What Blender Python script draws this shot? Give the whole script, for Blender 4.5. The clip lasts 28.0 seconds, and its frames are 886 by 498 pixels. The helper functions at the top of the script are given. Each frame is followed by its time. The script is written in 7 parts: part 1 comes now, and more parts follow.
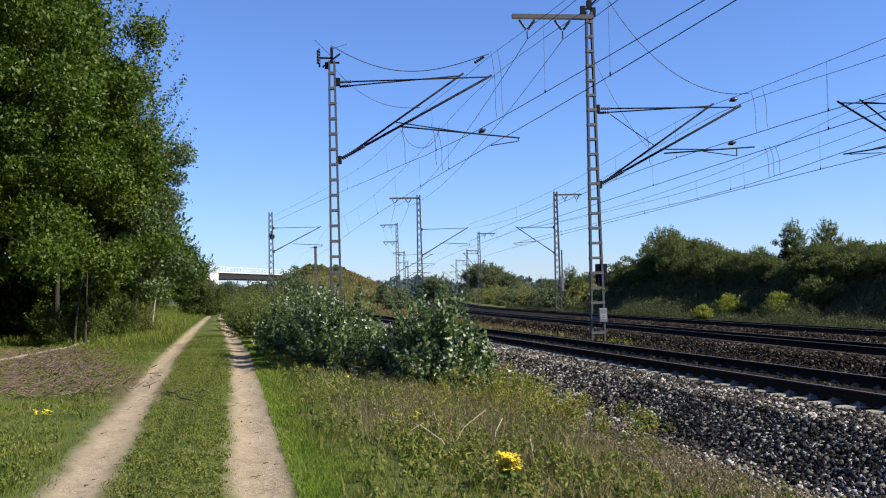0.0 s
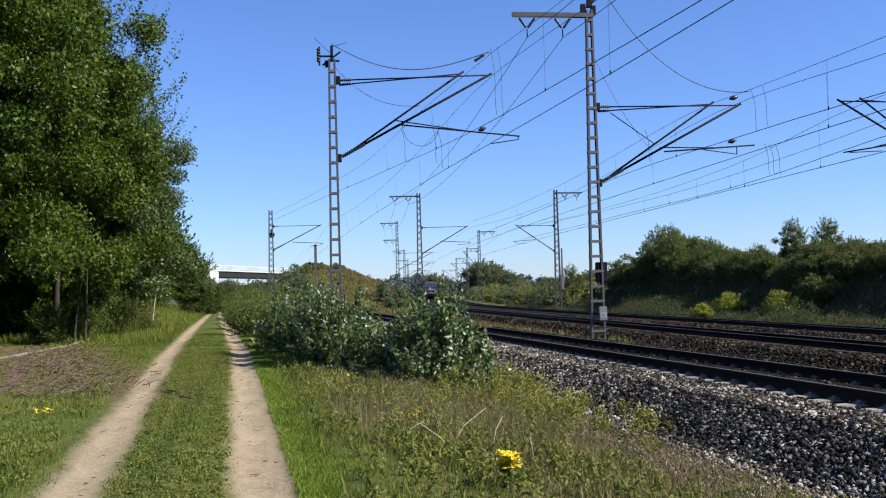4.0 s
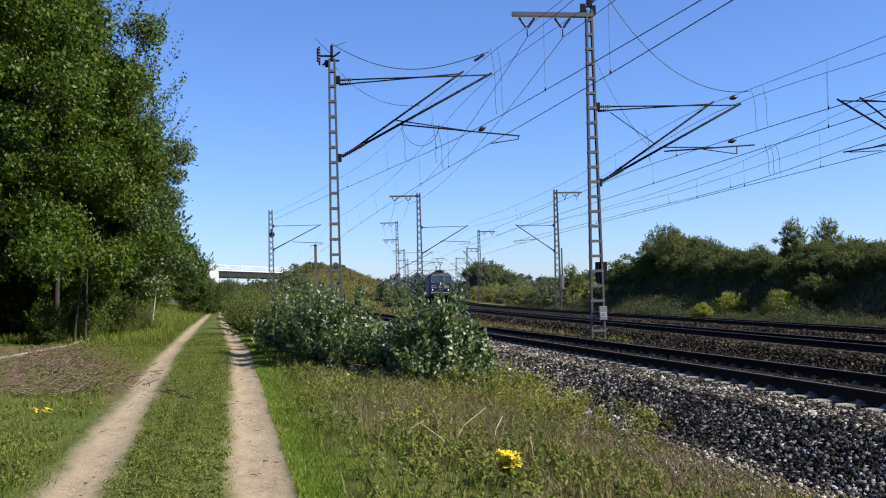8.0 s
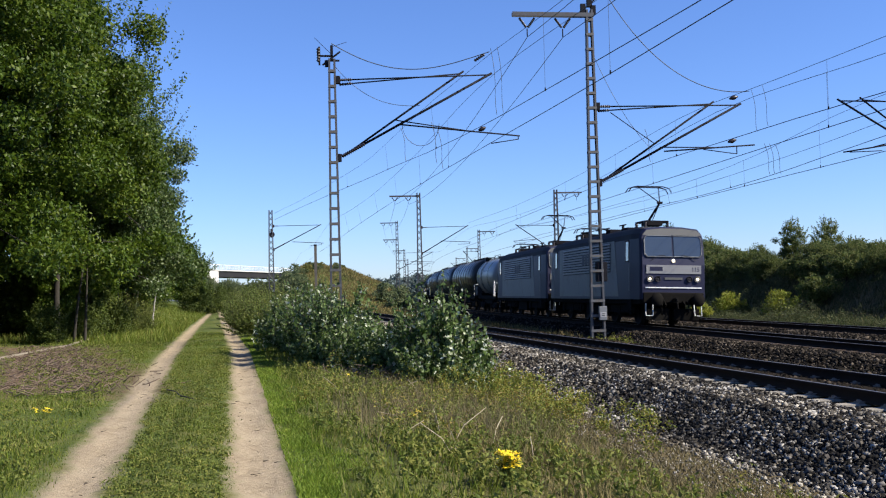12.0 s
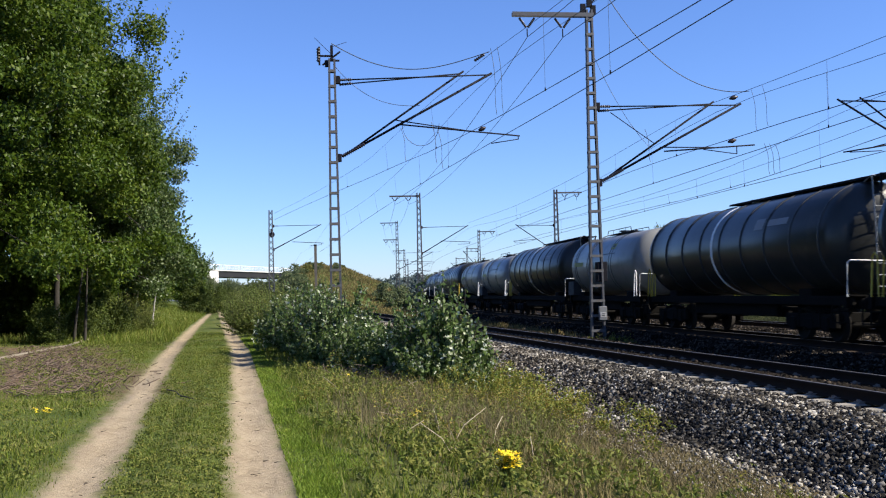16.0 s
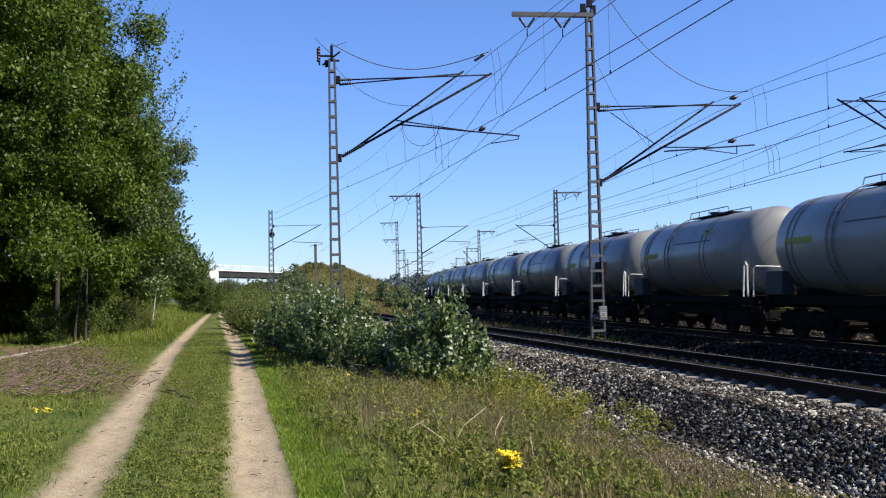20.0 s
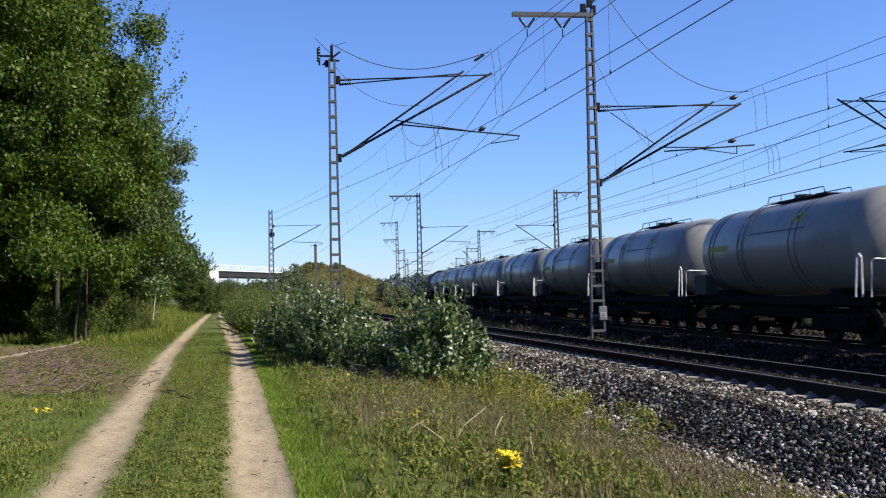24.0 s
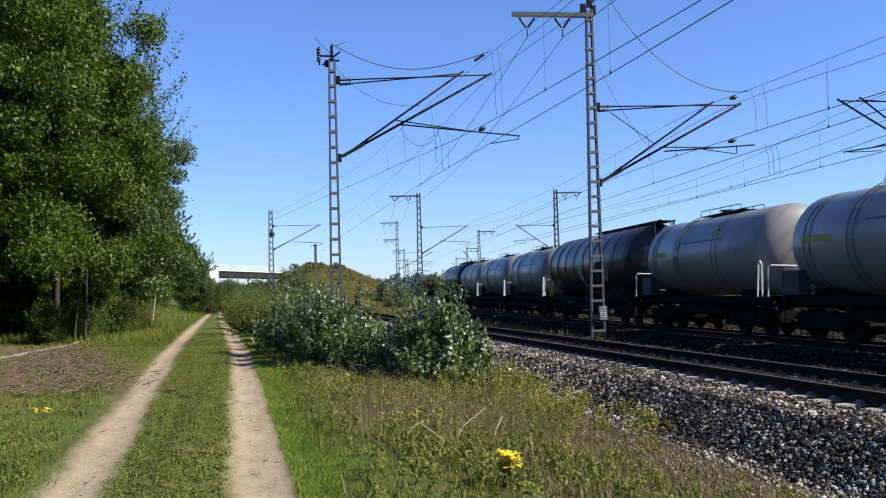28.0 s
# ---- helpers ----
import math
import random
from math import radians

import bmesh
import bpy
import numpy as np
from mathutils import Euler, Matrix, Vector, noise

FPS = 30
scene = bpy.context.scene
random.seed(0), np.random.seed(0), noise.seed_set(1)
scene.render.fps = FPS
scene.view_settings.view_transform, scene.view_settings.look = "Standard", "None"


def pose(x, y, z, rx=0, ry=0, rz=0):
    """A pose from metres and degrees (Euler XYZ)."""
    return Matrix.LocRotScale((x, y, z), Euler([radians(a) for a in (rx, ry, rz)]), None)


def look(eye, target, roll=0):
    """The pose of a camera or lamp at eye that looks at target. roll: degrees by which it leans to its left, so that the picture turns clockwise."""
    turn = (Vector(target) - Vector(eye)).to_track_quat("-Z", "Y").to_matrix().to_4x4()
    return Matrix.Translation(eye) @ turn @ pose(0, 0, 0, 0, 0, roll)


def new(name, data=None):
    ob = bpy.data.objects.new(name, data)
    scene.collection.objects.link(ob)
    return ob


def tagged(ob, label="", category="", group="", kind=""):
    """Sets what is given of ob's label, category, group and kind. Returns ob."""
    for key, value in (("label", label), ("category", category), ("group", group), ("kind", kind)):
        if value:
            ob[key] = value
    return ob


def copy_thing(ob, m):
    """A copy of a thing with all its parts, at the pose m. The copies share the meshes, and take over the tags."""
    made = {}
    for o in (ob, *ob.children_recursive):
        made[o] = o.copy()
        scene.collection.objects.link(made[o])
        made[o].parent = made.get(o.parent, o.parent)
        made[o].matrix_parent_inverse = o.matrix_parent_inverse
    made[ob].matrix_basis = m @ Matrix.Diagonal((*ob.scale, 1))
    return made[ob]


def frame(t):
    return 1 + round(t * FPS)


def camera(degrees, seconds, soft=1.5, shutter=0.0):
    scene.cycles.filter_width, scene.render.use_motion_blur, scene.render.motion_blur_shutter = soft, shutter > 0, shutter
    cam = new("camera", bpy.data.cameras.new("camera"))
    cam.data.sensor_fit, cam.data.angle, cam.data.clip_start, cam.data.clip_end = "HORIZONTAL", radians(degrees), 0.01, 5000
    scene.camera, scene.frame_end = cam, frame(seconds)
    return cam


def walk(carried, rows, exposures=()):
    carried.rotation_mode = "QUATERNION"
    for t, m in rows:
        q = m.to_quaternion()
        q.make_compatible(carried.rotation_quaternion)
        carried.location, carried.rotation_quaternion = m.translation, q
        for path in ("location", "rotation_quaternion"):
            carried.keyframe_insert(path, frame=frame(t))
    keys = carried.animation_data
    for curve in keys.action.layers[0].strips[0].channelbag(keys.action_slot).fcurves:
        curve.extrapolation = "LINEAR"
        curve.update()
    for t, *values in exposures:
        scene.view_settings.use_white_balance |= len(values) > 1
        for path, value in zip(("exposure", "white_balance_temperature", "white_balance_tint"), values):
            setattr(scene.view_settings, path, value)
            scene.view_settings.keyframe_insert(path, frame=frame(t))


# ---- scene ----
# ---- camera ----
cam = camera(47.24, 28.0, soft=1.15, shutter=0.12)
AIM = pose(0, 0, 1.6, 90 + 2.447, 0, -7.692) @ pose(0, 0, 0, 0, 0, -1.322)
LIFT = ((0, 0.112), (0.5, 0.055), (1.0, 0.048), (2.0, 0.042), (3.0, 0.03), (4.5, 0.008), (5.5, 0), (28, 0))
walk(cam, [(t, AIM @ pose(0, 0, 0, a)) for t, a in LIFT], ((0, 1.03), (9.5, 1.03), (14.5, 1.13), (21, 1.13), (24, 1.08), (28, 1.08)))

# ---- light ----
SUN_EL, SUN_AZ = 38.0, 112.5     # degrees; azimuth from +Y towards +X
world = bpy.data.worlds.new("sky")
scene.world = world
world.use_nodes = True
wn, wl = world.node_tree.nodes, world.node_tree.links
sky = wn.new("ShaderNodeTexSky")
sky.sky_type, sky.sun_disc = "NISHITA", False
sky.sun_elevation, sky.sun_rotation = radians(SUN_EL), radians(SUN_AZ)
sky.air_density, sky.dust_density, sky.ozone_density = 1.0, 0.1, 6.0
tone = wn.new("ShaderNodeMix")
tone.data_type, tone.blend_type = "RGBA", "MULTIPLY"
tone.inputs[0].default_value, tone.inputs[7].default_value = 1.0, (0.88, 0.99, 1.34, 1)
wl.new(sky.outputs[0], tone.inputs[6])
wl.new(tone.outputs[2], wn["Background"].inputs[0])
wn["Background"].inputs[1].default_value = 0.066
sun = new("sun", bpy.data.lights.new("sun", "SUN"))
sun.data.energy, sun.data.angle, sun.data.color = 5.0, radians(0.55), (1.0, 0.93, 0.8)
az, el = radians(SUN_AZ), radians(SUN_EL)
sun.matrix_world = look((60 * math.sin(az) * math.cos(el), 60 * math.cos(az) * math.cos(el), 60 * math.sin(el)), (0, 0, 0))

# ---- plan ----
RAIL, RAIL2, RAIL3 = 0.14, -0.02, 0.03   # tops of rail: near, middle and far track
CANT = 2.0                        # degrees by which the main line leans into its curve
D2, D3 = 15.09, 19.55             # offsets of the middle and far track at the camera
V, S0 = 22.776, 40.05             # train's speed, and where its nose is at 12 s
STEP = 0.5
STATIONS = np.arange(-120, 1000.1, STEP)
BEND = np.where(STATIONS < 152, -0.00044 + 15.33e-6 * np.clip(STATIONS, -30, 152), 0.0)
HEAD = np.cumsum(BEND) * STEP
HEAD -= np.interp(0, STATIONS, HEAD)
LINE_X = np.cumsum(np.sin(HEAD)) * STEP
LINE_Y = np.cumsum(np.cos(HEAD)) * STEP
LINE_X -= np.interp(0, STATIONS, LINE_X)
LINE_Y -= np.interp(0, STATIONS, LINE_Y)


def on_main(s, off):
    """Place and heading at station s, off metres to the right of the main line's axis."""
    h = np.interp(s, STATIONS, HEAD)
    return np.interp(s, STATIONS, LINE_X) + np.cos(h) * off, np.interp(s, STATIONS, LINE_Y) - np.sin(h) * off, h


TURN1 = -0.0592


def on_branch(s, off):
    """The same for the near track, which is straight: off is from the camera's side."""
    return off * math.cos(TURN1) + s * math.sin(TURN1), -off * math.sin(TURN1) + s * math.cos(TURN1), TURN1 + 0 * s


D1 = 9.02


def x_main(y):
    return np.interp(y, LINE_Y, LINE_X)


def smooth(a, b, v):
    t = np.clip((v - a) / (b - a), 0, 1)
    return t * t * (3 - 2 * t)


def rut_left(y):
    return -1.15 - 0.0945 * np.minimum(y, 30) - 0.080 * np.clip(y - 30, 0, 30) - 0.075 * np.maximum(y - 60, 0)


def rut_right(y):
    return 0.23 - 0.072 * np.minimum(y, 30) - 0.092 * np.clip(y - 30, 0, 30) - 0.09 * np.maximum(y - 60, 0)


def wave(x, y):
    return (np.sin(x * 0.9 + 1.3 * np.sin(y * 0.31)) * np.cos(y * 0.53 + 0.7 * np.sin(x * 0.41)) * 0.5
            + np.sin(x * 2.3 + y * 1.1 + 0.4) * np.sin(y * 1.9 - x * 0.7) * 0.25)


def ground_z(x, y):
    """Height of the ground sheet."""
    x, y = np.asarray(x, float), np.asarray(y, float)
    toe = D1 - 0.0592 * y - 3.4                      # foot of the near track's ballast
    edge = rut_right(y) + 1.0
    z = -0.46 * smooth(0, 1, (x - edge) / np.maximum(toe - edge, 0.5))
    m = x - x_main(y)
    z = z + 0.14 * smooth(D3 + 1.8, D3 + 3.5, m)
    # bank beside the far track
    fade = smooth(168, 120, y) * smooth(-60, -20, y)
    crest = 3.1 + 0.35 * np.sin(y * 0.09) + 0.25 * np.sin(y * 0.23 + 1)
    z = z + fade * crest * smooth(D3 + 5.3 + 5.5 * smooth(60, 110, y), D3 + 10.6 + 5.5 * smooth(60, 110, y), m)
    # grassy mound between the diverging tracks
    my = (y - 172) / 40.0
    across = np.interp(x, (-9, -6, -3, -1, 2, 4.5, 6.4, 9.2, 11.6, 14.9, 18), (0, 0.25, 0.72, 0.97, 1.0, 0.985, 0.9, 0.74, 0.59, 0.25, 0))
    z = z + (6.95 + 0.3 * np.sin(x * 0.9 + 1) * np.sin(y * 0.3)) * across * np.exp(-my * my * 2.2)
    # ruts and the strip between them
    near = smooth(160, 60, y)
    for r in (rut_left(y), rut_right(y)):
        z = z - 0.05 * near * np.exp(-((x - r) / 0.2) ** 2)
    flat = np.exp(-((m - 13) / 11.0) ** 4)
    z = z + 0.05 * wave(x, y) * (1 - 0.9 * flat) * smooth(0, 6, np.abs(y) + 2)
    z = z + 0.18 * smooth(-6.5, -11, x + 0.05 * y)
    z = z + 0.75 * smooth(0.4, 4.6, rut_left(y) - x) * smooth(34, 76, y)
    return z


# ---- materials ----
def nodes_of(name):
    m = bpy.data.materials.new(name)
    m.use_nodes = True
    return m, m.node_tree.nodes, m.node_tree.links, m.node_tree.nodes["Principled BSDF"]


def ramp(ns, stops):
    r = ns.new("ShaderNodeValToRGB")
    while len(r.color_ramp.elements) < len(stops):
        r.color_ramp.elements.new(0.5)
    for e, (at, c) in zip(r.color_ramp.elements, stops):
        e.position, e.color = at, (*c, 1)
    return r


def mixed(ns, ls, fac, a, b, mode="MIX"):
    n = ns.new("ShaderNodeMix")
    n.data_type, n.blend_type = "RGBA", mode
    for sock, v in ((n.inputs[0], fac), (n.inputs[6], a), (n.inputs[7], b)):
        if hasattr(v, "links"):
            ls.new(v, sock)
        elif isinstance(v, (int, float)):
            sock.default_value = v
        else:
            sock.default_value = (*v, 1)
    return n.outputs[2]


def noisy(ns, ls, scale, detail=5, rough=0.6, coord=None):
    n = ns.new("ShaderNodeTexNoise")
    n.inputs["Scale"].default_value, n.inputs["Detail"].default_value, n.inputs["Roughness"].default_value = scale, detail, rough
    if coord is None:
        coord = ns.new("ShaderNodeTexCoord").outputs["Object"]
    ls.new(coord, n.inputs["Vector"])
    return n.outputs["Fac"]


def bumped(ns, ls, bsdf, height, strength, dist):
    b = ns.new("ShaderNodeBump")
    b.inputs["Strength"].default_value, b.inputs["Distance"].default_value = strength, dist
    ls.new(height, b.inputs["Height"])
    ls.new(b.outputs[0], bsdf.inputs["Normal"])


def surface(name, dark, light, rough=0.7, metal=0.0, coarse=1.5, fine=30.0, bump=0.3, dist=0.004, random_tint=0.0, rust=None, spec=0.5):
    """A plain worn surface: two scales of noise between two colours, fine relief, and patches of a third colour if given."""
    m, ns, ls, b = nodes_of(name)
    big, small = noisy(ns, ls, coarse), noisy(ns, ls, fine, 3)
    c = mixed(ns, ls, big, dark, light)
    c = mixed(ns, ls, 0.35, c, mixed(ns, ls, small, dark, light))
    if rust:
        r = ramp(ns, ((0.52, (0, 0, 0)), (0.68, (1, 1, 1))))
        ls.new(noisy(ns, ls, coarse * 2.3, 8, 0.7), r.inputs[0])
        c = mixed(ns, ls, r.outputs[0], c, rust)
    if random_tint:
        info = ns.new("ShaderNodeObjectInfo")
        r = ramp(ns, ((0, (1 - random_tint,) * 3), (1, (1 + random_tint,) * 3)))
        ls.new(info.outputs["Random"], r.inputs[0])
        c = mixed(ns, ls, 1.0, c, r.outputs[0], "MULTIPLY")
    ls.new(c, b.inputs["Base Color"])
    b.inputs["Roughness"].default_value, b.inputs["Metallic"].default_value = rough, metal
    b.inputs["Specular IOR Level"].default_value = spec
    if bump:
        bumped(ns, ls, b, small, bump, dist)
    return m


def island(name, stops, rough=0.6, translucent=0.0, noise_scale=0.25, bump=0.0, spec=0.22):
    """For loose pieces joined in one mesh: a colour for each island, shifted by a slow noise."""
    m, ns, ls, b = nodes_of(name)
    geo = ns.new("ShaderNodeNewGeometry")
    big = noisy(ns, ls, noise_scale, 3)
    add = ns.new("ShaderNodeMath")
    add.operation = "MULTIPLY_ADD"
    ls.new(big, add.inputs[0])
    add.inputs[1].default_value = 0.9
    ls.new(geo.outputs["Random Per Island"], add.inputs[2])
    half = ns.new("ShaderNodeMath")
    half.operation = "MULTIPLY"
    ls.new(add.outputs[0], half.inputs[0])
    half.inputs[1].default_value = 0.53
    r = ramp(ns, stops)
    ls.new(half.outputs[0], r.inputs[0])
    ls.new(r.outputs[0], b.inputs["Base Color"])
    b.inputs["Roughness"].default_value, b.inputs["Specular IOR Level"].default_value = rough, 0.08 if bump else spec
    if bump:
        bumped(ns, ls, b, noisy(ns, ls, 60, 3), bump, 0.004)
    if translucent:
        out = ns["Material Output"]
        tr = ns.new("ShaderNodeBsdfTranslucent")
        ls.new(r.outputs[0], tr.inputs[0])
        mx = ns.new("ShaderNodeMixShader")
        mx.inputs[0].default_value = translucent
        ls.new(b.outputs[0], mx.inputs[1])
        ls.new(tr.outputs[0], mx.inputs[2])
        ls.new(mx.outputs[0], out.inputs[0])
    return m


STEEL = surface("weathered_steel", (0.035, 0.037, 0.046), (0.085, 0.088, 0.10), 0.6, 0.2, 1.2, 25, 0.2, rust=(0.065, 0.05, 0.04))
BATTEN = surface("weathered_batten_steel", (0.06, 0.062, 0.067), (0.122, 0.125, 0.132), 0.6, 0.2, 1.2, 25, 0.2, rust=(0.085, 0.067, 0.052))
DARK_STEEL = surface("dark_tube_steel", (0.006, 0.006, 0.009), (0.016, 0.016, 0.021), 0.75, 0.0, 2, 30, 0.2, spec=0.08)
GALV = surface("galvanised_steel", (0.14, 0.145, 0.15), (0.25, 0.25, 0.25), 0.5, 0.5, 2, 40, 0.1)
WIRE = surface("copper_wire_patina", (0.035, 0.04, 0.045), (0.075, 0.08, 0.08), 0.6, 0.3, 2, 20, 0)
INSULATOR = surface("brown_glazed_insulator", (0.012, 0.008, 0.008), (0.03, 0.018, 0.016), 0.4, 0, 6, 40, 0)
CONCRETE = surface("sleeper_concrete", (0.17, 0.152, 0.128), (0.275, 0.252, 0.215), 0.85, 0, 2, 35, 0.4, random_tint=0.15, rust=(0.15, 0.115, 0.08), spec=0.2)
OLD_SLEEPER = surface("stained_sleeper", (0.03, 0.022, 0.017), (0.075, 0.056, 0.043), 0.9, 0, 2, 35, 0.4, random_tint=0.2, spec=0.1)
RAIL_SIDE = surface("rusty_rail_steel", (0.010, 0.0065, 0.005), (0.03, 0.018, 0.012), 0.9, 0.0, 3, 40, 0.3, spec=0.12)
RAIL_TOP = surface("polished_rail_head", (0.08, 0.072, 0.066), (0.15, 0.14, 0.13), 0.5, 0.6, 0.6, 40, 0)
# bed colour taken down to near black for the shade round the rails
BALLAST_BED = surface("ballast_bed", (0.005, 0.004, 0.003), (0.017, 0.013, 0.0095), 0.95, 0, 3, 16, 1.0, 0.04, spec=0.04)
STONE = island("ballast_stone", ((0.3, (0.0055, 0.005, 0.0047)), (0.5, (0.0165, 0.0153, 0.0142)), (0.62, (0.047, 0.044, 0.0405)), (0.7, (0.125, 0.116, 0.105)), (0.8, (0.37, 0.35, 0.32))), 0.85, 0, 0.8, 0.4)
STONE_SINGLE = surface("single_ballast_stone", (0.03, 0.025, 0.02), (0.15, 0.13, 0.105), 0.9, 0, 1.5, 9, 0.4, random_tint=0.7, spec=0.1)
STONE_PALE = island("pale_ballast_stone", ((0.3, (0.016, 0.0135, 0.011)), (0.5, (0.052, 0.0445, 0.036)), (0.6, (0.125, 0.11, 0.089)), (0.69, (0.23, 0.206, 0.172)), (0.77, (0.36, 0.33, 0.285))), 0.85, 0, 0.8, 0.4)
# inner and main-line ballast: shade between the tracks is put into these colours
STONE_SHADED = island("shade_darkened_stone", ((0.25, (0.002, 0.0015, 0.001)), (0.5, (0.006, 0.0045, 0.003)), (0.65, (0.015, 0.011, 0.008)), (0.78, (0.06, 0.047, 0.035))), 0.85, 0, 0.8, 0.4)
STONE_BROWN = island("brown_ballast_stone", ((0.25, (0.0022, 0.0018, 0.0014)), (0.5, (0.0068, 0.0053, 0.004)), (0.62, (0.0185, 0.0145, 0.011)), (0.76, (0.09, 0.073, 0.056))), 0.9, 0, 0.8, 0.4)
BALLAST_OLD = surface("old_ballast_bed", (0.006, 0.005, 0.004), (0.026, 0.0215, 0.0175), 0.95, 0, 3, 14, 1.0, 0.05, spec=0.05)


def ground_material():
    m, ns, ls, b = nodes_of("field_ground")
    pos = ns.new("ShaderNodeTexCoord").outputs["Object"]
    sep = ns.new("ShaderNodeSeparateXYZ")
    ls.new(pos, sep.inputs[0])

    def calc(op, a, c=None, d=None):
        n = ns.new("ShaderNodeMath")
        n.operation = op
        for i, v in enumerate((a, c, d)):
            if v is None:
                continue
            if isinstance(v, (int, float)):
                n.inputs[i].default_value = v
            else:
                ls.new(v, n.inputs[i])
        return n.outputs[0]

    slow, mid, fine = noisy(ns, ls, 0.16, 5, 0.6, pos), noisy(ns, ls, 1.1, 6, 0.65, pos), noisy(ns, ls, 14, 6, 0.7, pos)
    grass = ramp(ns, ((0.3, (0.042, 0.066, 0.012)), (0.5, (0.075, 0.096, 0.02)), (0.7, (0.135, 0.122, 0.045))))
    ls.new(mid, grass.inputs[0])
    dry = ramp(ns, ((0.3, (0.045, 0.036, 0.018)), (0.5, (0.11, 0.083, 0.042)), (0.75, (0.07, 0.07, 0.022))))
    ls.new(mid, dry.inputs[0])
    # drier to the right of the track way
    right = calc("MULTIPLY_ADD", sep.outputs[1], 0.079, sep.outputs[0])
    side = ns.new("ShaderNodeMapRange")
    side.inputs["From Min"].default_value, side.inputs["From Max"].default_value = 0.8, 3.6
    ls.new(calc("MULTIPLY_ADD", mid, 2.0, calc("SUBTRACT", right, 1.0)), side.inputs["Value"])
    away = ns.new("ShaderNodeMapRange")
    away.inputs["From Min"].default_value, away.inputs["From Max"].default_value = 95, 45
    ls.new(sep.outputs[1], away.inputs["Value"])
    col = mixed(ns, ls, calc("MULTIPLY", side.outputs[0], away.outputs[0]), grass.outputs[0], dry.outputs[0])
    soil = ramp(ns, ((0.3, (0.18, 0.138, 0.092)), (0.5, (0.31, 0.245, 0.168)), (0.72, (0.43, 0.35, 0.25))))
    ls.new(calc("MULTIPLY_ADD", fine, 0.5, calc("MULTIPLY", mid, 0.5)), soil.inputs[0])
    # bare wheel tracks
    wob = calc("MULTIPLY_ADD", mid, 0.55, calc("MULTIPLY_ADD", fine, 0.3, -0.42))
    straight, beyond = calc("MINIMUM", sep.outputs[1], 30.0), calc("MAXIMUM", calc("SUBTRACT", sep.outputs[1], 60.0), 0.0)
    bent = calc("MINIMUM", calc("MAXIMUM", calc("SUBTRACT", sep.outputs[1], 30.0), 0.0), 30.0)
    tracks = None
    for k, k2, k3, c, w in ((0.0945, 0.080, 0.075, 1.15, 0.25), (0.072, 0.092, 0.09, -0.23, 0.27)):
        moved = calc("MULTIPLY_ADD", beyond, k3, calc("MULTIPLY_ADD", bent, k2, sep.outputs[0]))
        d = calc("ABSOLUTE", calc("ADD", calc("MULTIPLY_ADD", straight, k, moved), c))
        wide = calc("MULTIPLY_ADD", sep.outputs[1], -0.0006, w)
        e = ns.new("ShaderNodeMapRange")
        e.inputs["From Min"].default_value, e.inputs["From Max"].default_value = 0.11, -0.08
        ls.new(calc("SUBTRACT", calc("ADD", d, wob), wide), e.inputs["Value"])
        tracks = e.outputs[0] if tracks is None else calc("MAXIMUM", tracks, e.outputs[0])
    fade = ns.new("ShaderNodeMapRange")
    fade.inputs["From Min"].default_value, fade.inputs["From Max"].default_value = 150, 90
    ls.new(sep.outputs[1], fade.inputs["Value"])
    col = mixed(ns, ls, calc("MULTIPLY", tracks, fade.outputs[0]), col, soil.outputs[0])
    # litter of dead twigs and leaves beside the wood
    lx = calc("MULTIPLY_ADD", sep.outputs[1], 0.262, sep.outputs[0])
    lit = calc("MULTIPLY_ADD", calc("ABSOLUTE", calc("ADD", lx, -0.9)), -0.48, 1.0)
    far = calc("MULTIPLY_ADD", calc("ABSOLUTE", calc("SUBTRACT", sep.outputs[1], 27)), -0.085, 1.0)
    e = ns.new("ShaderNodeMapRange")
    e.inputs["From Min"].default_value, e.inputs["From Max"].default_value = 0.05, 0.4
    ls.new(calc("ADD", calc("MINIMUM", lit, far), calc("MULTIPLY_ADD", mid, 0.9, -0.45)), e.inputs["Value"])
    twig = ramp(ns, ((0.3, (0.04, 0.025, 0.016)), (0.5, (0.105, 0.07, 0.046)), (0.7, (0.2, 0.14, 0.095))))
    ls.new(fine, twig.inputs[0])
    col = mixed(ns, ls, calc("MULTIPLY", e.outputs[0], calc("SUBTRACT", 1.0, tracks)), col, twig.outputs[0])
    col = mixed(ns, ls, 0.35, col, mixed(ns, ls, 1.0, col, mixed(ns, ls, slow, (0.55, 0.6, 0.5), (1.3, 1.25, 1.1)), "MULTIPLY"))
    ls.new(col, b.inputs["Base Color"])
    b.inputs["Roughness"].default_value = 0.95
    b.inputs["Specular IOR Level"].default_value = 0.15
    bumped(ns, ls, b, calc("ADD", fine, calc("MULTIPLY", mid, 0.6)), 0.7, 0.05)
    return m


GROUND = ground_material()
BARK = surface("bark", (0.010, 0.008, 0.0055), (0.034, 0.028, 0.021), 0.95, 0, 2, 12, 0.8, 0.02)
PALE_BARK = surface("pale_birch_bark", (0.15, 0.135, 0.11), (0.36, 0.34, 0.31), 0.85, 0, 2, 9, 0.4, 0.01)
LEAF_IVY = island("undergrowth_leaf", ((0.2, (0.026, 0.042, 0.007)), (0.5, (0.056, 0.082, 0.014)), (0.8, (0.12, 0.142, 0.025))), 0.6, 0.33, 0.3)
LEAF_TREE = island("tree_leaf", ((0.2, (0.018, 0.038, 0.003)), (0.45, (0.045, 0.08, 0.006)), (0.65, (0.082, 0.126, 0.011)), (0.84, (0.165, 0.195, 0.028))), 0.48, 0.44, 0.2, spec=0.28)
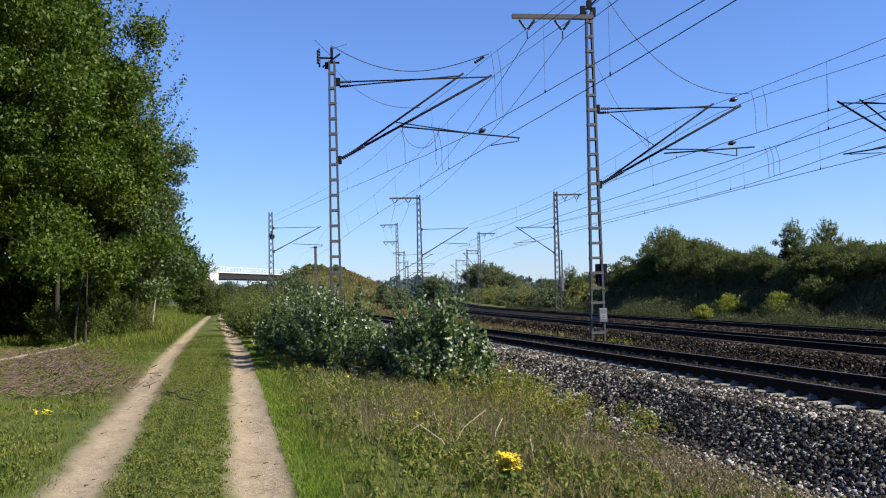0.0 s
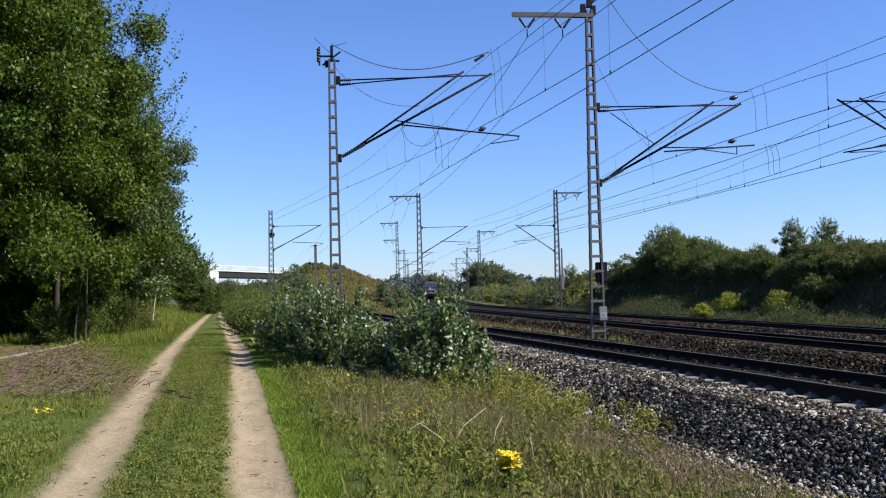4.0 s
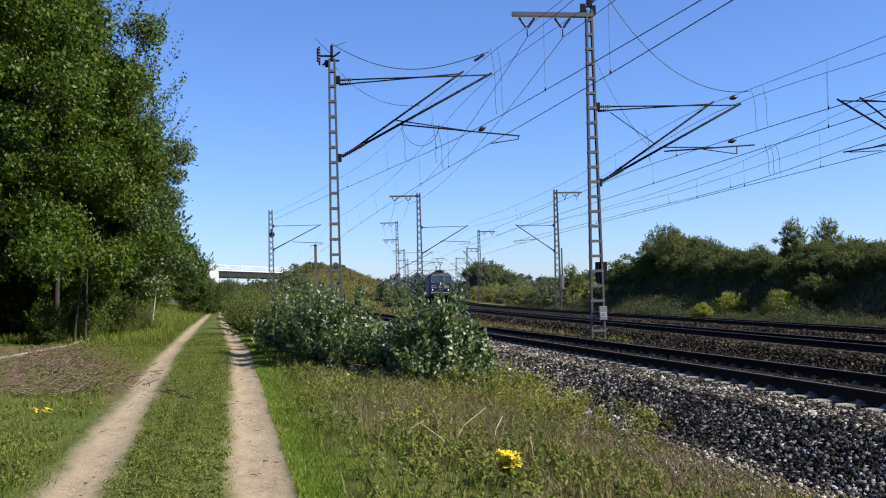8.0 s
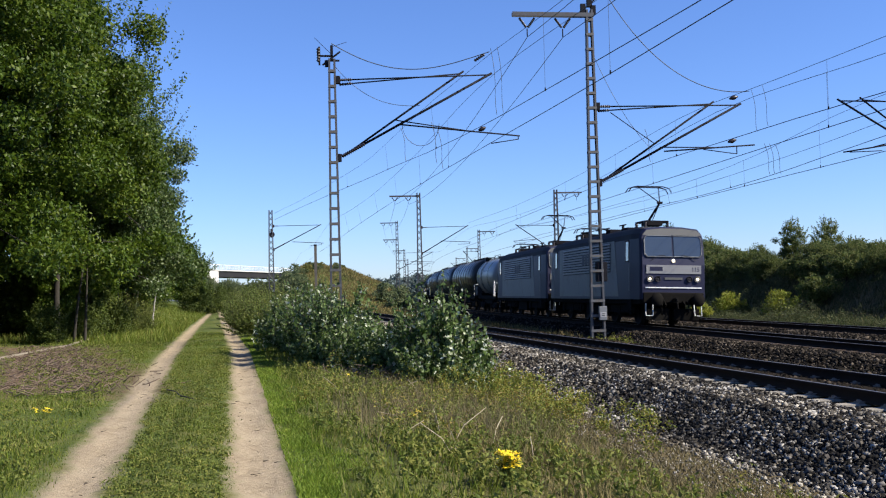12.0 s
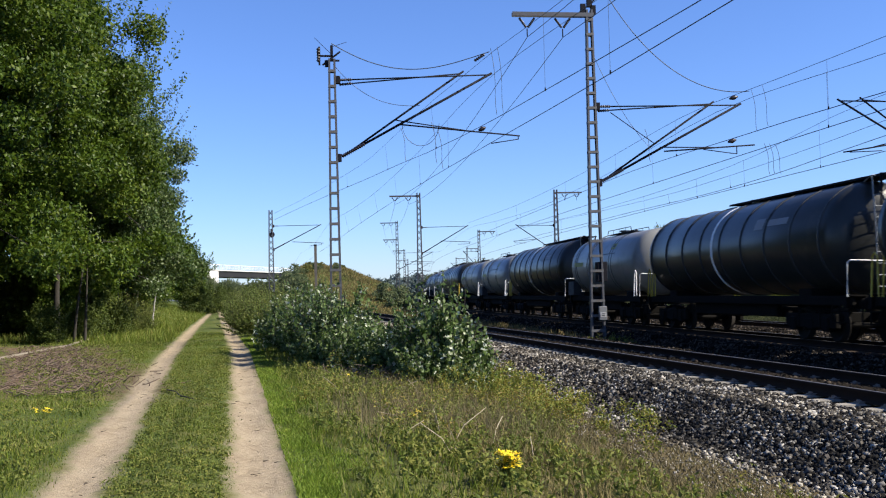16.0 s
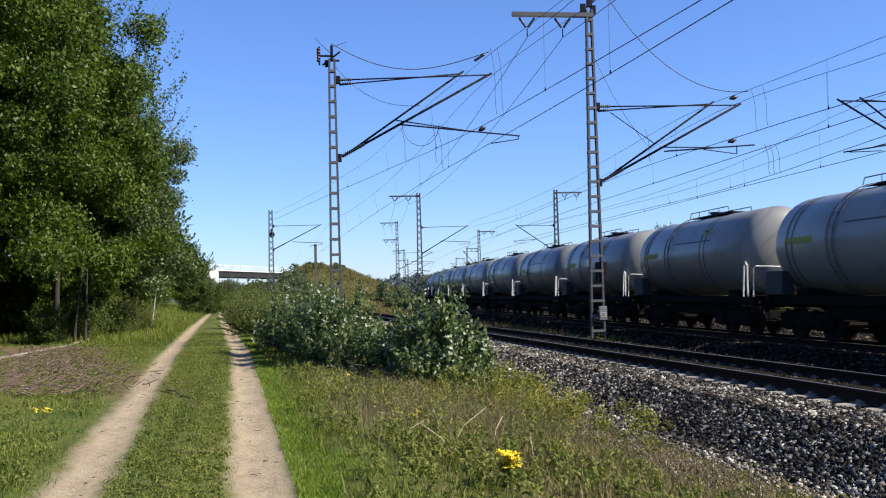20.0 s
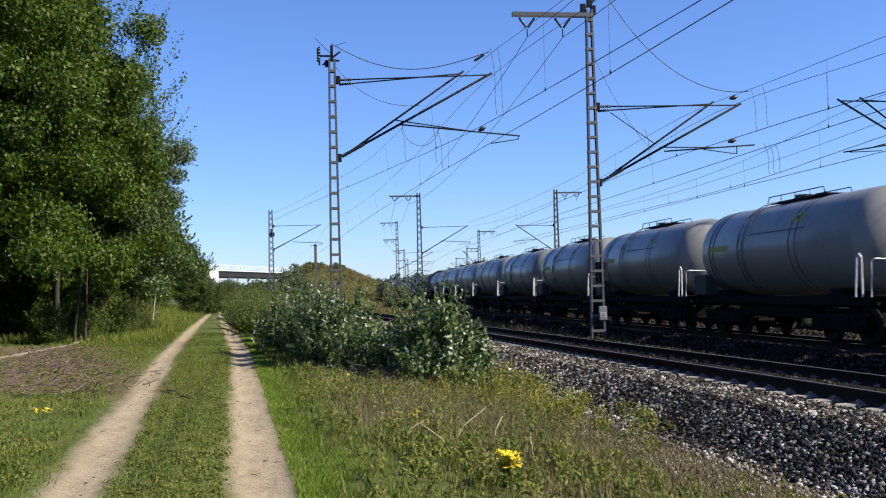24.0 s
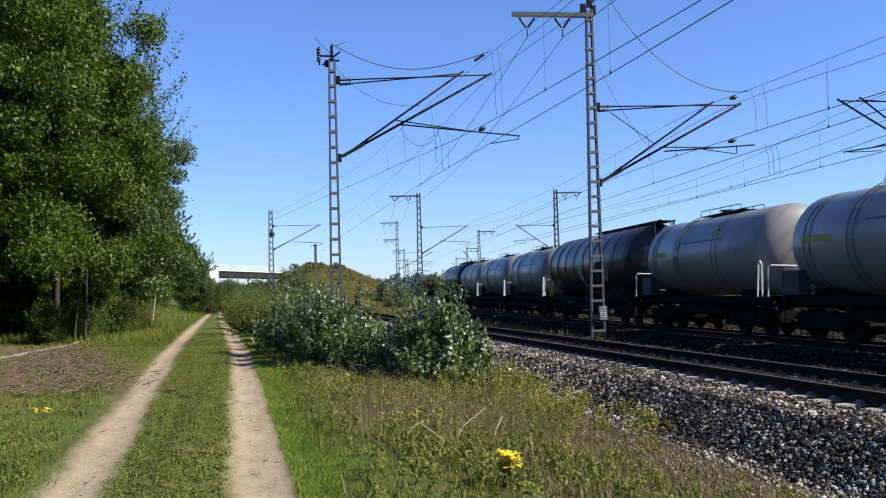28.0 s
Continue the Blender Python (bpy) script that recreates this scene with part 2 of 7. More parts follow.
LEAF_GREY = island("grey_green_leaf", ((0.2, (0.018, 0.036, 0.007)), (0.45, (0.044, 0.075, 0.015)), (0.65, (0.083, 0.12, 0.03)), (0.84, (0.2, 0.235, 0.11))), 0.42, 0.37, 0.3, spec=0.3)
# the near-white last stop paints sun glints on some of the leaves
LEAF_POPLAR = island("poplar_leaf", ((0.2, (0.03, 0.062, 0.014)), (0.45, (0.074, 0.12, 0.029)), (0.63, (0.13, 0.182, 0.055)), (0.72, (0.21, 0.258, 0.12)), (0.76, (0.64, 0.67, 0.54))), 0.36, 0.45, 0.5, spec=0.36)
LEAF_WILLOW = island("willow_leaf", ((0.2, (0.07, 0.105, 0.02)), (0.5, (0.14, 0.18, 0.04)), (0.8, (0.24, 0.25, 0.075))), 0.55, 0.46, 0.3)
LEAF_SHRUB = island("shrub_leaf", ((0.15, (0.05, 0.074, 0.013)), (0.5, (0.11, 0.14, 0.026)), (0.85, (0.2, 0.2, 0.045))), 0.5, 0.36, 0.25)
LEAF_YELLOW = island("yellow_green_leaf", ((0.2, (0.13, 0.18, 0.018)), (0.5, (0.22, 0.25, 0.03)), (0.8, (0.33, 0.295, 0.05))), 0.55, 0.36, 0.25)
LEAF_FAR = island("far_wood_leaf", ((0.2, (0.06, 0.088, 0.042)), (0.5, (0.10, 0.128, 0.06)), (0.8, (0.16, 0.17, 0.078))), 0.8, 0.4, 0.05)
# bluish pale leaves: the distance haze is mixed into this colour
LEAF_HAZED = island("hazed_wood_leaf", ((0.2, (0.075, 0.105, 0.105)), (0.5, (0.10, 0.13, 0.13)), (0.8, (0.13, 0.16, 0.15))), 0.9, 0.4, 0.02)
LEAF_SCRUB = island("yellowing_scrub_leaf", ((0.2, (0.09, 0.11, 0.024)), (0.5, (0.16, 0.168, 0.042)), (0.8, (0.25, 0.215, 0.075))), 0.7, 0.4, 0.1)
BLADE = island("grass_blade", ((0.2, (0.055, 0.09, 0.009)), (0.45, (0.105, 0.145, 0.016)), (0.65, (0.155, 0.178, 0.027)), (0.84, (0.24, 0.212, 0.072))), 0.6, 0.4, 0.8)
BLADE_DRY = island("dry_grass_blade", ((0.2, (0.065, 0.085, 0.018)), (0.4, (0.125, 0.122, 0.036)), (0.6, (0.19, 0.152, 0.065)), (0.95, (0.3, 0.235, 0.125))), 0.7, 0.3, 0.5)
# blades darkened: the bank's shade is put into their colour
BLADE_BANK = island("shade_dark_grass_blade", ((0.1, (0.017, 0.026, 0.008)), (0.4, (0.033, 0.043, 0.014)), (0.7, (0.056, 0.058, 0.024)), (0.95, (0.09, 0.078, 0.04))), 0.7, 0.3, 0.12)
BLADE_LUSH = island("lush_grass_blade", ((0.1, (0.08, 0.14, 0.012)), (0.5, (0.15, 0.22, 0.022)), (0.9, (0.24, 0.28, 0.045))), 0.6, 0.4, 0.5)
BLADE_MOUND = island("mound_grass_blade", ((0.2, (0.05, 0.055, 0.017)), (0.45, (0.11, 0.098, 0.034)), (0.65, (0.2, 0.152, 0.062)), (0.8, (0.27, 0.2, 0.09))), 0.7, 0.4, 0.25)
BLADE_SEED = island("seeding_grass_blade", ((0.2, (0.085, 0.085, 0.034)), (0.5, (0.145, 0.12, 0.06)), (0.8, (0.23, 0.185, 0.11))), 0.8, 0.3, 0.6)
LEAF_GOLD = island("goldenrod_leaf", ((0.2, (0.10, 0.135, 0.018)), (0.5, (0.165, 0.185, 0.028)), (0.66, (0.23, 0.195, 0.034)), (0.8, (0.2, 0.14, 0.045))), 0.6, 0.3, 0.6)
LEAF_WEED = island("weed_leaf", ((0.2, (0.07, 0.10, 0.016)), (0.5, (0.125, 0.15, 0.026)), (0.8, (0.2, 0.19, 0.045))), 0.65, 0.35, 0.6)
LEAF_BANK = island("bank_shrub_leaf", ((0.2, (0.036, 0.06, 0.016)), (0.45, (0.078, 0.11, 0.028)), (0.6, (0.128, 0.15, 0.044)), (0.8, (0.205, 0.18, 0.076))), 0.75, 0.42, 0.14)
# darker grey-green herbs, coloured as if the bank's foot lay in shade
LEAF_HERB = island("shade_dark_herb_leaf", ((0.2, (0.03, 0.044, 0.017)), (0.45, (0.056, 0.074, 0.028)), (0.62, (0.085, 0.098, 0.042)), (0.8, (0.125, 0.115, 0.058))), 0.75, 0.4, 0.2)
THATCH = island("dead_grass_blade", ((0.2, (0.055, 0.052, 0.02)), (0.45, (0.105, 0.09, 0.04)), (0.65, (0.155, 0.125, 0.062)), (0.8, (0.23, 0.19, 0.105))), 0.8, 0.25, 0.6)
GRAVEL = island("fine_gravel", ((0.25, (0.03, 0.025, 0.019)), (0.5, (0.09, 0.078, 0.062)), (0.63, (0.18, 0.162, 0.135)), (0.76, (0.33, 0.305, 0.265))), 0.9, 0, 0.8, 0.3)
YELLOW = surface("yellow_petal", (0.72, 0.52, 0.01), (0.88, 0.7, 0.03), 0.5, 0, 20, 60, 0)


# ---- mesh helpers ----
def part(name, bm, mat, parent=None, label="", smoothed=False):
    me = bpy.data.meshes.new(name)
    bm.to_mesh(me)
    bm.free()
    for m in (mat if isinstance(mat, (list, tuple)) else [mat]):
        me.materials.append(m)
    if smoothed:
        me.shade_smooth()
    ob = new(name, me)
    if parent is not None:
        ob.parent = parent
    if label:
        ob["label"] = label
    return ob


def arrays(name, verts, faces, mat, parent=None, per=3, slots=None):
    """One mesh from arrays: verts (n, 3), faces (m, per)."""
    me = bpy.data.meshes.new(name)
    verts, faces = np.asarray(verts, np.float32), np.asarray(faces, np.int32)
    me.vertices.add(len(verts))
    me.vertices.foreach_set("co", verts.ravel())
    me.loops.add(faces.size)
    me.loops.foreach_set("vertex_index", faces.ravel())
    me.polygons.add(len(faces))
    me.polygons.foreach_set("loop_start", np.arange(0, faces.size, per, dtype=np.int32))
    for m in (mat if isinstance(mat, (list, tuple)) else [mat]):
        me.materials.append(m)
    if slots is not None:
        me.polygons.foreach_set("material_index", np.asarray(slots, np.int32))
    me.update(calc_edges=True)
    ob = new(name, me)
    if parent is not None:
        ob.parent = parent
    return ob


def empty(name, m, label="", category="", group="", kind=""):
    ob = new(name)
    ob.matrix_world = m
    ob.empty_display_size = 0.2
    return tagged(ob, label, category, group, kind)


def box(bm, c, size, m=None, bevel=0.0):
    r = bmesh.ops.create_cube(bm, size=1)
    vs = r["verts"]
    bmesh.ops.scale(bm, vec=size, verts=vs)
    if bevel:
        es = list({e for v in vs for e in v.link_edges})
        vs = list({v for f in bmesh.ops.bevel(bm, geom=es, offset=bevel, segments=1, affect="EDGES")["faces"] for v in f.verts} | {v for v in vs if v.is_valid})
    if m is not None:
        bmesh.ops.transform(bm, matrix=m, verts=vs)
    bmesh.ops.translate(bm, vec=c, verts=vs)
    return vs


def tube(bm, a, b, r, r2=None, seg=8, caps=True):
    a, b = Vector(a), Vector(b)
    d = b - a
    res = bmesh.ops.create_cone(bm, cap_ends=caps, segments=seg, radius1=r, radius2=r if r2 is None else r2, depth=d.length)
    m = Matrix.Translation((a + b) / 2) @ d.to_track_quat("Z", "Y").to_matrix().to_4x4()
    bmesh.ops.transform(bm, matrix=m, verts=res["verts"])
    return res["verts"]


def line_tube(bm, pts, r, seg=5):
    """A tube along a polyline."""
    pts = [Vector(q) for q in pts]
    rings = []
    for i, q in enumerate(pts):
        d = (pts[min(i + 1, len(pts) - 1)] - pts[max(i - 1, 0)]).normalized()
        u = d.cross(Vector((0, 0, 1)))
        u = u.normalized() if u.length > 1e-4 else Vector((1, 0, 0))
        w = d.cross(u).normalized()
        rings.append([bm.verts.new(q + r * (math.cos(6.2832 * k / seg) * u + math.sin(6.2832 * k / seg) * w)) for k in range(seg)])
    for p0, p1 in zip(rings, rings[1:]):
        for k in range(seg):
            bm.faces.new((p0[k], p0[(k + 1) % seg], p1[(k + 1) % seg], p1[k]))
    for ring, flip in ((rings[0], True), (rings[-1], False)):
        bm.faces.new(ring[::-1] if flip else ring)


def lathe(bm, prof, seg=16, m=None):
    """Turn a profile of (radius, height) about z."""
    rings = []
    for r, z in prof:
        if r < 1e-4:
            rings.append([bm.verts.new((0, 0, z))])
        else:
            rings.append([bm.verts.new((r * math.cos(6.28319 * k / seg), r * math.sin(6.28319 * k / seg), z)) for k in range(seg)])
    for p0, p1 in zip(rings, rings[1:]):
        for k in range(seg):
            k2 = (k + 1) % seg
            if len(p0) == 1 and len(p1) == 1:
                continue
            if len(p0) == 1:
                bm.faces.new((p0[0], p1[k2], p1[k]))
            elif len(p1) == 1:
                bm.faces.new((p0[k], p0[k2], p1[0]))
            else:
                bm.faces.new((p0[k], p0[k2], p1[k2], p1[k]))
    vs = [v for ring in rings for v in ring]
    bmesh.ops.recalc_face_normals(bm, faces=list({f for v in vs for f in v.link_faces}))
    if m is not None:
        bmesh.ops.transform(bm, matrix=m, verts=vs)
    return vs


def sweep(path, prof, closed=True):
    """Verts and quads of a profile (right, up) swept along path rows (x, y, z, heading)."""
    path, prof = np.asarray(path, float), np.asarray(prof, float)
    n, k = len(path), len(prof)
    c, s = np.cos(path[:, 3])[:, None], np.sin(path[:, 3])[:, None]
    v = np.stack([path[:, 0:1] + c * prof[:, 0], path[:, 1:2] - s * prof[:, 0], path[:, 2:3] + prof[:, 1] + 0 * c], 2).reshape(-1, 3)
    i, j = np.meshgrid(np.arange(n - 1), np.arange(k if closed else k - 1), indexing="ij")
    a, b = i * k + j, i * k + (j + 1) % k
    return v, np.stack([a, b, b + k, a + k], 2).reshape(-1, 4), j.reshape(-1)


# ---- ground ----
def spread(near, far, first, grow):
    out, step, v = [near], first, near
    while v < far:
        v += step
        step *= grow
        out.append(v)
    return out


gx = [-v for v in spread(22, 2500, 0.6, 1.22)][::-1] + list(np.arange(-21.85, 9.0, 0.155)) + list(np.arange(9.1, 45, 0.55)) + spread(45.4, 2500, 0.7, 1.22)
gy = [-v for v in spread(4, 2500, 0.6, 1.25)][::-1] + list(np.arange(-3.6, 3, 0.5)) + list(np.arange(3.2, 45, 0.2)) + list(np.arange(45.4, 240, 0.9)) + spread(241, 4500, 1.2, 1.15)
GX, GY = np.meshgrid(np.array(gx), np.array(gy))
GZ = ground_z(GX, GY)
nx = len(gx)
ii, jj = np.meshgrid(np.arange(len(gy) - 1), np.arange(nx - 1), indexing="ij")
q0 = (ii * nx + jj).ravel()
ground = arrays("ground", np.stack([GX, GY, GZ], 2).reshape(-1, 3), np.stack([q0, q0 + 1, q0 + nx + 1, q0 + nx], 1), GROUND, per=4)
ground.data.shade_smooth()
tagged(ground, "grassy field ground with a worn dirt track", "ground", kind="structure")


# ---- railway tracks ----
RAIL_PROFILE = [(-0.075, -0.172), (0.075, -0.172), (0.075, -0.16), (0.016, -0.146), (0.010, -0.13), (0.010, -0.05), (0.034, -0.036), (0.036, -0.008),
                (0.030, 0.0), (-0.030, 0.0), (-0.036, -0.008), (-0.034, -0.036), (-0.010, -0.05), (-0.010, -0.13), (-0.016, -0.146), (-0.075, -0.16)]


def path_rows(fn, off, s, z):
    x, y, h = fn(s, off)
    return np.stack([x, y, np.full_like(s, z), h + 0 * s], 1)


def stones(name, xyz, size, mat, parent=None, seed=1):
    """Loose broken stones at places xyz, as one mesh."""
    rng = np.random.default_rng(seed)
    n = len(xyz)
    base = np.array([(a, b, c) for a in (-1, 1) for b in (-1, 1) for c in (-1, 1)], float) * 0.5
    v = base[None] * rng.uniform(0.5, 1.3, (n, 1, 3)) + rng.uniform(-0.3, 0.3, (n, 8, 3))
    q = rng.normal(size=(n, 4))
    q /= np.linalg.norm(q, axis=1)[:, None]
    w, x, y, z = q.T
    R = np.stack([1 - 2 * (y * y + z * z), 2 * (x * y - w * z), 2 * (x * z + w * y), 2 * (x * y + w * z), 1 - 2 * (x * x + z * z), 2 * (y * z - w * x),
                  2 * (x * z - w * y), 2 * (y * z + w * x), 1 - 2 * (x * x + y * y)], 1).reshape(n, 3, 3)
    sz = np.asarray(size) * rng.uniform(0.55, 1.15, n) * np.where(rng.uniform(size=n) < 0.12, 1.35, 1.0)
    v = np.einsum("nij,nkj->nki", R, v) * sz[:, None, None] + np.asarray(xyz)[:, None]
    f = np.array([(0, 1, 3, 2), (4, 6, 7, 5), (0, 4, 5, 1), (2, 3, 7, 6), (0, 2, 6, 4), (1, 5, 7, 3)])
    ob = arrays(name, v.reshape(-1, 3), (f[None] + 8 * np.arange(n)[:, None, None]).reshape(-1, 4), mat, parent, per=4)
    return tagged(ob, kind="stuff")


def bed_z(d, top, foot, half, rim):
    """Height of the ballast at distance d from a track's axis."""
    return np.where(d < half, top, top + (foot - top) * np.clip((d - half) / (rim - half), 0, 1))


def sleeper_mesh():
    bm = bmesh.new()
    prof = [(-1.3, 0.10, 0.0), (-1.28, 0.125, 0.0), (-0.95, 0.15, 0.0), (-0.5, 0.15, 0.0), (-0.25, 0.11, -0.03), (0.25, 0.11, -0.03), (0.5, 0.15, 0.0), (0.95, 0.15, 0.0), (1.28, 0.125, 0.0), (1.3, 0.10, 0.0)]
    rows = []
    for x, w, dz in prof:
        rows.append([bm.verts.new((x, sy * w * k, z)) for sy, k, z in ((-1, 1.0, -0.2), (-1, 0.82, dz), (1, 0.82, dz), (1, 1.0, -0.2))])
    for a, b in zip(rows, rows[1:]):
        for k in range(4):
            bm.faces.new((a[k], b[k], b[(k + 1) % 4], a[(k + 1) % 4]))
    bm.faces.new(rows[0])
    bm.faces.new(rows[-1][::-1])
    bmesh.ops.recalc_face_normals(bm, faces=bm.faces)
    me = bpy.data.meshes.new("sleeper")
    bm.to_mesh(me)
    bm.free()
    return me


def clip_mesh():
    bm = bmesh.new()
    box(bm, (0, 0, 0.012), (0.30, 0.14, 0.024))
    for sx in (-1, 1):
        tube(bm, (sx * 0.11, -0.05, 0.032), (sx * 0.11, 0.05, 0.032), 0.014, seg=6)
        box(bm, (sx * 0.12, 0, 0.03), (0.03, 0.035, 0.045))
    me = bpy.data.meshes.new("rail_clip")
    bm.to_mesh(me)
    bm.free()
    return me


CLIP = clip_mesh()
CLIP.materials.append(surface("clip_steel", (0.09, 0.066, 0.05), (0.22, 0.18, 0.145), 0.8, 0.0, 20, 60, 0.2))


def railway_track(fn, off, s0, s1, label, sleeper_mat, single_to, clip_to=0, group="parallel railway tracks", rail=RAIL, cant=0.0, bed=BALLAST_BED):
    t = empty("railway_track", Matrix(), label, "railway track", group, "structure")
    s = np.concatenate([np.arange(s0, 60, 1.5), np.arange(60, s1, 4.0)])
    for side in (-0.7535, 0.7535):
        v, f, j = sweep(path_rows(fn, off + side, s, rail - side * math.tan(radians(cant))), RAIL_PROFILE)
        arrays("rail", v, f, [RAIL_SIDE, RAIL_TOP], t, 4, np.where(j == 8, 1, 0))["label"] = "rust-brown steel rail with polished head"
    sec = [(-3.6, -0.8), (-3.3, -0.62), (-2.15, -0.2), (2.15, -0.2), (3.3, -0.62), (3.6, -0.8)]
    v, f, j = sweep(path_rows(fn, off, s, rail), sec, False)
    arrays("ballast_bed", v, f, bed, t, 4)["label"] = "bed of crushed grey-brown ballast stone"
    # crib strips in the bed's colour, which holds the shade between the rails
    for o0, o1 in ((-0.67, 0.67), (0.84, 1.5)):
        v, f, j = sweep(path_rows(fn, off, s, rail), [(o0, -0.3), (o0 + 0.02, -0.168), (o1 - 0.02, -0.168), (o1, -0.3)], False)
        arrays("crib_fill", v, f, bed, t, 4)["label"] = "ballast filling the sleeper gaps, darkened for shade"
    me = sleeper_mesh()
    me.materials.append(sleeper_mat)
    far = []
    for d in np.arange(s0 + 0.3, min(s1, 210), 0.6):
        px, py, h = fn(d, off)
        m = pose(px, py, rail - 0.176, 0, cant, -math.degrees(h))
        if d < single_to:
            ob = new("sleeper", me)
            ob.parent = t
            ob.matrix_world = m
            if d < clip_to:
                for side in (-0.7535, 0.7535):
                    c = new("rail_clip", CLIP)
                    c.parent = t
                    c.matrix_world = m @ pose(side, 0, 0)
        else:
            far.append(m)
    if far:
        bm = bmesh.new()
        for m in far:
            vs = box(bm, (0, 0, -0.1), (2.6, 0.26, 0.2))
            bmesh.ops.transform(bm, matrix=m, verts=vs)
        tagged(part("far_sleepers", bm, sleeper_mat, t), kind="stuff")
    return t


near_track = railway_track(on_branch, D1, -40, 420, "near railway track on concrete sleepers in grey ballast", CONCRETE, 95, 45)
mid_track = railway_track(on_main, D2, -40, 700, "middle railway track with brown rails in ballast", OLD_SLEEPER, 95, rail=RAIL2, cant=CANT, bed=BALLAST_OLD)
far_track = railway_track(on_main, D3, -40, 700, "far railway track below an overgrown bank", OLD_SLEEPER, 80, rail=RAIL3, cant=CANT, bed=BALLAST_OLD)


def scatter_ballast(fn, off, spans, mat, name, parent, seed, rail=RAIL):
    """Stones on the bed, span by span: station from, to, offset from, to, stones per square metre, size."""
    rng = np.random.default_rng(seed)
    xyz, sizes = [], []
    for a, b, o0, o1, per, size in spans:
        n = int((b - a) * (o1 - o0) * per)
        s, o = rng.uniform(a, b, n), rng.uniform(o0, o1, n)
        x, y, _ = fn(s, off + o)
        z = bed_z(np.abs(o), rail - 0.2, rail - 0.62, 2.15, 3.3)
        z = np.where(np.abs(o) > 3.25, ground_z(x, y), z)
        xyz.append(np.stack([x, y, z + size * 0.12], 1))
        sizes.append(np.full(n, size))
    return tagged(stones(name, np.concatenate(xyz), np.concatenate(sizes), mat, parent, seed))


scatter_ballast(on_branch, D1, [(-6, 7, -3.4, -1.3, 200, 0.055), (7, 16, -3.4, -2.2, 1050, 0.041), (7, 16, -2.2, -1.3, 650, 0.041), (16, 22, -3.4, -1.3, 420, 0.045), (7, 20, -1.6, -1.18, 420, 0.045), (20, 45, -1.6, -1.18, 190, 0.06)], STONE, "loose_ballast", near_track, 3)
scatter_ballast(on_branch, D1, [(7, 16, -2.2, -1.3, 260, 0.047), (13, 16, -3.0, -1.3, 130, 0.047), (16, 22, -3.4, -1.3, 300, 0.049), (22, 30, -3.4, -1.3, 620, 0.051), (30, 60, -3.4, -1.3, 190, 0.066)], STONE_PALE, "loose_ballast", near_track, 8)
scatter_ballast(on_branch, D1, [(7, 34, -0.68, 0.68, 130, 0.055), (10, 45, 1.0, 3.3, 100, 0.065)], STONE_SHADED, "inner_ballast", near_track, 6)
scatter_ballast(on_branch, D1, [(6, 30, -3.7, -3.15, 330, 0.036), (6, 26, -4.7, -3.6, 210, 0.024)], GRAVEL, "fine_gravel", near_track, 7)
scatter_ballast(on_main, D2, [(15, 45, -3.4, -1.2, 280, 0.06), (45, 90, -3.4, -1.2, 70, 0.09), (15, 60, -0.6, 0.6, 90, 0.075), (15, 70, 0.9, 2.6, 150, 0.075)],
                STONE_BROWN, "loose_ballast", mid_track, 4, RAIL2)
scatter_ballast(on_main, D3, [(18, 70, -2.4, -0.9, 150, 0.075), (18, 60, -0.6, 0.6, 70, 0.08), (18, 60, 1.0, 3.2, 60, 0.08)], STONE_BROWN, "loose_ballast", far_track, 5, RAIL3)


# single stones on the near shoulder, one by one
rng = np.random.default_rng(9)
chips = []
for k in range(6):
    bm = bmesh.new()
    box(bm, (0, 0, 0), (1, 0.75, 0.65))
    for v in bm.verts:
        v.co += Vector(rng.uniform(-0.16, 0.16, 3))
    me = bpy.data.meshes.new("stone")
    bm.to_mesh(me)
    bm.free()
    me.materials.append(STONE_SINGLE)
    chips.append(me)
for k in range(300):
    s, o, size = rng.uniform(7.5, 14), rng.uniform(-3.3, -1.4), rng.uniform(0.04, 0.062)
    x, y, _ = on_branch(s, D1 + o)
    z = float(bed_z(abs(o), RAIL - 0.2, RAIL - 0.62, 2.15, 3.3)) + 0.35 * size
    ob = new("stone", chips[k % 6])
    ob.parent = near_track
    ob.matrix_world = pose(x, y, z, *rng.uniform(0, 360, 3)) @ Matrix.Scale(size, 4)


# ---- catenary masts ----
def frustum(bm, c0, c1, w, d):
    """A straight square bar from c0 to c1, w wide and d deep."""
    vs = [bm.verts.new((c[0] + a * w / 2, c[1] + b * d / 2, c[2])) for c in (c0, c1) for a, b in ((-1, -1), (1, -1), (1, 1), (-1, 1))]
    for f in ((3, 2, 1, 0), (4, 5, 6, 7), (0, 1, 5, 4), (1, 2, 6, 5), (2, 3, 7, 6), (3, 0, 4, 7)):
        bm.faces.new([vs[k] for k in f])


def channel(bm, c0, c1, w, d, web=0.012):
    """A leg of channel section: a web and two flanges, from c0 to c1; flanges point to the mast's axis."""
    sx = -1 if c0[0] > 0 else 1
    frustum(bm, (c0[0], c0[1], c0[2]), (c1[0], c1[1], c1[2]), web, d)
    for sy in (-1, 1):
        frustum(bm, (c0[0] + sx * w / 2, sy * d / 2, c0[2]), (c1[0] + sx * w / 2, sy * d / 2, c1[2]), w, web)


def bar(name, a, b, r, mat, parent, seg=8, label=""):
    bm = bmesh.new()
    tube(bm, a, b, r, seg=seg)
    return part(name, bm, mat, parent, label, True)


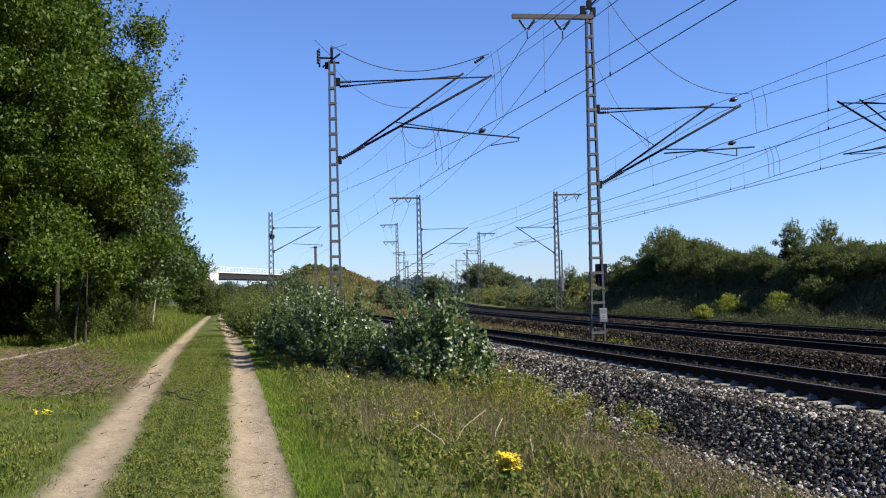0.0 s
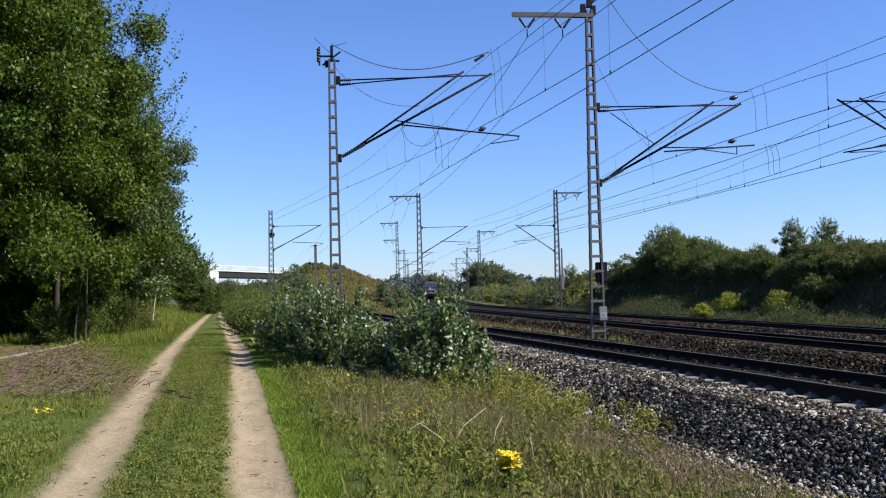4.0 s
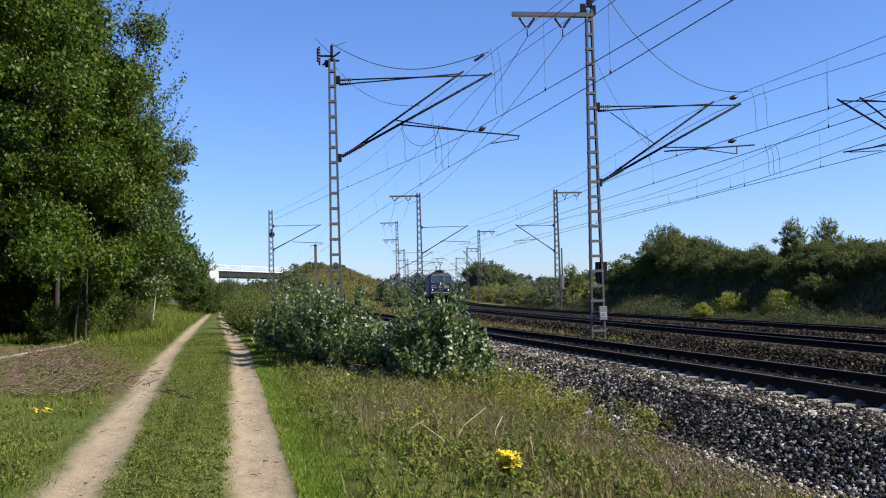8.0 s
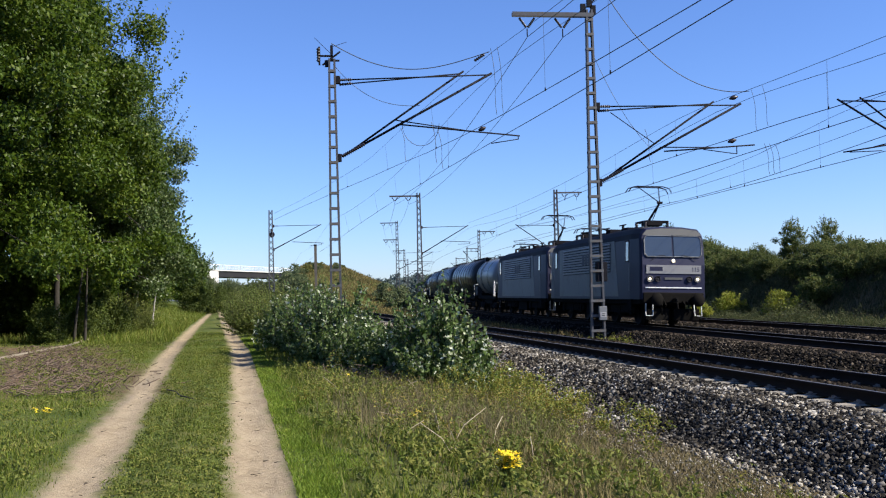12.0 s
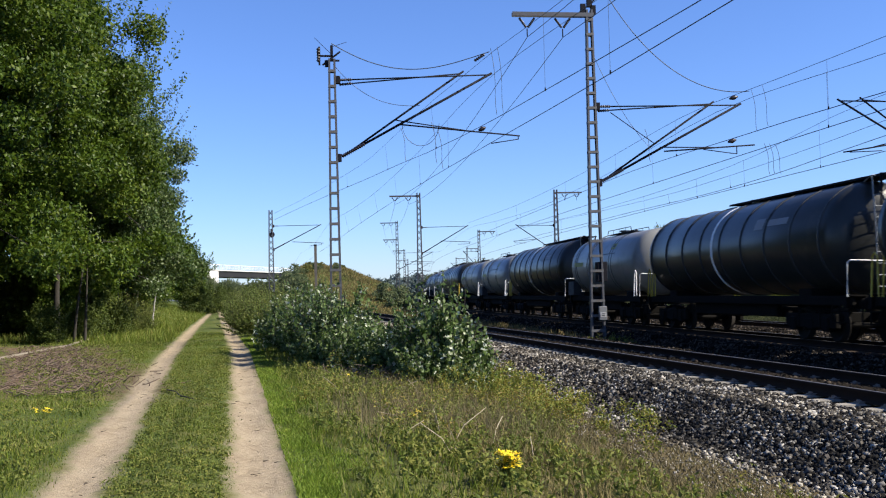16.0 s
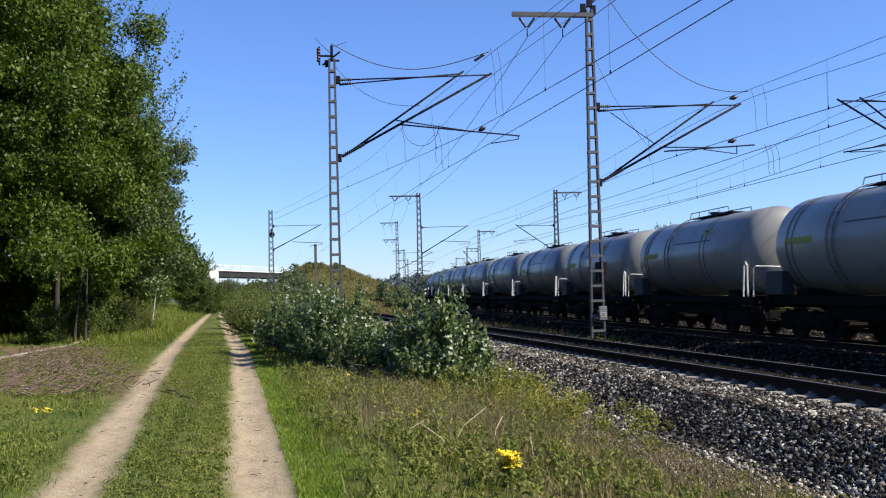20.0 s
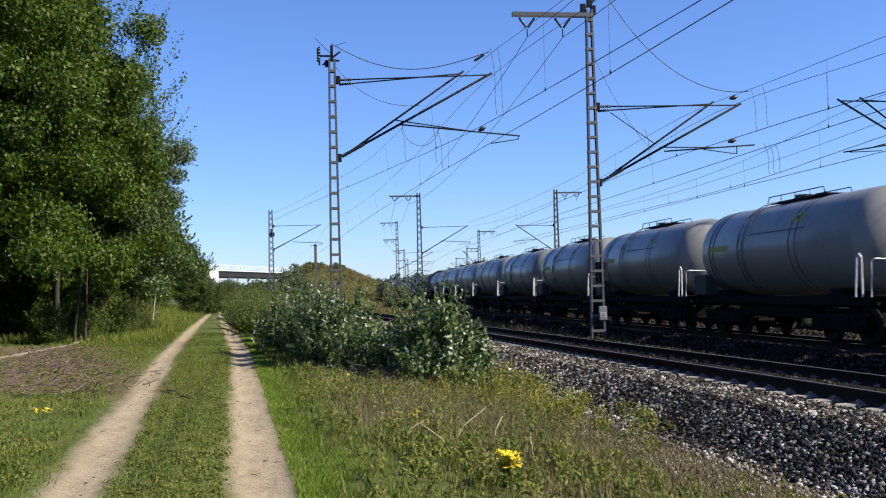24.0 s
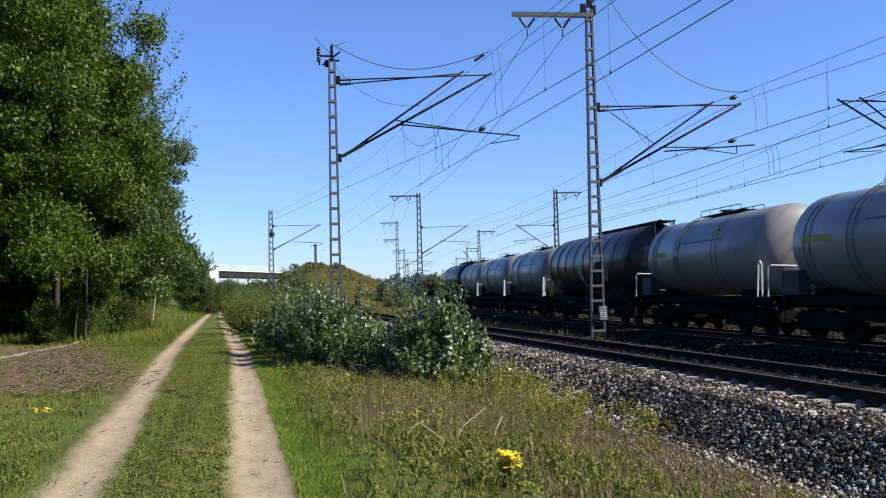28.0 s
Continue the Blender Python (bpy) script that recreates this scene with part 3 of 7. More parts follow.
def insulator(a, b, parent, sheds=6, r=0.065):
    """A ribbed insulator from a to b."""
    a, b = Vector(a), Vector(b)
    n, prof = (b - a).length, [(0.0, 0.0), (0.03, 0.0)]
    for k in range(sheds):
        z = n * (k + 0.5) / sheds
        prof += [(0.62 * r, z - n / sheds * 0.32), (r, z), (0.62 * r, z + n / sheds * 0.3)]
    prof += [(0.03, n), (0.0, n)]
    bm = bmesh.new()
    lathe(bm, prof, 8, Matrix.Translation(a) @ (b - a).to_track_quat("Z", "Y").to_matrix().to_4x4())
    return part("insulator", bm, INSULATOR, parent, "brown ribbed insulator", True)


def mast(x, y, z, height, w0, w1, heading, label, lattice=False, seed=0, depth=0.16):
    """A flat steel mast of two channel legs, joined by battens or by a zigzag."""
    t = empty("catenary_mast", pose(x, y, z, 0, 0, -math.degrees(heading)), label, "catenary mast", "catenary masts along the line")
    for sx in (-1, 1):
        bm = bmesh.new()
        channel(bm, (sx * w0 / 2, 0, -0.3), (sx * w1 / 2, 0, height), 0.09 if lattice else 0.06, depth)
        part("leg", bm, STEEL, t)
    if lattice:
        n = int(height / 0.55)
        bm = bmesh.new()
        for sy in (-1, 1):
            for k in range(n):
                za, zb = height * k / n, height * (k + 1) / n
                wa, wb = (w0 + (w1 - w0) * za / height) / 2, (w0 + (w1 - w0) * zb / height) / 2
                sgn = 1 if (k + (sy > 0)) % 2 else -1
                tube(bm, (-sgn * wa, sy * depth / 2, za), (sgn * wb, sy * depth / 2, zb), 0.028, seg=4)
        part("lattice", bm, STEEL, t, "zigzag steel lattice")
    else:
        k, zz = 0, 0.45
        while zz < height - 0.05:
            w = w0 + (w1 - w0) * zz / height
            for sy in (-1, 1):
                bm = bmesh.new()
                box(bm, (0, sy * (depth / 2 + 0.008), 0), (w + 0.02, 0.012, 0.085))
                ob = part("batten", bm, BATTEN, t)
                ob.location = (0, 0, zz)
            zz += 0.5
    bm = bmesh.new()
    box(bm, (0, 0, -0.36), (w0 + 0.3, 0.6, 0.6), bevel=0.03)
    part("footing", bm, CONCRETE, t, "pale concrete footing")
    return t


def cross_beam(t, height, x_end, mat=STEEL, side_v=(0.35, 0.72)):
    """A horizontal beam at the mast's head with two V-strings of insulators; returns the feeder points."""
    bm = bmesh.new()
    for sy in (-1, 1):
        box(bm, (x_end / 2, sy * 0.07, height), (abs(x_end) + 0.3, 0.04, 0.14))
    part("cross_beam", bm, mat, t, "dark steel cross beam")
    ends = []
    for k in (0.14, 0.63):
        cx = x_end * (1 - k)
        low = (cx, 0, height - 0.48)
        for dx in (-0.3, 0.3):
            a = Vector((cx + dx, 0, height - 0.07))
            insulator(a + (Vector(low) - a) * 0.12, a + (Vector(low) - a) * 0.9, t, 7, 0.055)
        bar("hanger", low, (cx, 0, height - 0.75), 0.02, DARK_STEEL, t, 6)
        ends.append((cx, 0, height - 0.77))
    return ends


def cantilever(t, w, up, low, reach, sgn, reg, steady, double=True, thick=0.032, rise=0.06):
    """A hinged bracket: top tubes, slanting tubes, a registration arm and a steady arm, with insulators at the mast.
    Heights are over the mast's foot; reach and the rest run away from the mast in the direction sgn."""
    x0 = sgn * (w / 2 + 0.05)
    end = (sgn * reach, 0, up + rise)
    a = Vector((x0, 0, up))
    u = (Vector(end) - a).normalized()
    insulator(a + u * 0.05, a + u * 0.45, t, 6, 0.055)
    bar("top_tube", a + u * 0.42, end, thick * 0.75, DARK_STEEL, t)
    c = Vector((x0, 0, low))
    d = (Vector(end) - c).normalized()
    insulator(c + d * 0.1, c + d * 0.95, t, 12, 0.075)
    bar("slanting_tube", c + d * 0.6, Vector(end) + d * 0.12, thick * 1.25, DARK_STEEL, t)
    for q, nm in ((a, "upper_hinge"), (c, "lower_hinge")):
        bm = bmesh.new()
        box(bm, q, (0.16, 0.16, 0.26), bevel=0.015)
        part(nm, bm, DARK_STEEL, t)
    if double:
        e2 = Vector((sgn * (reach - 0.95), 0.12, up + rise + 0.06))
        a2, c2 = Vector((x0, 0.12, up - 0.13)), c + d * 0.45 + Vector((0, 0.12, 0.03))
        u2 = (e2 - a2).normalized()
        insulator(a2 + u2 * 0.05, a2 + u2 * 0.45, t, 5, 0.055)
        bar("top_tube", a2 + u2 * 0.4, e2, thick * 0.7, DARK_STEEL, t)
        bar("slanting_tube", c2, e2 + (e2 - c2).normalized() * 0.15, thick * 1.05, DARK_STEEL, t)
    r0, r1 = Vector((sgn * reg[0], 0, reg[1])), Vector((sgn * reg[2], 0, reg[3]))
    bar("registration_arm", r0, r1, thick * 0.8, DARK_STEEL, t)
    if double:
        bar("registration_arm", r0 + Vector((-sgn * 0.1, 0.12, 0.16)), r0 * 0.45 + r1 * 0.55 + Vector((0, 0.06, 0.02)), thick * 0.6, DARK_STEEL, t)
    s0, s1 = Vector((sgn * steady[0], 0, steady[1])), Vector((sgn * steady[2], 0, steady[3]))
    bar("steady_arm", s0, s1, thick * 0.5, DARK_STEEL, t, 6)
    bar("drop_bracket", Vector((s1.x, 0, s1.z)), Vector((s1.x, 0, r0.z + (r1.z - r0.z) * (abs(s1.x) - reg[0]) / (reg[2] - reg[0] + 1e-6))), 0.018, DARK_STEEL, t, 6)
    return end, s0


MY = 33.0
LADDER = "grey battened steel catenary mast"
# mast beside the dirt track, for the near track
a_mast = mast(0.93, MY, -0.05, 9.35, 0.4, 0.22, 0.0, LADDER + " beside bushes")
cantilever(a_mast, 0.27, 8.66, 6.1, 5.2, 1, (2.15, 7.2, 6.2, 6.81), (5.22, 6.56, 6.15, 6.7), rise=0.2)
bm = bmesh.new()
for dx, dz, sx, sz in ((0, 9.55, 0.09, 0.5), (-0.18, 9.45, 0.45, 0.05), (-0.4, 9.45, 0.06, 0.6), (0.1, 9.3, 0.3, 0.05), (-0.15, 9.2, 0.16, 0.22)):
    box(bm, (dx, 0, dz), (sx, 0.08, sz))
tube(bm, (-0.3, 0, 9.15), (0.28, 0, 9.6), 0.03)
part("head_fitting", bm, DARK_STEEL, a_mast, "dark switch gear at the mast head")
insulator((-0.43, 0, 9.25), (-0.43, 0, 9.72), a_mast, 5, 0.07)
bar("lightning_rod", (0, 0, 9.5), (-0.55, 0, 10.05), 0.008, DARK_STEEL, a_mast, 5)
bar("lightning_rod", (0, 0, 9.75), (0.5, 0, 9.92), 0.008, DARK_STEEL, a_mast, 5)

# mast between near and middle track, with the feeder beam
b_mast = mast(9.63, MY, -0.25, 11.3, 0.5, 0.22, 0.0, LADDER + " between the tracks")
B_FEED = cross_beam(b_mast, 11.12, -2.5)
cantilever(b_mast, 0.3, 8.0, 5.42, 5.2, 1, (2.5, 6.47, 5.75, 6.68), (3.9, 6.53, 5.1, 6.37))
bar("stay_rod", (0.65, 0, 7.8), (2.15, 0, 6.75), 0.016, DARK_STEEL, b_mast, 6)
bm = bmesh.new()
for dx, dz in ((-0.2, 11.35), (0.02, 11.55), (0.15, 11.3)):
    box(bm, (dx, 0, dz), (0.16, 0.14, 0.3))
tube(bm, (-0.3, 0, 11.2), (0.3, 0, 11.75), 0.03)
part("head_fitting", bm, DARK_STEEL, b_mast, "dark switch gear at the mast head")
bm = bmesh.new()
box(bm, (0.2, 0.1, 2.42), (0.34, 0.3, 0.66), bevel=0.015)
part("switch_box", bm, DARK_STEEL, b_mast, "dark grey steel equipment box")
bm = bmesh.new()
box(bm, (0.14, -0.14, 1.03), (0.27, 0.1, 0.46), bevel=0.012)
sign = part("number_box", bm, GALV, b_mast, "pale grey box with a small plate")
bm = bmesh.new()
box(bm, (0.14, -0.197, 0.98), (0.2, 0.008, 0.16))
part("plate", bm, surface("white_enamel", (0.3, 0.3, 0.3), (0.4, 0.4, 0.4), 0.5, 0, 3, 30, 0), sign, "white number plate")
for dz in (0.95, 1.01):
    bm = bmesh.new()
    box(bm, (0.14, -0.2035, dz), (0.13, 0.004, 0.025))
    part("lettering_bar", bm, DARK_STEEL, sign)

# mast beyond the far track, just out of view: its bracket reaches in
c_mast = mast(24.2, 34.0, -0.2, 11.0, 0.5, 0.22, 0.0, LADDER + " beyond the far track")
cantilever(c_mast, 0.3, 8.3, 5.5, 5.05, -1, (2.3, 6.9, 5.0, 6.5), (3.5, 6.55, 4.75, 6.5))


def row_mast(s, off, sgn, reach, beam, label, double=False, h=11.5):
    x, y, hd = on_main(s, off)
    z = float(ground_z(x, y)) - 0.02
    t = mast(x, y, z, h, 0.62, 0.34, hd, label, True, depth=0.3)
    cantilever(t, 0.4, 7.75 - z, 5.3 - z, reach, sgn, (2.0, 6.45 - z, reach + 0.35, 6.3 - z), (reach - 0.9, 6.1 - z, reach + 0.2, 6.15 - z), double)
    feed = cross_beam(t, h - 0.3, beam) if beam else []
    return t, [t.matrix_world @ Vector(f) for f in feed]


FEED = [[b_mast.matrix_world @ Vector(f) for f in B_FEED]]
far_masts = []
for s, beam, off in ((95, -2.6, -4.75), (156, -2.4, -5.6), (218, -2.4, -5.4), (281, -2.4, -5.4)):
    t, f = row_mast(s, D2 + off, 1, -off - 0.2, beam, "grey lattice catenary mast with a feeder beam beside the middle track")
    FEED.append(f)
    if s == 156:
        cross_beam(t, 8.6, -2.0)
    far_masts.append(t)
for s, beam, off in ((95, 2.4, 3.95), (156, 2.4, 2.5), (218, 2.4, 3.6), (281, 2.4, 3.6)):
    t, f = row_mast(s, D3 + off, -1, off - 0.1, beam, "grey lattice catenary mast with a feeder beam beyond the far track")
    if s == 95:
        bm = bmesh.new()
        box(bm, (0.45, 0, 4.2), (0.12, 0.12, 3.4))
        part("balance_weight_guide", bm, STEEL, t, "tensioning weight guide")
        bm = bmesh.new()
        box(bm, (0.45, 0, 2.6), (0.24, 0.24, 1.3), bevel=0.02)
        part("balance_weight", bm, GALV, t, "stack of tension weights")
    far_masts.append(t)
# mast of the near track farther on
x, y, hd = on_branch(96, D1 - 6.6)
z = float(ground_z(x, y))
t = mast(x, y, z, 9.9, 0.62, 0.36, hd, "grey lattice catenary mast above the bushes", True, depth=0.3)
cantilever(t, 0.4, 8.4, 6.2, 4.6, 1, (2.0, 6.9, 4.9, 6.75), (3.6, 6.5, 4.7, 6.6), False)
bm = bmesh.new()
tube(bm, (0.1, -0.12, 7.6), (0.1, 0.12, 7.6), 0.26, seg=14)
box(bm, (0.1, 0, 7.95), (0.2, 0.2, 0.4), bevel=0.03)
part("tension_wheel", bm, DARK_STEEL, t, "dark tensioning gear")

# lone post among the bushes
px, py = 0.55, 62.0
post = empty("concrete_post", pose(px, py, float(ground_z(px, py))), "slim dark concrete post", "post")
bm = bmesh.new()
frustum(bm, (0, 0, -0.3), (0, 0, 5.0), 0.16, 0.16)
part("shaft", bm, surface("post_concrete", (0.05, 0.044, 0.038), (0.13, 0.115, 0.1), 0.9, 0, 1.5, 30, 0.4), post)
bm = bmesh.new()
box(bm, (0, 0, 5.04), (0.19, 0.19, 0.09), bevel=0.02)
part("cap", bm, DARK_STEEL, post)


# ---- overhead wires ----
def wire(name, pts, r, parent, label=""):
    bm = bmesh.new()
    line_tube(bm, pts, r, 4)
    return part(name, bm, WIRE, parent, label)


def sagged(a, b, sag, n=16):
    a, b = Vector(a), Vector(b)
    return [a.lerp(b, k / n) - Vector((0, 0, 4 * sag * (k / n) * (1 - k / n))) for k in range(n + 1)]


def curve_through(pts, step=3.0):
    """A smooth run of points through rows of (station, offset, height)."""
    pts = np.array(pts, float)
    s = np.arange(pts[0, 0], pts[-1, 0] + 0.01, step)
    slope = np.gradient(pts[:, 2], pts[:, 0])
    k = np.clip(np.searchsorted(pts[:, 0], s) - 1, 0, len(pts) - 2)
    w = pts[k + 1, 0] - pts[k, 0]
    f = (s - pts[k, 0]) / w
    z = (2 * f ** 3 - 3 * f * f + 1) * pts[k, 2] + (f ** 3 - 2 * f * f + f) * w * slope[k] + (3 * f * f - 2 * f ** 3) * pts[k + 1, 2] + (f ** 3 - f * f) * w * slope[k + 1]
    return s, np.interp(s, pts[:, 0], pts[:, 1]), z


def overhead_line(fn, label, contact, messenger, droppers=(), r_c=0.012, r_m=0.0085):
    """Contact wire, messenger wire and droppers, from rows of (station, offset, height)."""
    t = empty("overhead_line", Matrix(), label, "overhead wire", "overhead wires above the tracks")
    for name, rows, r in (("contact_wire", contact, r_c), ("messenger_wire", messenger, r_m)):
        x, y, _ = fn(*curve_through(rows)[:2])
        wire(name, [Vector(q) for q in zip(x, y, curve_through(rows)[2])], r, t)
    (sc, oc, zc), (sm, om, zm) = curve_through(contact), curve_through(messenger)
    for d in droppers:
        xa, ya, _ = fn(d, np.interp(d, sc, oc))
        xb, yb, _ = fn(d, np.interp(d, sm, om))
        low, high = float(np.interp(d, sc, zc)), float(np.interp(d, sm, zm))
        wire("dropper", [Vector((xa, ya, low)), Vector((xb, yb, high))], 0.0045, t)
        bm = bmesh.new()
        tube(bm, (xa, ya, low - 0.02), (xa, ya, low + 0.07), 0.02, seg=5)
        part("dropper_clip", bm, DARK_STEEL, t)
    return t


NT = 8.15
overhead_line(on_branch, "overhead wires of the near track",
              [(-28, NT, 6.3), (16, NT, 6.42), (24, NT, 6.46), (33, NT, 6.57), (43, NT, 6.68), (76, NT + 0.3, 6.85), (96, NT + 0.5, 6.8), (160, 8.7, 6.4), (225, 9.3, 6.4)],
              [(-28, NT, 8.7), (-8, NT, 8.0), (6, NT, 7.8), (15, NT, 8.02), (22.7, NT, 8.36), (29, NT, 8.68), (33, NT, 8.76), (48, NT, 8.25), (64, NT, 8.0), (80, NT, 8.2), (96, NT, 8.6), (128, 8.5, 7.9), (160, 8.7, 8.3), (192, 9.0, 7.7), (225, 9.3, 8.3)],
              (21.5, 40, 47, 55, 64, 74, 84))
overhead_line(on_branch, "second overhead wires of the near track, rising to the tensioning mast",
              [(-28, NT, 6.3), (17, NT, 6.77), (25, NT, 7.02), (33, NT, 7.3), (37, NT, 7.48), (44, 8.0, 7.8), (58, 6.9, 8.2), (76, 4.9, 8.5), (95.5, 2.7, 8.7)],
              [(-28, NT, 8.6), (8, NT, 8.6), (25, NT, 9.08), (31, NT, 9.44), (33, NT, 9.56), (36.6, NT, 9.66), (58, 6.9, 9.2), (76, 4.9, 9.1), (95.5, 2.7, 9.3)],
              (26.5, 42, 52, 63))
overhead_line(on_main, "overhead wires of the middle track",
              [(-28, 15.1, 6.1), (33, 15.1, 6.1), (95, 15.3, 6.05), (156, 14.9, 6.0), (218, 15.1, 6.0), (281, 15.1, 6.0)],
              [(-28, 15.1, 7.8), (0, 15.1, 7.2), (14, 15.1, 7.22), (24, 15.1, 7.53), (33.5, 15.1, 7.95), (48, 15.1, 7.3), (64, 15.2, 6.95), (80, 15.2, 7.2), (95, 15.3, 7.7), (125, 15.1, 6.8), (156, 14.9, 7.6), (187, 15.0, 6.8), (218, 15.1, 7.6), (250, 15.1, 6.8), (281, 15.1, 7.6)],
              (27.2, 42, 50, 60, 70, 80))
overhead_line(on_main, "second overhead wires of the middle track, raised",
              [(-28, 14.9, 6.2), (24, 14.9, 6.48), (28, 14.9, 6.6), (34, 14.9, 6.72), (39, 14.9, 6.84), (46, 14.9, 6.88), (50, 14.9, 6.82), (95, 15.0, 6.5)],
              [(-28, 14.9, 8.3), (2, 14.9, 7.7), (24, 14.9, 7.9), (31, 14.9, 8.1), (36, 14.9, 8.28), (42, 14.9, 8.14), (50, 14.9, 7.84), (66, 14.9, 7.6), (95, 15.0, 8.1)],
              (26.8, 38.6, 46.5, 56, 70))
overhead_line(on_main, "overhead wires of the far track",
              [(-28, 19.5, 6.0), (34, 19.5, 6.0), (95, 19.6, 5.95), (156, 19.5, 5.95), (218, 19.5, 5.95), (281, 19.5, 5.95)],
              [(-28, 19.5, 7.9), (3, 19.5, 6.9), (34, 19.5, 7.8), (42, 19.5, 7.15), (50, 19.5, 6.9), (64, 19.5, 6.85), (80, 19.6, 7.1), (95, 19.6, 7.6), (125, 19.5, 6.8), (156, 19.5, 7.6), (187, 19.5, 6.8), (218, 19.5, 7.6), (250, 19.5, 6.8), (281, 19.5, 7.6)],
              (35.8, 42.5, 48, 56, 66, 76))
overhead_line(on_main, "second overhead wires of the far track, raised",
              [(-28, 19.1, 6.3), (34, 19.5, 6.42), (39, 19.5, 6.2), (60, 19.6, 6.15), (95, 19.9, 6.4)],
              [(-28, 19.1, 8.0), (20, 19.4, 7.5), (31, 19.5, 7.05), (35, 19.5, 6.88), (42, 19.5, 6.68), (50, 19.5, 6.56), (61, 19.5, 6.66), (95, 19.9, 7.5)],
              (44, 52))
for k in (0, 1):
    t = empty("feeder_line", Matrix(), "dark feeder wire strung between mast heads", "feeder wire", "feeder wires on the mast heads")
    pts = []
    start = FEED[0][k] + Vector((-0.3 * k + 1.6, -61, 0.1))
    for a, b in zip([start] + [f[k] for f in FEED], [f[k] for f in FEED]):
        run = sagged(a, b, 1.0)
        pts += run if not pts else run[1:]
    wire("conductor", pts, 0.013, t)
# slack jumper wires at the two near masts
def slack_wire(label, xs, zs, deg, back=0.0, r=0.0145):
    """A slack wire in the plane of the two masts, bent smoothly through a few places."""
    t = empty("jumper_wire", Matrix(), label, "wire", "jumper wires at the masts")
    fit = np.polyfit(xs, zs, deg)
    wire("conductor", [Vector((x, MY + back, float(np.polyval(fit, x)))) for x in np.linspace(xs[0], xs[-1], 26)], r, t)
    return t


t = slack_wire("slack black jumper wire from the mast head", (0.92, 1.54, 2.28, 3.02, 3.77, 4.52, 5.29, 6.17), (9.82, 9.47, 9.18, 9.02, 8.98, 9.10, 9.30, 9.59), 4)
insulator((5.66, MY, 9.28), (6.0, MY, 9.5), t, 5, 0.06)
slack_wire("slack black jumper wire behind the bracket", (0.98, 1.38, 1.89, 2.62, 3.27, 3.83), (9.21, 8.69, 8.33, 7.94, 7.81, 7.83), 3, 0.25, 0.009)
t = empty("jumper_wire", Matrix(), "slack wire loop below the bracket", "wire", "jumper wires at the masts")
wire("conductor", [Vector((3.2 + 0.62 * (1 - math.cos(math.pi * k / 12)), MY + 0.1, 7.2 - 0.75 * math.sin(math.pi * k / 12))) for k in range(13)], 0.009, t)
# insulators let into the wires
for q, d in (((5.86, MY, 7.0), (0.12, 0.0, 0.05)), ((14.68, MY, 8.07), (0.15, 0, 0.04)), ((14.57, MY, 6.57), (0.15, 0, 0.04))):
    t = empty("wire_insulator", Matrix(), "dark in-line insulator hanging in an overhead wire", "insulator", "insulators in the overhead wires")
    insulator(Vector(q) - Vector(d), Vector(q) + Vector(d), t, 1, 0.085)
slack_wire("slack black jumper wire from the mast head", (10.36, 10.78, 11.26, 11.74, 12.32, 12.82, 13.71, 14.52, 14.93, 15.26), (11.41, 10.83, 10.20, 9.64, 9.14, 8.85, 8.48, 8.27, 8.23, 8.33), 4)
slack_wire("slack black jumper wire behind the bracket", (9.75, 10.21, 10.87, 11.67), (9.66, 8.70, 7.44, 6.42), 2, 0.2, 0.008)
for k, (x, z, drop) in enumerate(((6.12, 9.58, 2.2), (6.34, 9.65, 2.2), (15.1, 8.25, 1.45), (15.5, 8.4, 1.4), (3.1, 6.95, 1.1), (4.1, 7.15, 1.35), (4.3, 6.9, 1.3), (15.9, 6.35, 1.0), (15.5, 6.4, 1.05), (15.68, 6.4, 1.05), (11.3, 6.9, 1.1))):
    t = empty("connecting_wire", Matrix(), "thin curved connecting wire between overhead wires", "wire", "connecting wires between overhead wires")
    pts = [Vector((x + 0.16 * math.sin(3.1 * f / 8) - 0.1 * f / 8 + 0.25 * (f / 8) ** 4, MY - 0.5, z - drop * f / 8)) for f in range(9)]
    wire("conductor", pts, 0.008, t)


# ---- vegetation ----
def leaves(name, at, size, mat, parent=None, seed=1, out=None, narrow=0.55, kind=""):
    """Single leaves: bent diamonds at places at, as one mesh; out: the way they tend to face."""
    rng = np.random.default_rng(seed)
    n = len(at)
    u = rng.normal(size=(n, 3))
    u[:, 2] -= 0.35
    u /= np.linalg.norm(u, axis=1)[:, None]
    nrm = rng.normal(size=(n, 3)) + np.array([0, 0, 0.5])
    if out is not None:
        nrm += out * 1.1
    w = np.cross(u, nrm)
    w /= np.linalg.norm(w, axis=1)[:, None] + 1e-6
    f = np.cross(w, u)
    L = (np.asarray(size) * rng.uniform(0.65, 1.3, n))[:, None]
    W = L * narrow
    v = np.stack([at - u * L * 0.5, at + w * W * 0.5 - f * L * 0.1 - u * L * 0.06, at + u * L * 0.5 - f * L * 0.08, at - w * W * 0.5 - f * L * 0.1 - u * L * 0.06], 1)
    k = 4 * np.arange(n)[:, None]
    faces = np.concatenate([k + np.array([[0, 1, 2]]), k + np.array([[0, 2, 3]])])
    ob = arrays(name, v.reshape(-1, 3), faces, mat, parent)
    return tagged(ob, kind=kind) if kind else ob


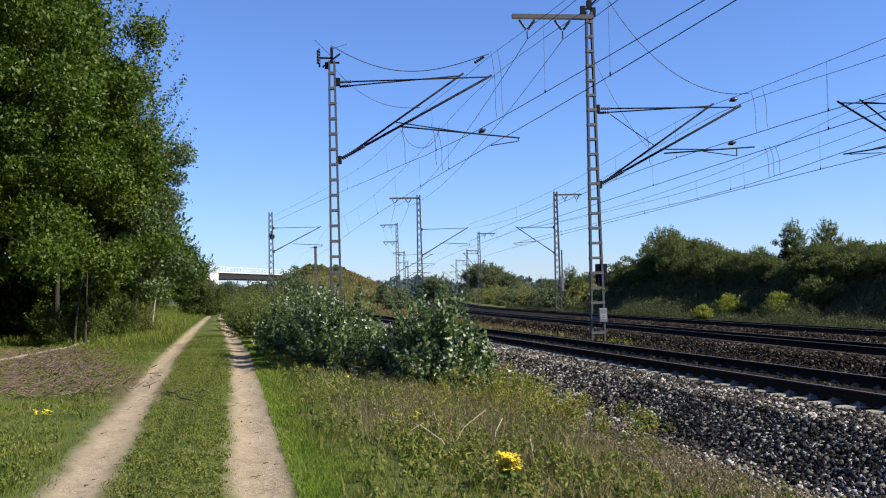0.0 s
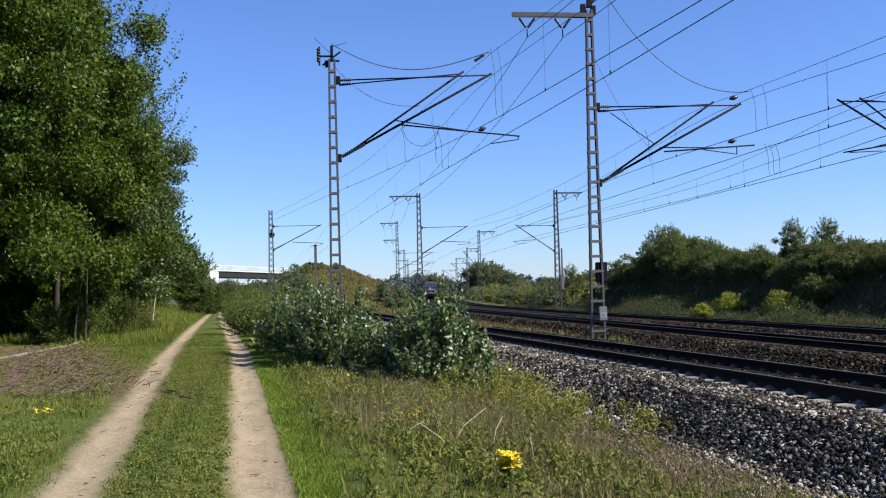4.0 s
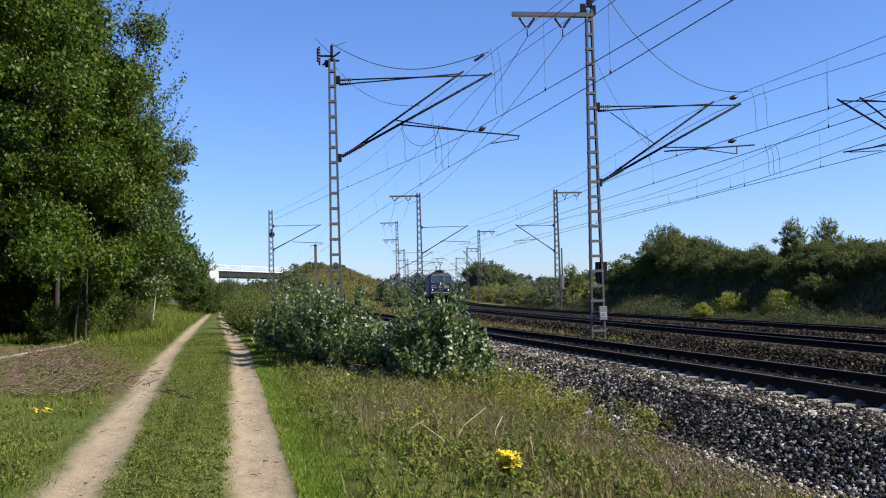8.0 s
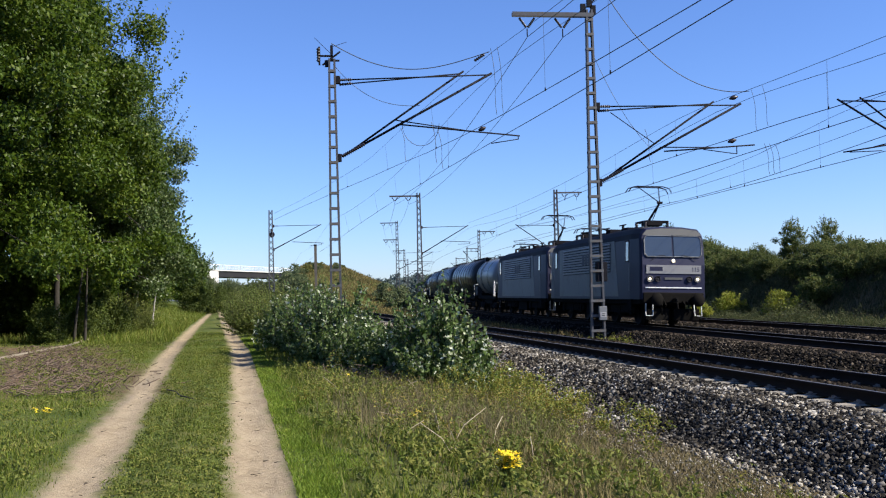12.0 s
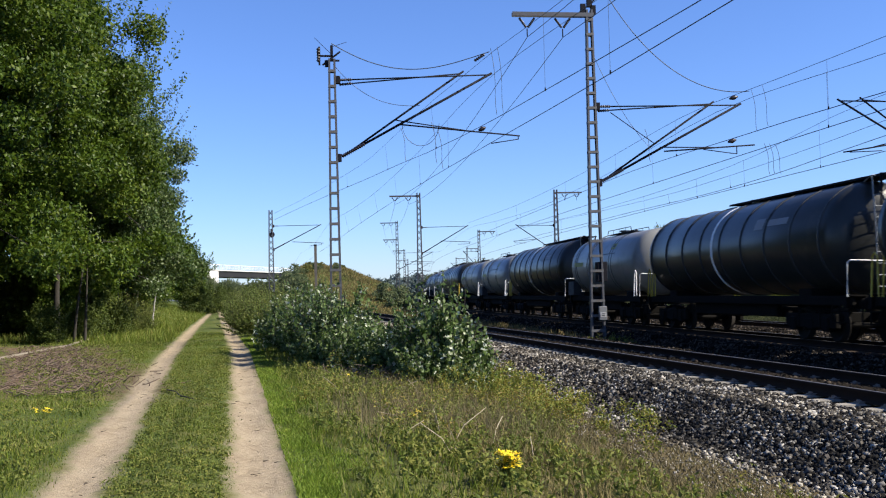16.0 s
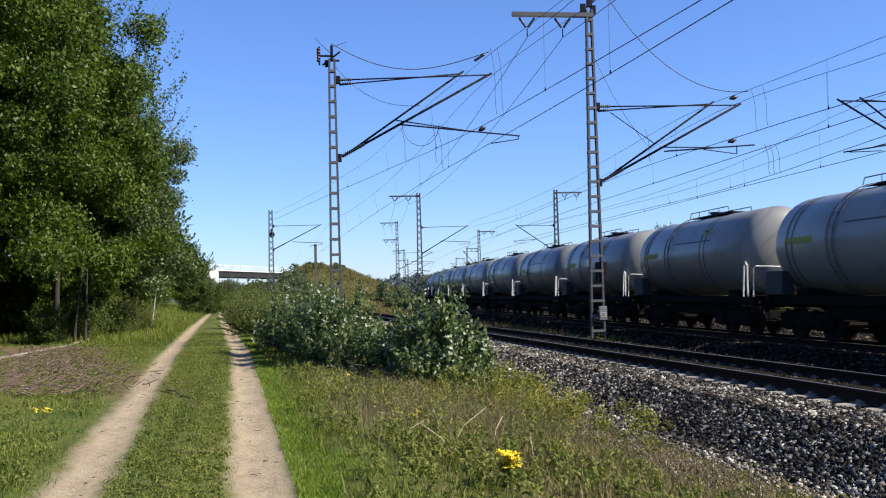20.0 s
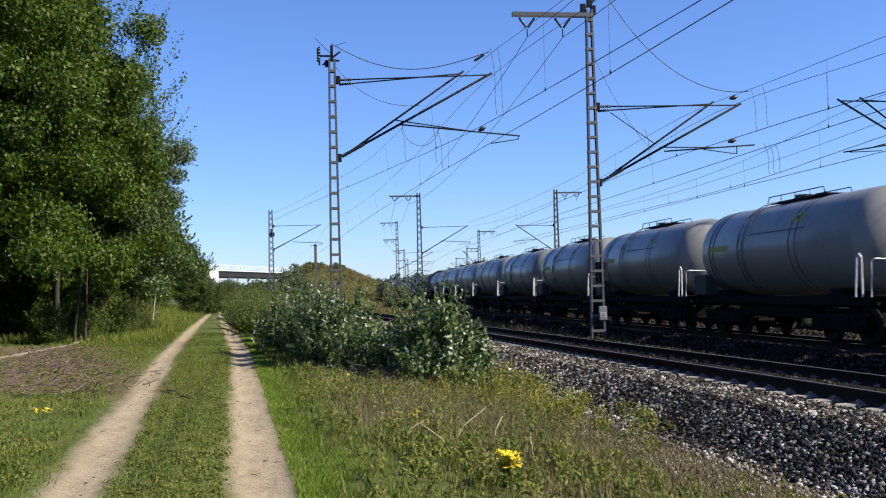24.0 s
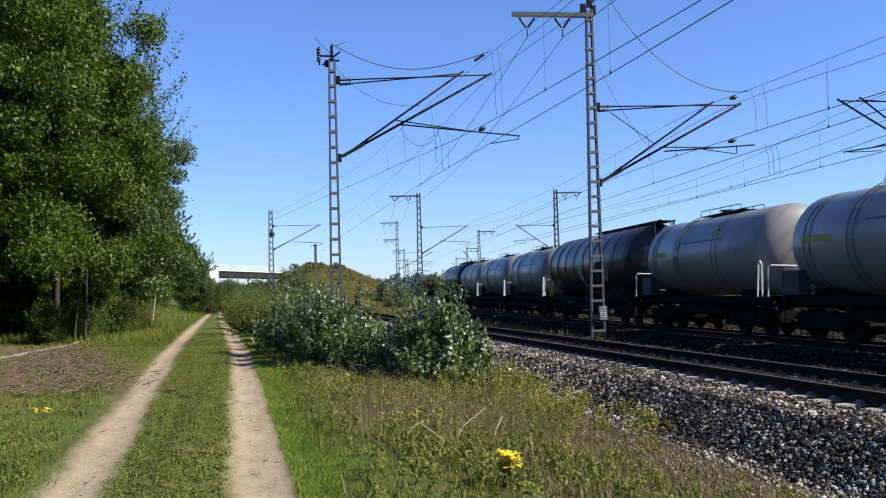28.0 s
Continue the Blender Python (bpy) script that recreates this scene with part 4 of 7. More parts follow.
def clumped(rng, centres, radii, per, squash=0.8):
    """Places round the centres, denser towards the rim of each clump, and the way out of it."""
    c = np.repeat(np.arange(len(centres)), per)
    d = rng.normal(size=(len(c), 3))
    d /= np.linalg.norm(d, axis=1)[:, None]
    r = radii[c] * (rng.uniform(0, 1, len(c)) ** 0.45) * np.where(rng.uniform(0, 1, len(c)) < 0.07, 1.35, 1.0)
    off = d * r[:, None] * np.array([1, 1, squash])
    return centres[c] + off, d


def tree(h, r, base, seed, count, leaf, mat, name="tree", label="", bark=BARK, trunk_r=0.1, lean=0.0, clump=0.24, nclump=60, group="", category="tree", shoots=0, top_taper=0.3, skirt=0.0, narrow=0.55):
    """A broad-leaved tree at the origin: tapered trunk, limbs, and a crown of leaf clumps from base to h."""
    rng = np.random.default_rng(seed)
    t = empty(name, Matrix(), label, category, group)
    k = np.arange(nclump)
    zz = 1 - 2 * (k + 0.5) / nclump
    ph = k * 2.399963 + rng.uniform(0, 6)
    rr = np.where(zz < 0, np.maximum(np.sqrt(1 - zz * zz), skirt), np.sqrt(1 - zz * zz))
    shell = np.stack([rr * np.cos(ph), rr * np.sin(ph), zz], 1)
    f = rng.uniform(0.5, 0.98, nclump)
    f[rng.uniform(size=nclump) < 0.25] *= 0.5
    taper = np.where(zz > 0, 1 - top_taper * zz, 1.0)
    mid, half = (h + base) / 2, (h - base) / 2
    c = np.stack([shell[:, 0] * f * r * taper, shell[:, 1] * f * r * taper, mid + shell[:, 2] * f * half], 1)
    c += rng.normal(scale=0.08 * r, size=c.shape)
    if skirt:
        low = rng.uniform(size=nclump) < (0.2 if h < 3 else 0.0)
        c[low, 2] = base + rng.uniform(0.02, 0.16, low.sum()) * h
        c[low, :2] *= 0.9
    c[:, 2] = np.maximum(c[:, 2], base * 0.8)
    rad = rng.uniform(0.65, 1.3, nclump) * clump * r
    bm = bmesh.new()
    steps = 7
    bend = rng.normal(scale=0.12, size=(steps + 1, 2)) * (1 + 0.03 * h)
    pts = [Vector((bend[i, 0] * i / steps + lean * i / steps, bend[i, 1] * i / steps, (h * 0.88) * i / steps - (0.15 if i == 0 else 0))) for i in range(steps + 1)]
    for i in range(steps):
        tube(bm, pts[i], pts[i + 1], trunk_r * (1 - i / steps) + 0.015, trunk_r * (1 - (i + 1) / steps) + 0.015, 8, False)
    part("trunk", bm, bark, t, "", True)
    bm = bmesh.new()
    for q in c:
        zf = min(max((q[2] - r * 0.35) / (h * 0.88), rng.uniform(0.24, 0.6) if h > 9 else 0.08), 0.95)
        i = min(int(zf * steps), steps - 1)
        a = pts[i].lerp(pts[i + 1], zf * steps - i)
        m = (Vector(a) + Vector(q)) / 2 + Vector((0, 0, -0.06 * r))
        tube(bm, a, m, 0.25 * trunk_r, 0.16 * trunk_r, 5, False)
        tube(bm, m, q, 0.16 * trunk_r, 0.06 * trunk_r, 5, False)
    part("branching", bm, bark, t, "", True)
    per = np.maximum((count * rad ** 2 / (rad ** 2).sum()).astype(int), 8)
    at, out = clumped(rng, c, rad, per)
    if shoots:
        d = rng.normal(size=(shoots, 3))
        low_bush = skirt > 0 and h < 3
        d[:, 2] = np.abs(d[:, 2]) * 0.9 + (0.9 if low_bush else 0.1)
        d /= np.linalg.norm(d, axis=1)[:, None]
        n = 34
        f0 = np.linspace(0.72, 1.0, n)[None, :, None] * rng.uniform(0.95, 1.5 if low_bush else 1.28, (shoots, 1, 1))
        way = d[:, None] * np.array([r, r, half]) * f0
        way[:, :, 2] += mid + 0.12 * half * np.linspace(0, 1, n) ** 2
        way[:, :, :2] *= np.where(d[:, 2] > 0, 1 - top_taper * 0.6 * d[:, 2], 1.0)[:, None, None]
        way = way + rng.normal(scale=leaf * 0.55, size=way.shape) * np.linspace(1.5, 0.5, n)[None, :, None]
        at, out = np.concatenate([at, way.reshape(-1, 3)]), np.concatenate([out, np.repeat(d, n, 0)])
    at[:, 2] = np.maximum(at[:, 2], 0.04)
    leaves("crown", at, leaf, mat, t, seed + 7, out, narrow)
    return t


def put(t, x, y, turn=0.0, scale=1.0, dz=0.0):
    t.matrix_world = pose(x, y, float(ground_z(x, y)) + dz, 0, 0, turn) @ Matrix.Scale(scale, 4)
    return t


def again(t, x, y, turn, scale, label="", dz=0.0):
    c = copy_thing(t, pose(x, y, float(ground_z(x, y)) + dz, 0, 0, turn))
    c.scale = (scale, scale, scale)
    return tagged(c, label)


def shoot_bush(h, r, count, per, leaf, mat, label, seed, narrow=0.72, group="", name="bush", start=0.12):
    """A bush of many bent shoots that rise from one stool, with leaves set along each."""
    rng = np.random.default_rng(seed)
    t = empty(name, Matrix(), label, name, group)
    rad = rng.uniform(0, 1, count) ** 0.42 * rng.uniform(0.8, 1.15, count)
    a = rng.uniform(0, 6.2832, count)
    tip_h = h * np.maximum(1.0 - 0.62 * rad ** 2.0, 0.12) * rng.uniform(0.55, 1.1, count)
    tip = np.stack([rad * r * np.cos(a), rad * r * np.sin(a), tip_h], 1) + rng.normal(scale=0.16 * r, size=(count, 3)) * np.array([1, 1, 0])
    foot = tip * np.array([0.25, 0.25, 0.0])
    bow = (foot + tip) / 2 + np.stack([0.16 * rad * r * np.cos(a), 0.16 * rad * r * np.sin(a), 0.04 * h + 0 * a], 1) + rng.normal(scale=0.13 * r, size=(count, 3))
    bow[:, 2] = np.maximum(bow[:, 2], 0.05)
    bm = bmesh.new()
    for k in range(count):
        pts = [foot[k] * (1 - f) ** 2 + 2 * bow[k] * f * (1 - f) + tip[k] * f * f for f in (0.0, 0.33, 0.66, 1.0)]
        line_tube(bm, [Vector(q) for q in pts], 0.003 + 0.0018 * h, 3)
    part("stem", bm, BARK, t, "thin bent woody stems")
    f = start + (1 - start) * ((np.arange(per)[None, :] + rng.uniform(0, 1, (count, per))) / per) ** 0.85
    f = f[:, :, None]
    at = foot[:, None] * (1 - f) ** 2 + 2 * bow[:, None] * f * (1 - f) + tip[:, None] * f * f
    side = rng.normal(size=at.shape)
    side /= np.linalg.norm(side, axis=2)[:, :, None]
    at = at + side * leaf * rng.uniform(0.4, 1.15, (count, per, 1)) * (1.25 - 0.75 * f)
    out = side + np.stack([np.cos(a), np.sin(a), 0.4 + 0 * a], 1)[:, None]
    at = at.reshape(-1, 3)
    at[:, 2] = np.maximum(at[:, 2], 0.04)
    size = leaf * np.repeat(np.full(count, 1.0), per) * (1.1 - 0.45 * f.reshape(-1) ** 3)
    leaves("foliage", at, size, mat, t, seed + 3, out.reshape(-1, 3), narrow)
    return t


WOOD = "broad-leaved trees along the dirt track"
EDGE = "tall leafy green tree at the wood's edge"
DEEP = "tall leafy green tree inside the wood"
w1 = put(tree(15.2, 4.2, 1.1, 11, 118000, 0.155, LEAF_TREE, label=EDGE, nclump=130, clump=0.2, group=WOOD, shoots=170, top_taper=0.17, skirt=0.94), -9.3, 39.5)
w2 = put(tree(15.8, 4.6, 1.4, 12, 118000, 0.155, LEAF_TREE, label=EDGE, nclump=130, clump=0.2, group=WOOD, shoots=110, top_taper=0.2, skirt=0.94), -12.8, 43.5)
w3 = put(tree(13.0, 3.5, 0.8, 13, 92000, 0.14, LEAF_GREY, label="grey-green leafy tree with an uneven crown", nclump=110, clump=0.21, group=WOOD, shoots=170, top_taper=0.28, skirt=0.9), -9.05, 48.0)
w4 = put(tree(7.6, 2.7, 0.5, 14, 12000, 0.22, LEAF_TREE, label="young leafy tree beside the dirt track", nclump=60, clump=0.24, group=WOOD, shoots=50, trunk_r=0.09), -9.4, 57.5)
w5 = put(tree(15.0, 4.4, 1.2, 16, 9000, 0.5, LEAF_TREE, label=DEEP, nclump=80, clump=0.24, group=WOOD), -14.6, 38.5)
YOUNG = "young leafy tree beside the dirt track"
for t, x, y, turn, sc, lb in ((w2, -10.9, 33.4, 60, 1.0, EDGE), (w3, -8.95, 43.6, 120, 0.86, "grey-green leafy tree at the wood's edge"), (w3, -9.5, 53.0, 250, 0.97, "grey-green leafy tree at the wood's edge"),
                              (w5, -16.5, 47.5, 200, 1.0, DEEP), (w5, -13.3, 55.0, 80, 0.95, DEEP), (w5, -17.5, 60.0, 300, 1.0, DEEP), (w4, -9.9, 63.0, 130, 1.0, YOUNG), (w4, -10.6, 70.0, 40, 0.9, YOUNG),
                              (w5, -14.0, 70.0, 210, 0.6, DEEP), (w4, -12.0, 80.0, 20, 0.85, YOUNG), (w4, -12.8, 30.8, 250, 1.05, "young leafy tree at the wood's edge"), (w5, -21.0, 54.0, 20, 1.05, DEEP),
                              (w5, -19.0, 44.0, 10, 1.0, DEEP), (w4, -13.5, 94.0, 80, 0.9, YOUNG), (w4, -16.0, 112.0, 10, 1.0, YOUNG), (w4, -11.6, 100.0, 70, 0.85, YOUNG), (w4, -12.4, 108.0, 170, 0.95, YOUNG),
                              (w4, -9.7, 41.5, 30, 0.5, YOUNG), (w4, -9.4, 44.6, 200, 0.5, YOUNG), (w4, -9.9, 47.2, 110, 0.55, YOUNG)):
    again(t, x, y, turn, sc, lb)
# u1 wears darker leaves that stand for the wood's shade
u1 = put(tree(2.6, 1.5, 0.05, 15, 6500, 0.14, LEAF_IVY, "shrub", "undergrowth shrub with shade in its dark leaf colour", trunk_r=0.03, nclump=40, clump=0.33, group="undergrowth in the wood", category="shrub", skirt=0.9, shoots=40), -11.2, 42.5)
YOUNG_EDGE = ((-8.75, 41.2, 20, 0.5), (-8.9, 43.0, 140, 0.62), (-9.0, 45.0, 250, 0.7), (-9.2, 46.8, 60, 0.7), (-8.7, 49.0, 190, 0.6), (-9.0, 52.0, 10, 0.7), (-9.3, 55.0, 120, 0.75))
# u2 wears lighter leaves that stand for sunlight on the edge
u2 = put(shoot_bush(2.3, 1.6, 130, 50, 0.13, LEAF_SHRUB, "green shrub at the wood's edge, leaves lightened for sunlight", 45, 0.5, "shrubs at the wood's edge", "shrub"), -9.6, 59.0, 0, 0.8)
for x, y, turn, sc in ((-9.6, 57.5, 10, 0.9), (-10.4, 64.0, 150, 0.9), (-8.0, 44.6, 10, 0.6), (-8.2, 47.4, 100, 0.65), (-7.9, 50.2, 200, 0.6), (-9.4, 38.4, 260, 0.6), (-9.9, 36.6, 10, 0.75), (-9.3, 40.6, 70, 0.7), (-10.8, 34.6, 130, 0.75), (-8.8, 45.6, 190, 0.65), (-11.9, 32.4, 250, 0.75), (-10.9, 37.6, 320, 1.0), (-12.6, 34.6, 45, 1.1), (-9.8, 42.8, 45, 1.0), (-13.2, 41.0, 40, 1.0), (-12.2, 46.5, 90, 1.1), (-10.6, 48.5, 150, 0.9), (-14.8, 45.0, 200, 1.2), (-12.4, 37.4, 250, 0.8), (-13.8, 36.0, 300, 0.9), (-11.0, 53.5, 20, 1.0), (-10.2, 57.0, 70, 0.8),
                       (-15.5, 51.0, 110, 1.3), (-13.3, 58.5, 170, 1.1), (-10.9, 61.0, 220, 0.9), (-17.5, 43.0, 280, 1.3), (-11.8, 66.0, 310, 1.0), (-18.5, 52.0, 10, 1.4), (-12.0, 72.0, 60, 1.0), (-12.6, 76.5, 120, 1.0),
                       (-16.5, 37.5, 30, 1.2), (-15.2, 33.5, 30, 1.0), (-13.0, 85.0, 30, 1.2), (-21.0, 48.0, 30, 1.5), (-16.0, 66.0, 30, 1.5), (-9.4, 51.2, 30, 0.6), (-10.2, 60.0, 80, 0.65), (-11.2, 66.5, 10, 0.7), (-11.8, 75.0, 10, 0.7), (-12.4, 82.0, 90, 0.8), (-13.0, 90.0, 150, 0.9),
                       (-10.4, 99.0, 150, 1.0), (-9.4, 106.0, 60, 1.0), (-11.0, 106.0, 210, 0.9), (-9.0, 116.0, 20, 0.9), (-6.8, 122.0, 80, 1.0), (-13.5, 122.0, 130, 1.1), (-15.0, 104.0, 130, 1.4), (-9.5, 132.0, 260, 0.8), (-5.0, 110.0, 300, 0.9)):
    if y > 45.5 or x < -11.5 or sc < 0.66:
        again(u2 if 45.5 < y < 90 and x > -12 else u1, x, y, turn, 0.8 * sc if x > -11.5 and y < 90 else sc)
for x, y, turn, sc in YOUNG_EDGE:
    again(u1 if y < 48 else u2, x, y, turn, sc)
# slim stems at the edge of the wood
for x, y, h, lean, mat, lb in ((-8.5, 38.7, 3.6, 0.5, BARK, "slim dark sapling stem leaning at the wood's edge"), (-8.3, 39.6, 3.4, 0.15, BARK, "slim dark sapling stem at the wood's edge"),
                               (-8.9, 54.5, 2.6, 0.3, PALE_BARK, "thin pale birch sapling"),
                               (-8.4, 57.0, 2.8, 0.4, PALE_BARK, "thin pale birch sapling leaning"), (-12.7, 42.0, 4.0, 0.1, BARK, "dark sapling stem in the wood's shade"),
                               (-12.0, 37.5, 4.2, -0.1, BARK, "dark sapling stem in the wood's shade"), (-10.4, 41.5, 4.2, 0.2, BARK, "dark sapling stem in the wood's shade")):
    bm = bmesh.new()
    for k in range(4):
        tube(bm, (lean * (k / 4) ** 1.5, 0.1 * math.sin(k), h * k / 4 - 0.1), (lean * ((k + 1) / 4) ** 1.5, 0.1 * math.sin(k + 1), h * (k + 1) / 4), 0.065 - 0.011 * k, 0.054 - 0.011 * k, 7, False)
    ob = part("sapling", bm, mat, smoothed=True)
    ob.matrix_world = pose(x, y, float(ground_z(x, y)))
    tagged(ob, lb, "sapling", "saplings at the wood's edge")

# bushes of upright shoots between the dirt track and the line
POP = "bushes of shoots beside the dirt track"
POPLAR = "dark blue-green poplar bush with glints painted on single leaves"
p1 = put(shoot_bush(2.25, 0.92, 104, 46, 0.125, LEAF_POPLAR, POPLAR, 21, group=POP), 2.5, 19.2, 0, 0.98)
p2 = put(shoot_bush(1.7, 0.95, 98, 42, 0.122, LEAF_POPLAR, POPLAR, 22, group=POP), 3.0, 19.9, 0, 0.9)
p3 = put(shoot_bush(2.15, 1.1, 120, 46, 0.118, LEAF_POPLAR, "dark blue-green poplar bush in a dense row", 23, group=POP), 0.75, 23.4, 0, 0.95)
p4 = put(shoot_bush(2.4, 1.7, 170, 56, 0.125, LEAF_WILLOW, "dense green willow bush of thin shoots", 24, 0.5, POP), 0.2, 35.5, 0, 0.8)
for t, x, y, turn, sc in ((p1, 2.25, 20.2, 140, 0.88), (p1, 2.1, 21.2, 260, 0.68), (p2, 3.15, 20.9, 80, 0.74), (p2, 2.1, 18.7, 200, 0.62), (p2, 2.85, 18.6, 30, 0.55), (p2, 1.35, 21.2, 250, 0.74), (p2, 1.65, 21.8, 100, 0.72), (p2, 1.0, 21.9, 40, 0.8), (p3, 1.35, 23.0, 160, 0.58), (p2, 0.35, 22.9, 80, 0.75), (p1, 0.15, 24.4, 60, 0.88),
                          (p3, 1.2, 25.3, 40, 0.62), (p1, 0.1, 26.2, 200, 0.92), (p2, 0.8, 27.4, 150, 0.85), (p3, -0.3, 28.3, 90, 0.98),
                          (p1, 0.4, 30.5, 30, 0.95), (p2, -0.6, 31.5, 260, 1.0), (p3, 0.2, 33.0, 300, 1.0), (p4, -0.9, 37.0, 100, 0.7), (p3, 1.2, 30.4, 220, 0.62), (p1, 1.3, 35.0, 20, 0.65),
                          (p4, -0.6, 41.0, 200, 0.85), (p4, -2.3, 44.5, 50, 0.8), (p4, -1.0, 49.0, 310, 0.9), (p4, -2.9, 53.5, 170, 0.85), (p4, -1.6, 59.0, 70, 0.95), (p4, -3.5, 64.5, 10, 0.9),
                          (p4, 0.6, 46.0, 140, 0.8), (p4, 0.4, 54.0, 240, 0.85), (p4, -4.2, 74.0, 220, 1.0), (p4, -1.6, 70.0, 330, 1.0), (p4, -5.0, 85.0, 60, 1.1), (p4, -2.6, 82.0, 250, 1.1),
                          (p4, -5.6, 96.0, 160, 1.2), (p4, -3.2, 98.0, 20, 1.5)):
    again(t, x, y, turn, sc)
# dead brown twigs at the foot of the gap between the clumps
rng = np.random.default_rng(27)
bm = bmesh.new()
for k in range(46):
    x, y = 1.2 + 0.4 * rng.normal(), 20.2 + 0.5 * rng.normal()
    a, n = rng.uniform(0, 6.28), rng.uniform(0.3, 0.8)
    z = float(ground_z(x, y))
    line_tube(bm, [(x, y, z), (x + 0.5 * n * math.cos(a), y + 0.5 * n * math.sin(a), z + 0.35 * n), (x + n * math.cos(a), y + n * math.sin(a), z + rng.uniform(0.1, 0.5) * n)], 0.007, 4)
tagged(part("dead_brush", bm, surface("dead_brush_wood", (0.06, 0.043, 0.03), (0.2, 0.15, 0.11), 0.9, 0, 3, 20, 0.3)), "brown dead twigs under the poplar bushes", "brushwood", kind="stuff")

# shrubs on the bank beyond the far track
rng = np.random.default_rng(31)
BANK = "shrubs on the bank"
b1 = put(tree(3.6, 1.9, 0.2, 32, 8500, 0.13, LEAF_BANK, "shrub", "dark green leafy shrub on the bank", trunk_r=0.05, nclump=56, clump=0.22, group=BANK, shoots=60, category="shrub"), 33.5, 72.0, 0, 0.55)
b2 = put(tree(2.6, 1.6, 0.1, 33, 8000, 0.12, LEAF_BANK, "shrub", "green spreading shrub on the bank", trunk_r=0.04, nclump=52, clump=0.23, group=BANK, shoots=60, category="shrub"), 31.5, 84.0)
b3 = put(tree(1.5, 1.2, 0.05, 34, 5000, 0.11, LEAF_BANK, "shrub", "low green shrub on the slope", trunk_r=0.03, nclump=44, clump=0.25, group=BANK, shoots=40, category="shrub"), 26.5, 50.0)
b4 = put(tree(1.25, 0.9, 0.05, 35, 4200, 0.09, LEAF_YELLOW, "shrub", "bright yellow-green shrub at the bank's foot", trunk_r=0.02, nclump=30, clump=0.3, group=BANK, shoots=30, category="shrub"), 21.9, 54.5, 0, 0.75)
b5 = put(tree(4.2, 1.5, 0.3, 36, 7500, 0.13, LEAF_BANK, "shrub", "upright dark green shrub on the bank's crest", trunk_r=0.05, nclump=52, clump=0.22, group=BANK, shoots=60, category="shrub"), 30.5, 60.5, 0, 0.66)
for t, x, y, turn, sc in ((b5, 33.1, 61.0, 130, 0.68), (b5, 32.0, 92.0, 20, 0.95), (b5, 29.2, 78.0, 70, 0.9), (b5, 30.0, 80.5, 190, 1.0), (b5, 33.8, 94.0, 80, 1.05), (b5, 35.6, 95.0, 200, 1.0), (b5, 28.6, 108.0, 60, 1.0), (b4, 24.6, 57.0, 50, 1.1), (b4, 24.6, 50.2, 120, 1.15), (b3, 25.0, 70.0, 10, 0.8)):
    again(t, x, y, turn, sc)
CREST_Y, CREST_H = (34, 50, 56, 62, 75, 84, 90, 100, 112, 128), (1.4, 1.6, 1.7, 1.8, 2.3, 2.6, 3.2, 2.7, 1.7, 1.4)
# the close-set shrubs below y 50 are out of view, added to shade the slope
for y in np.concatenate([np.arange(26, 60, 1.0), np.arange(60, 128, 1.4)]):
    off = D3 + 5.5 * float(smooth(60, 110, y))
    for k in range(2):
        m = off + rng.uniform(8.6, 12.0)
        x = float(x_main(y)) + m
        t, ht = ((b1, 3.9), (b2, 2.9), (b2, 2.9), (b3, 1.7))[rng.integers(4)]
        again(t, x, y + rng.uniform(-1, 1), rng.uniform(0, 360), float(np.interp(y, CREST_Y, CREST_H)) * rng.uniform(0.7, 1.05) / ht)
for y in np.arange(30, 112, 5.3):
    off = D3 + 5.5 * float(smooth(60, 110, y))
    x = float(x_main(y)) + off + rng.uniform(4.6, 10.5)
    again(b3, x, y, rng.uniform(0, 360), rng.uniform(0.3, 0.55))
FAR_SCRUB = []
for k in range(22):
    x, y, _ = on_main(float(rng.uniform(185, 270)), D2 - rng.uniform(5.5, 11))
    turn, sc = rng.uniform(0, 360), rng.uniform(0.5, 0.9)
    if ground_z(x, y) < 0.5:
        FAR_SCRUB.append((float(x), float(y), 1.7 * sc, 2.4 * sc, 0))
# tall herbs and low scrub that cover the slope in soft drifts
n = 9800
sy_ = 26 + 124 * rng.uniform(0, 1, n) ** 1.5
sx_ = x_main(sy_) + D3 + 5.5 * smooth(60, 110, sy_) + np.where(rng.uniform(size=n) < 0.22, rng.uniform(2.9, 5.5, n), rng.uniform(2.6, 13.5, n))
drift = wave(sx_ * 0.42 + 2, sy_ * 0.3)
keep = drift + rng.normal(scale=0.25, size=n) > -0.25
sx_, sy_, drift = sx_[keep], sy_[keep], drift[keep]
n = len(sx_)
c = np.stack([sx_, sy_, ground_z(sx_, sy_) + rng.uniform(0.05, 0.4, n) * (0.6 + 1.2 * (drift > 0.15))], 1)
at, out = clumped(rng, c, rng.uniform(0.15, 0.5, n) * (0.7 + 0.7 * (drift > 0.2)), np.full(n, 44), 1.5)
at[:, 2] = np.maximum(at[:, 2], ground_z(at[:, 0], at[:, 1]) + 0.03)
tagged(leaves("bank_scrub", at, 0.13, LEAF_HERB, None, 39, out, 0.22, "stuff"), "soft green herbs and scrub on the bank, darkened for shade", "scrub")
for y in np.concatenate([np.arange(104, 170, 3.2), np.arange(172, 262, 6.0)]):
    for k in range(3):
        x = float(x_main(y)) + D3 + 7.5 + 5 * k + rng.uniform(-2, 2)
        kind, sc = int(rng.integers(2)), rng.uniform(0.6, 1.15) * (1 if y < 170 else 1.4)
        FAR_SCRUB.append((x, y, 1.8 * sc, 2.5 * sc, kind))
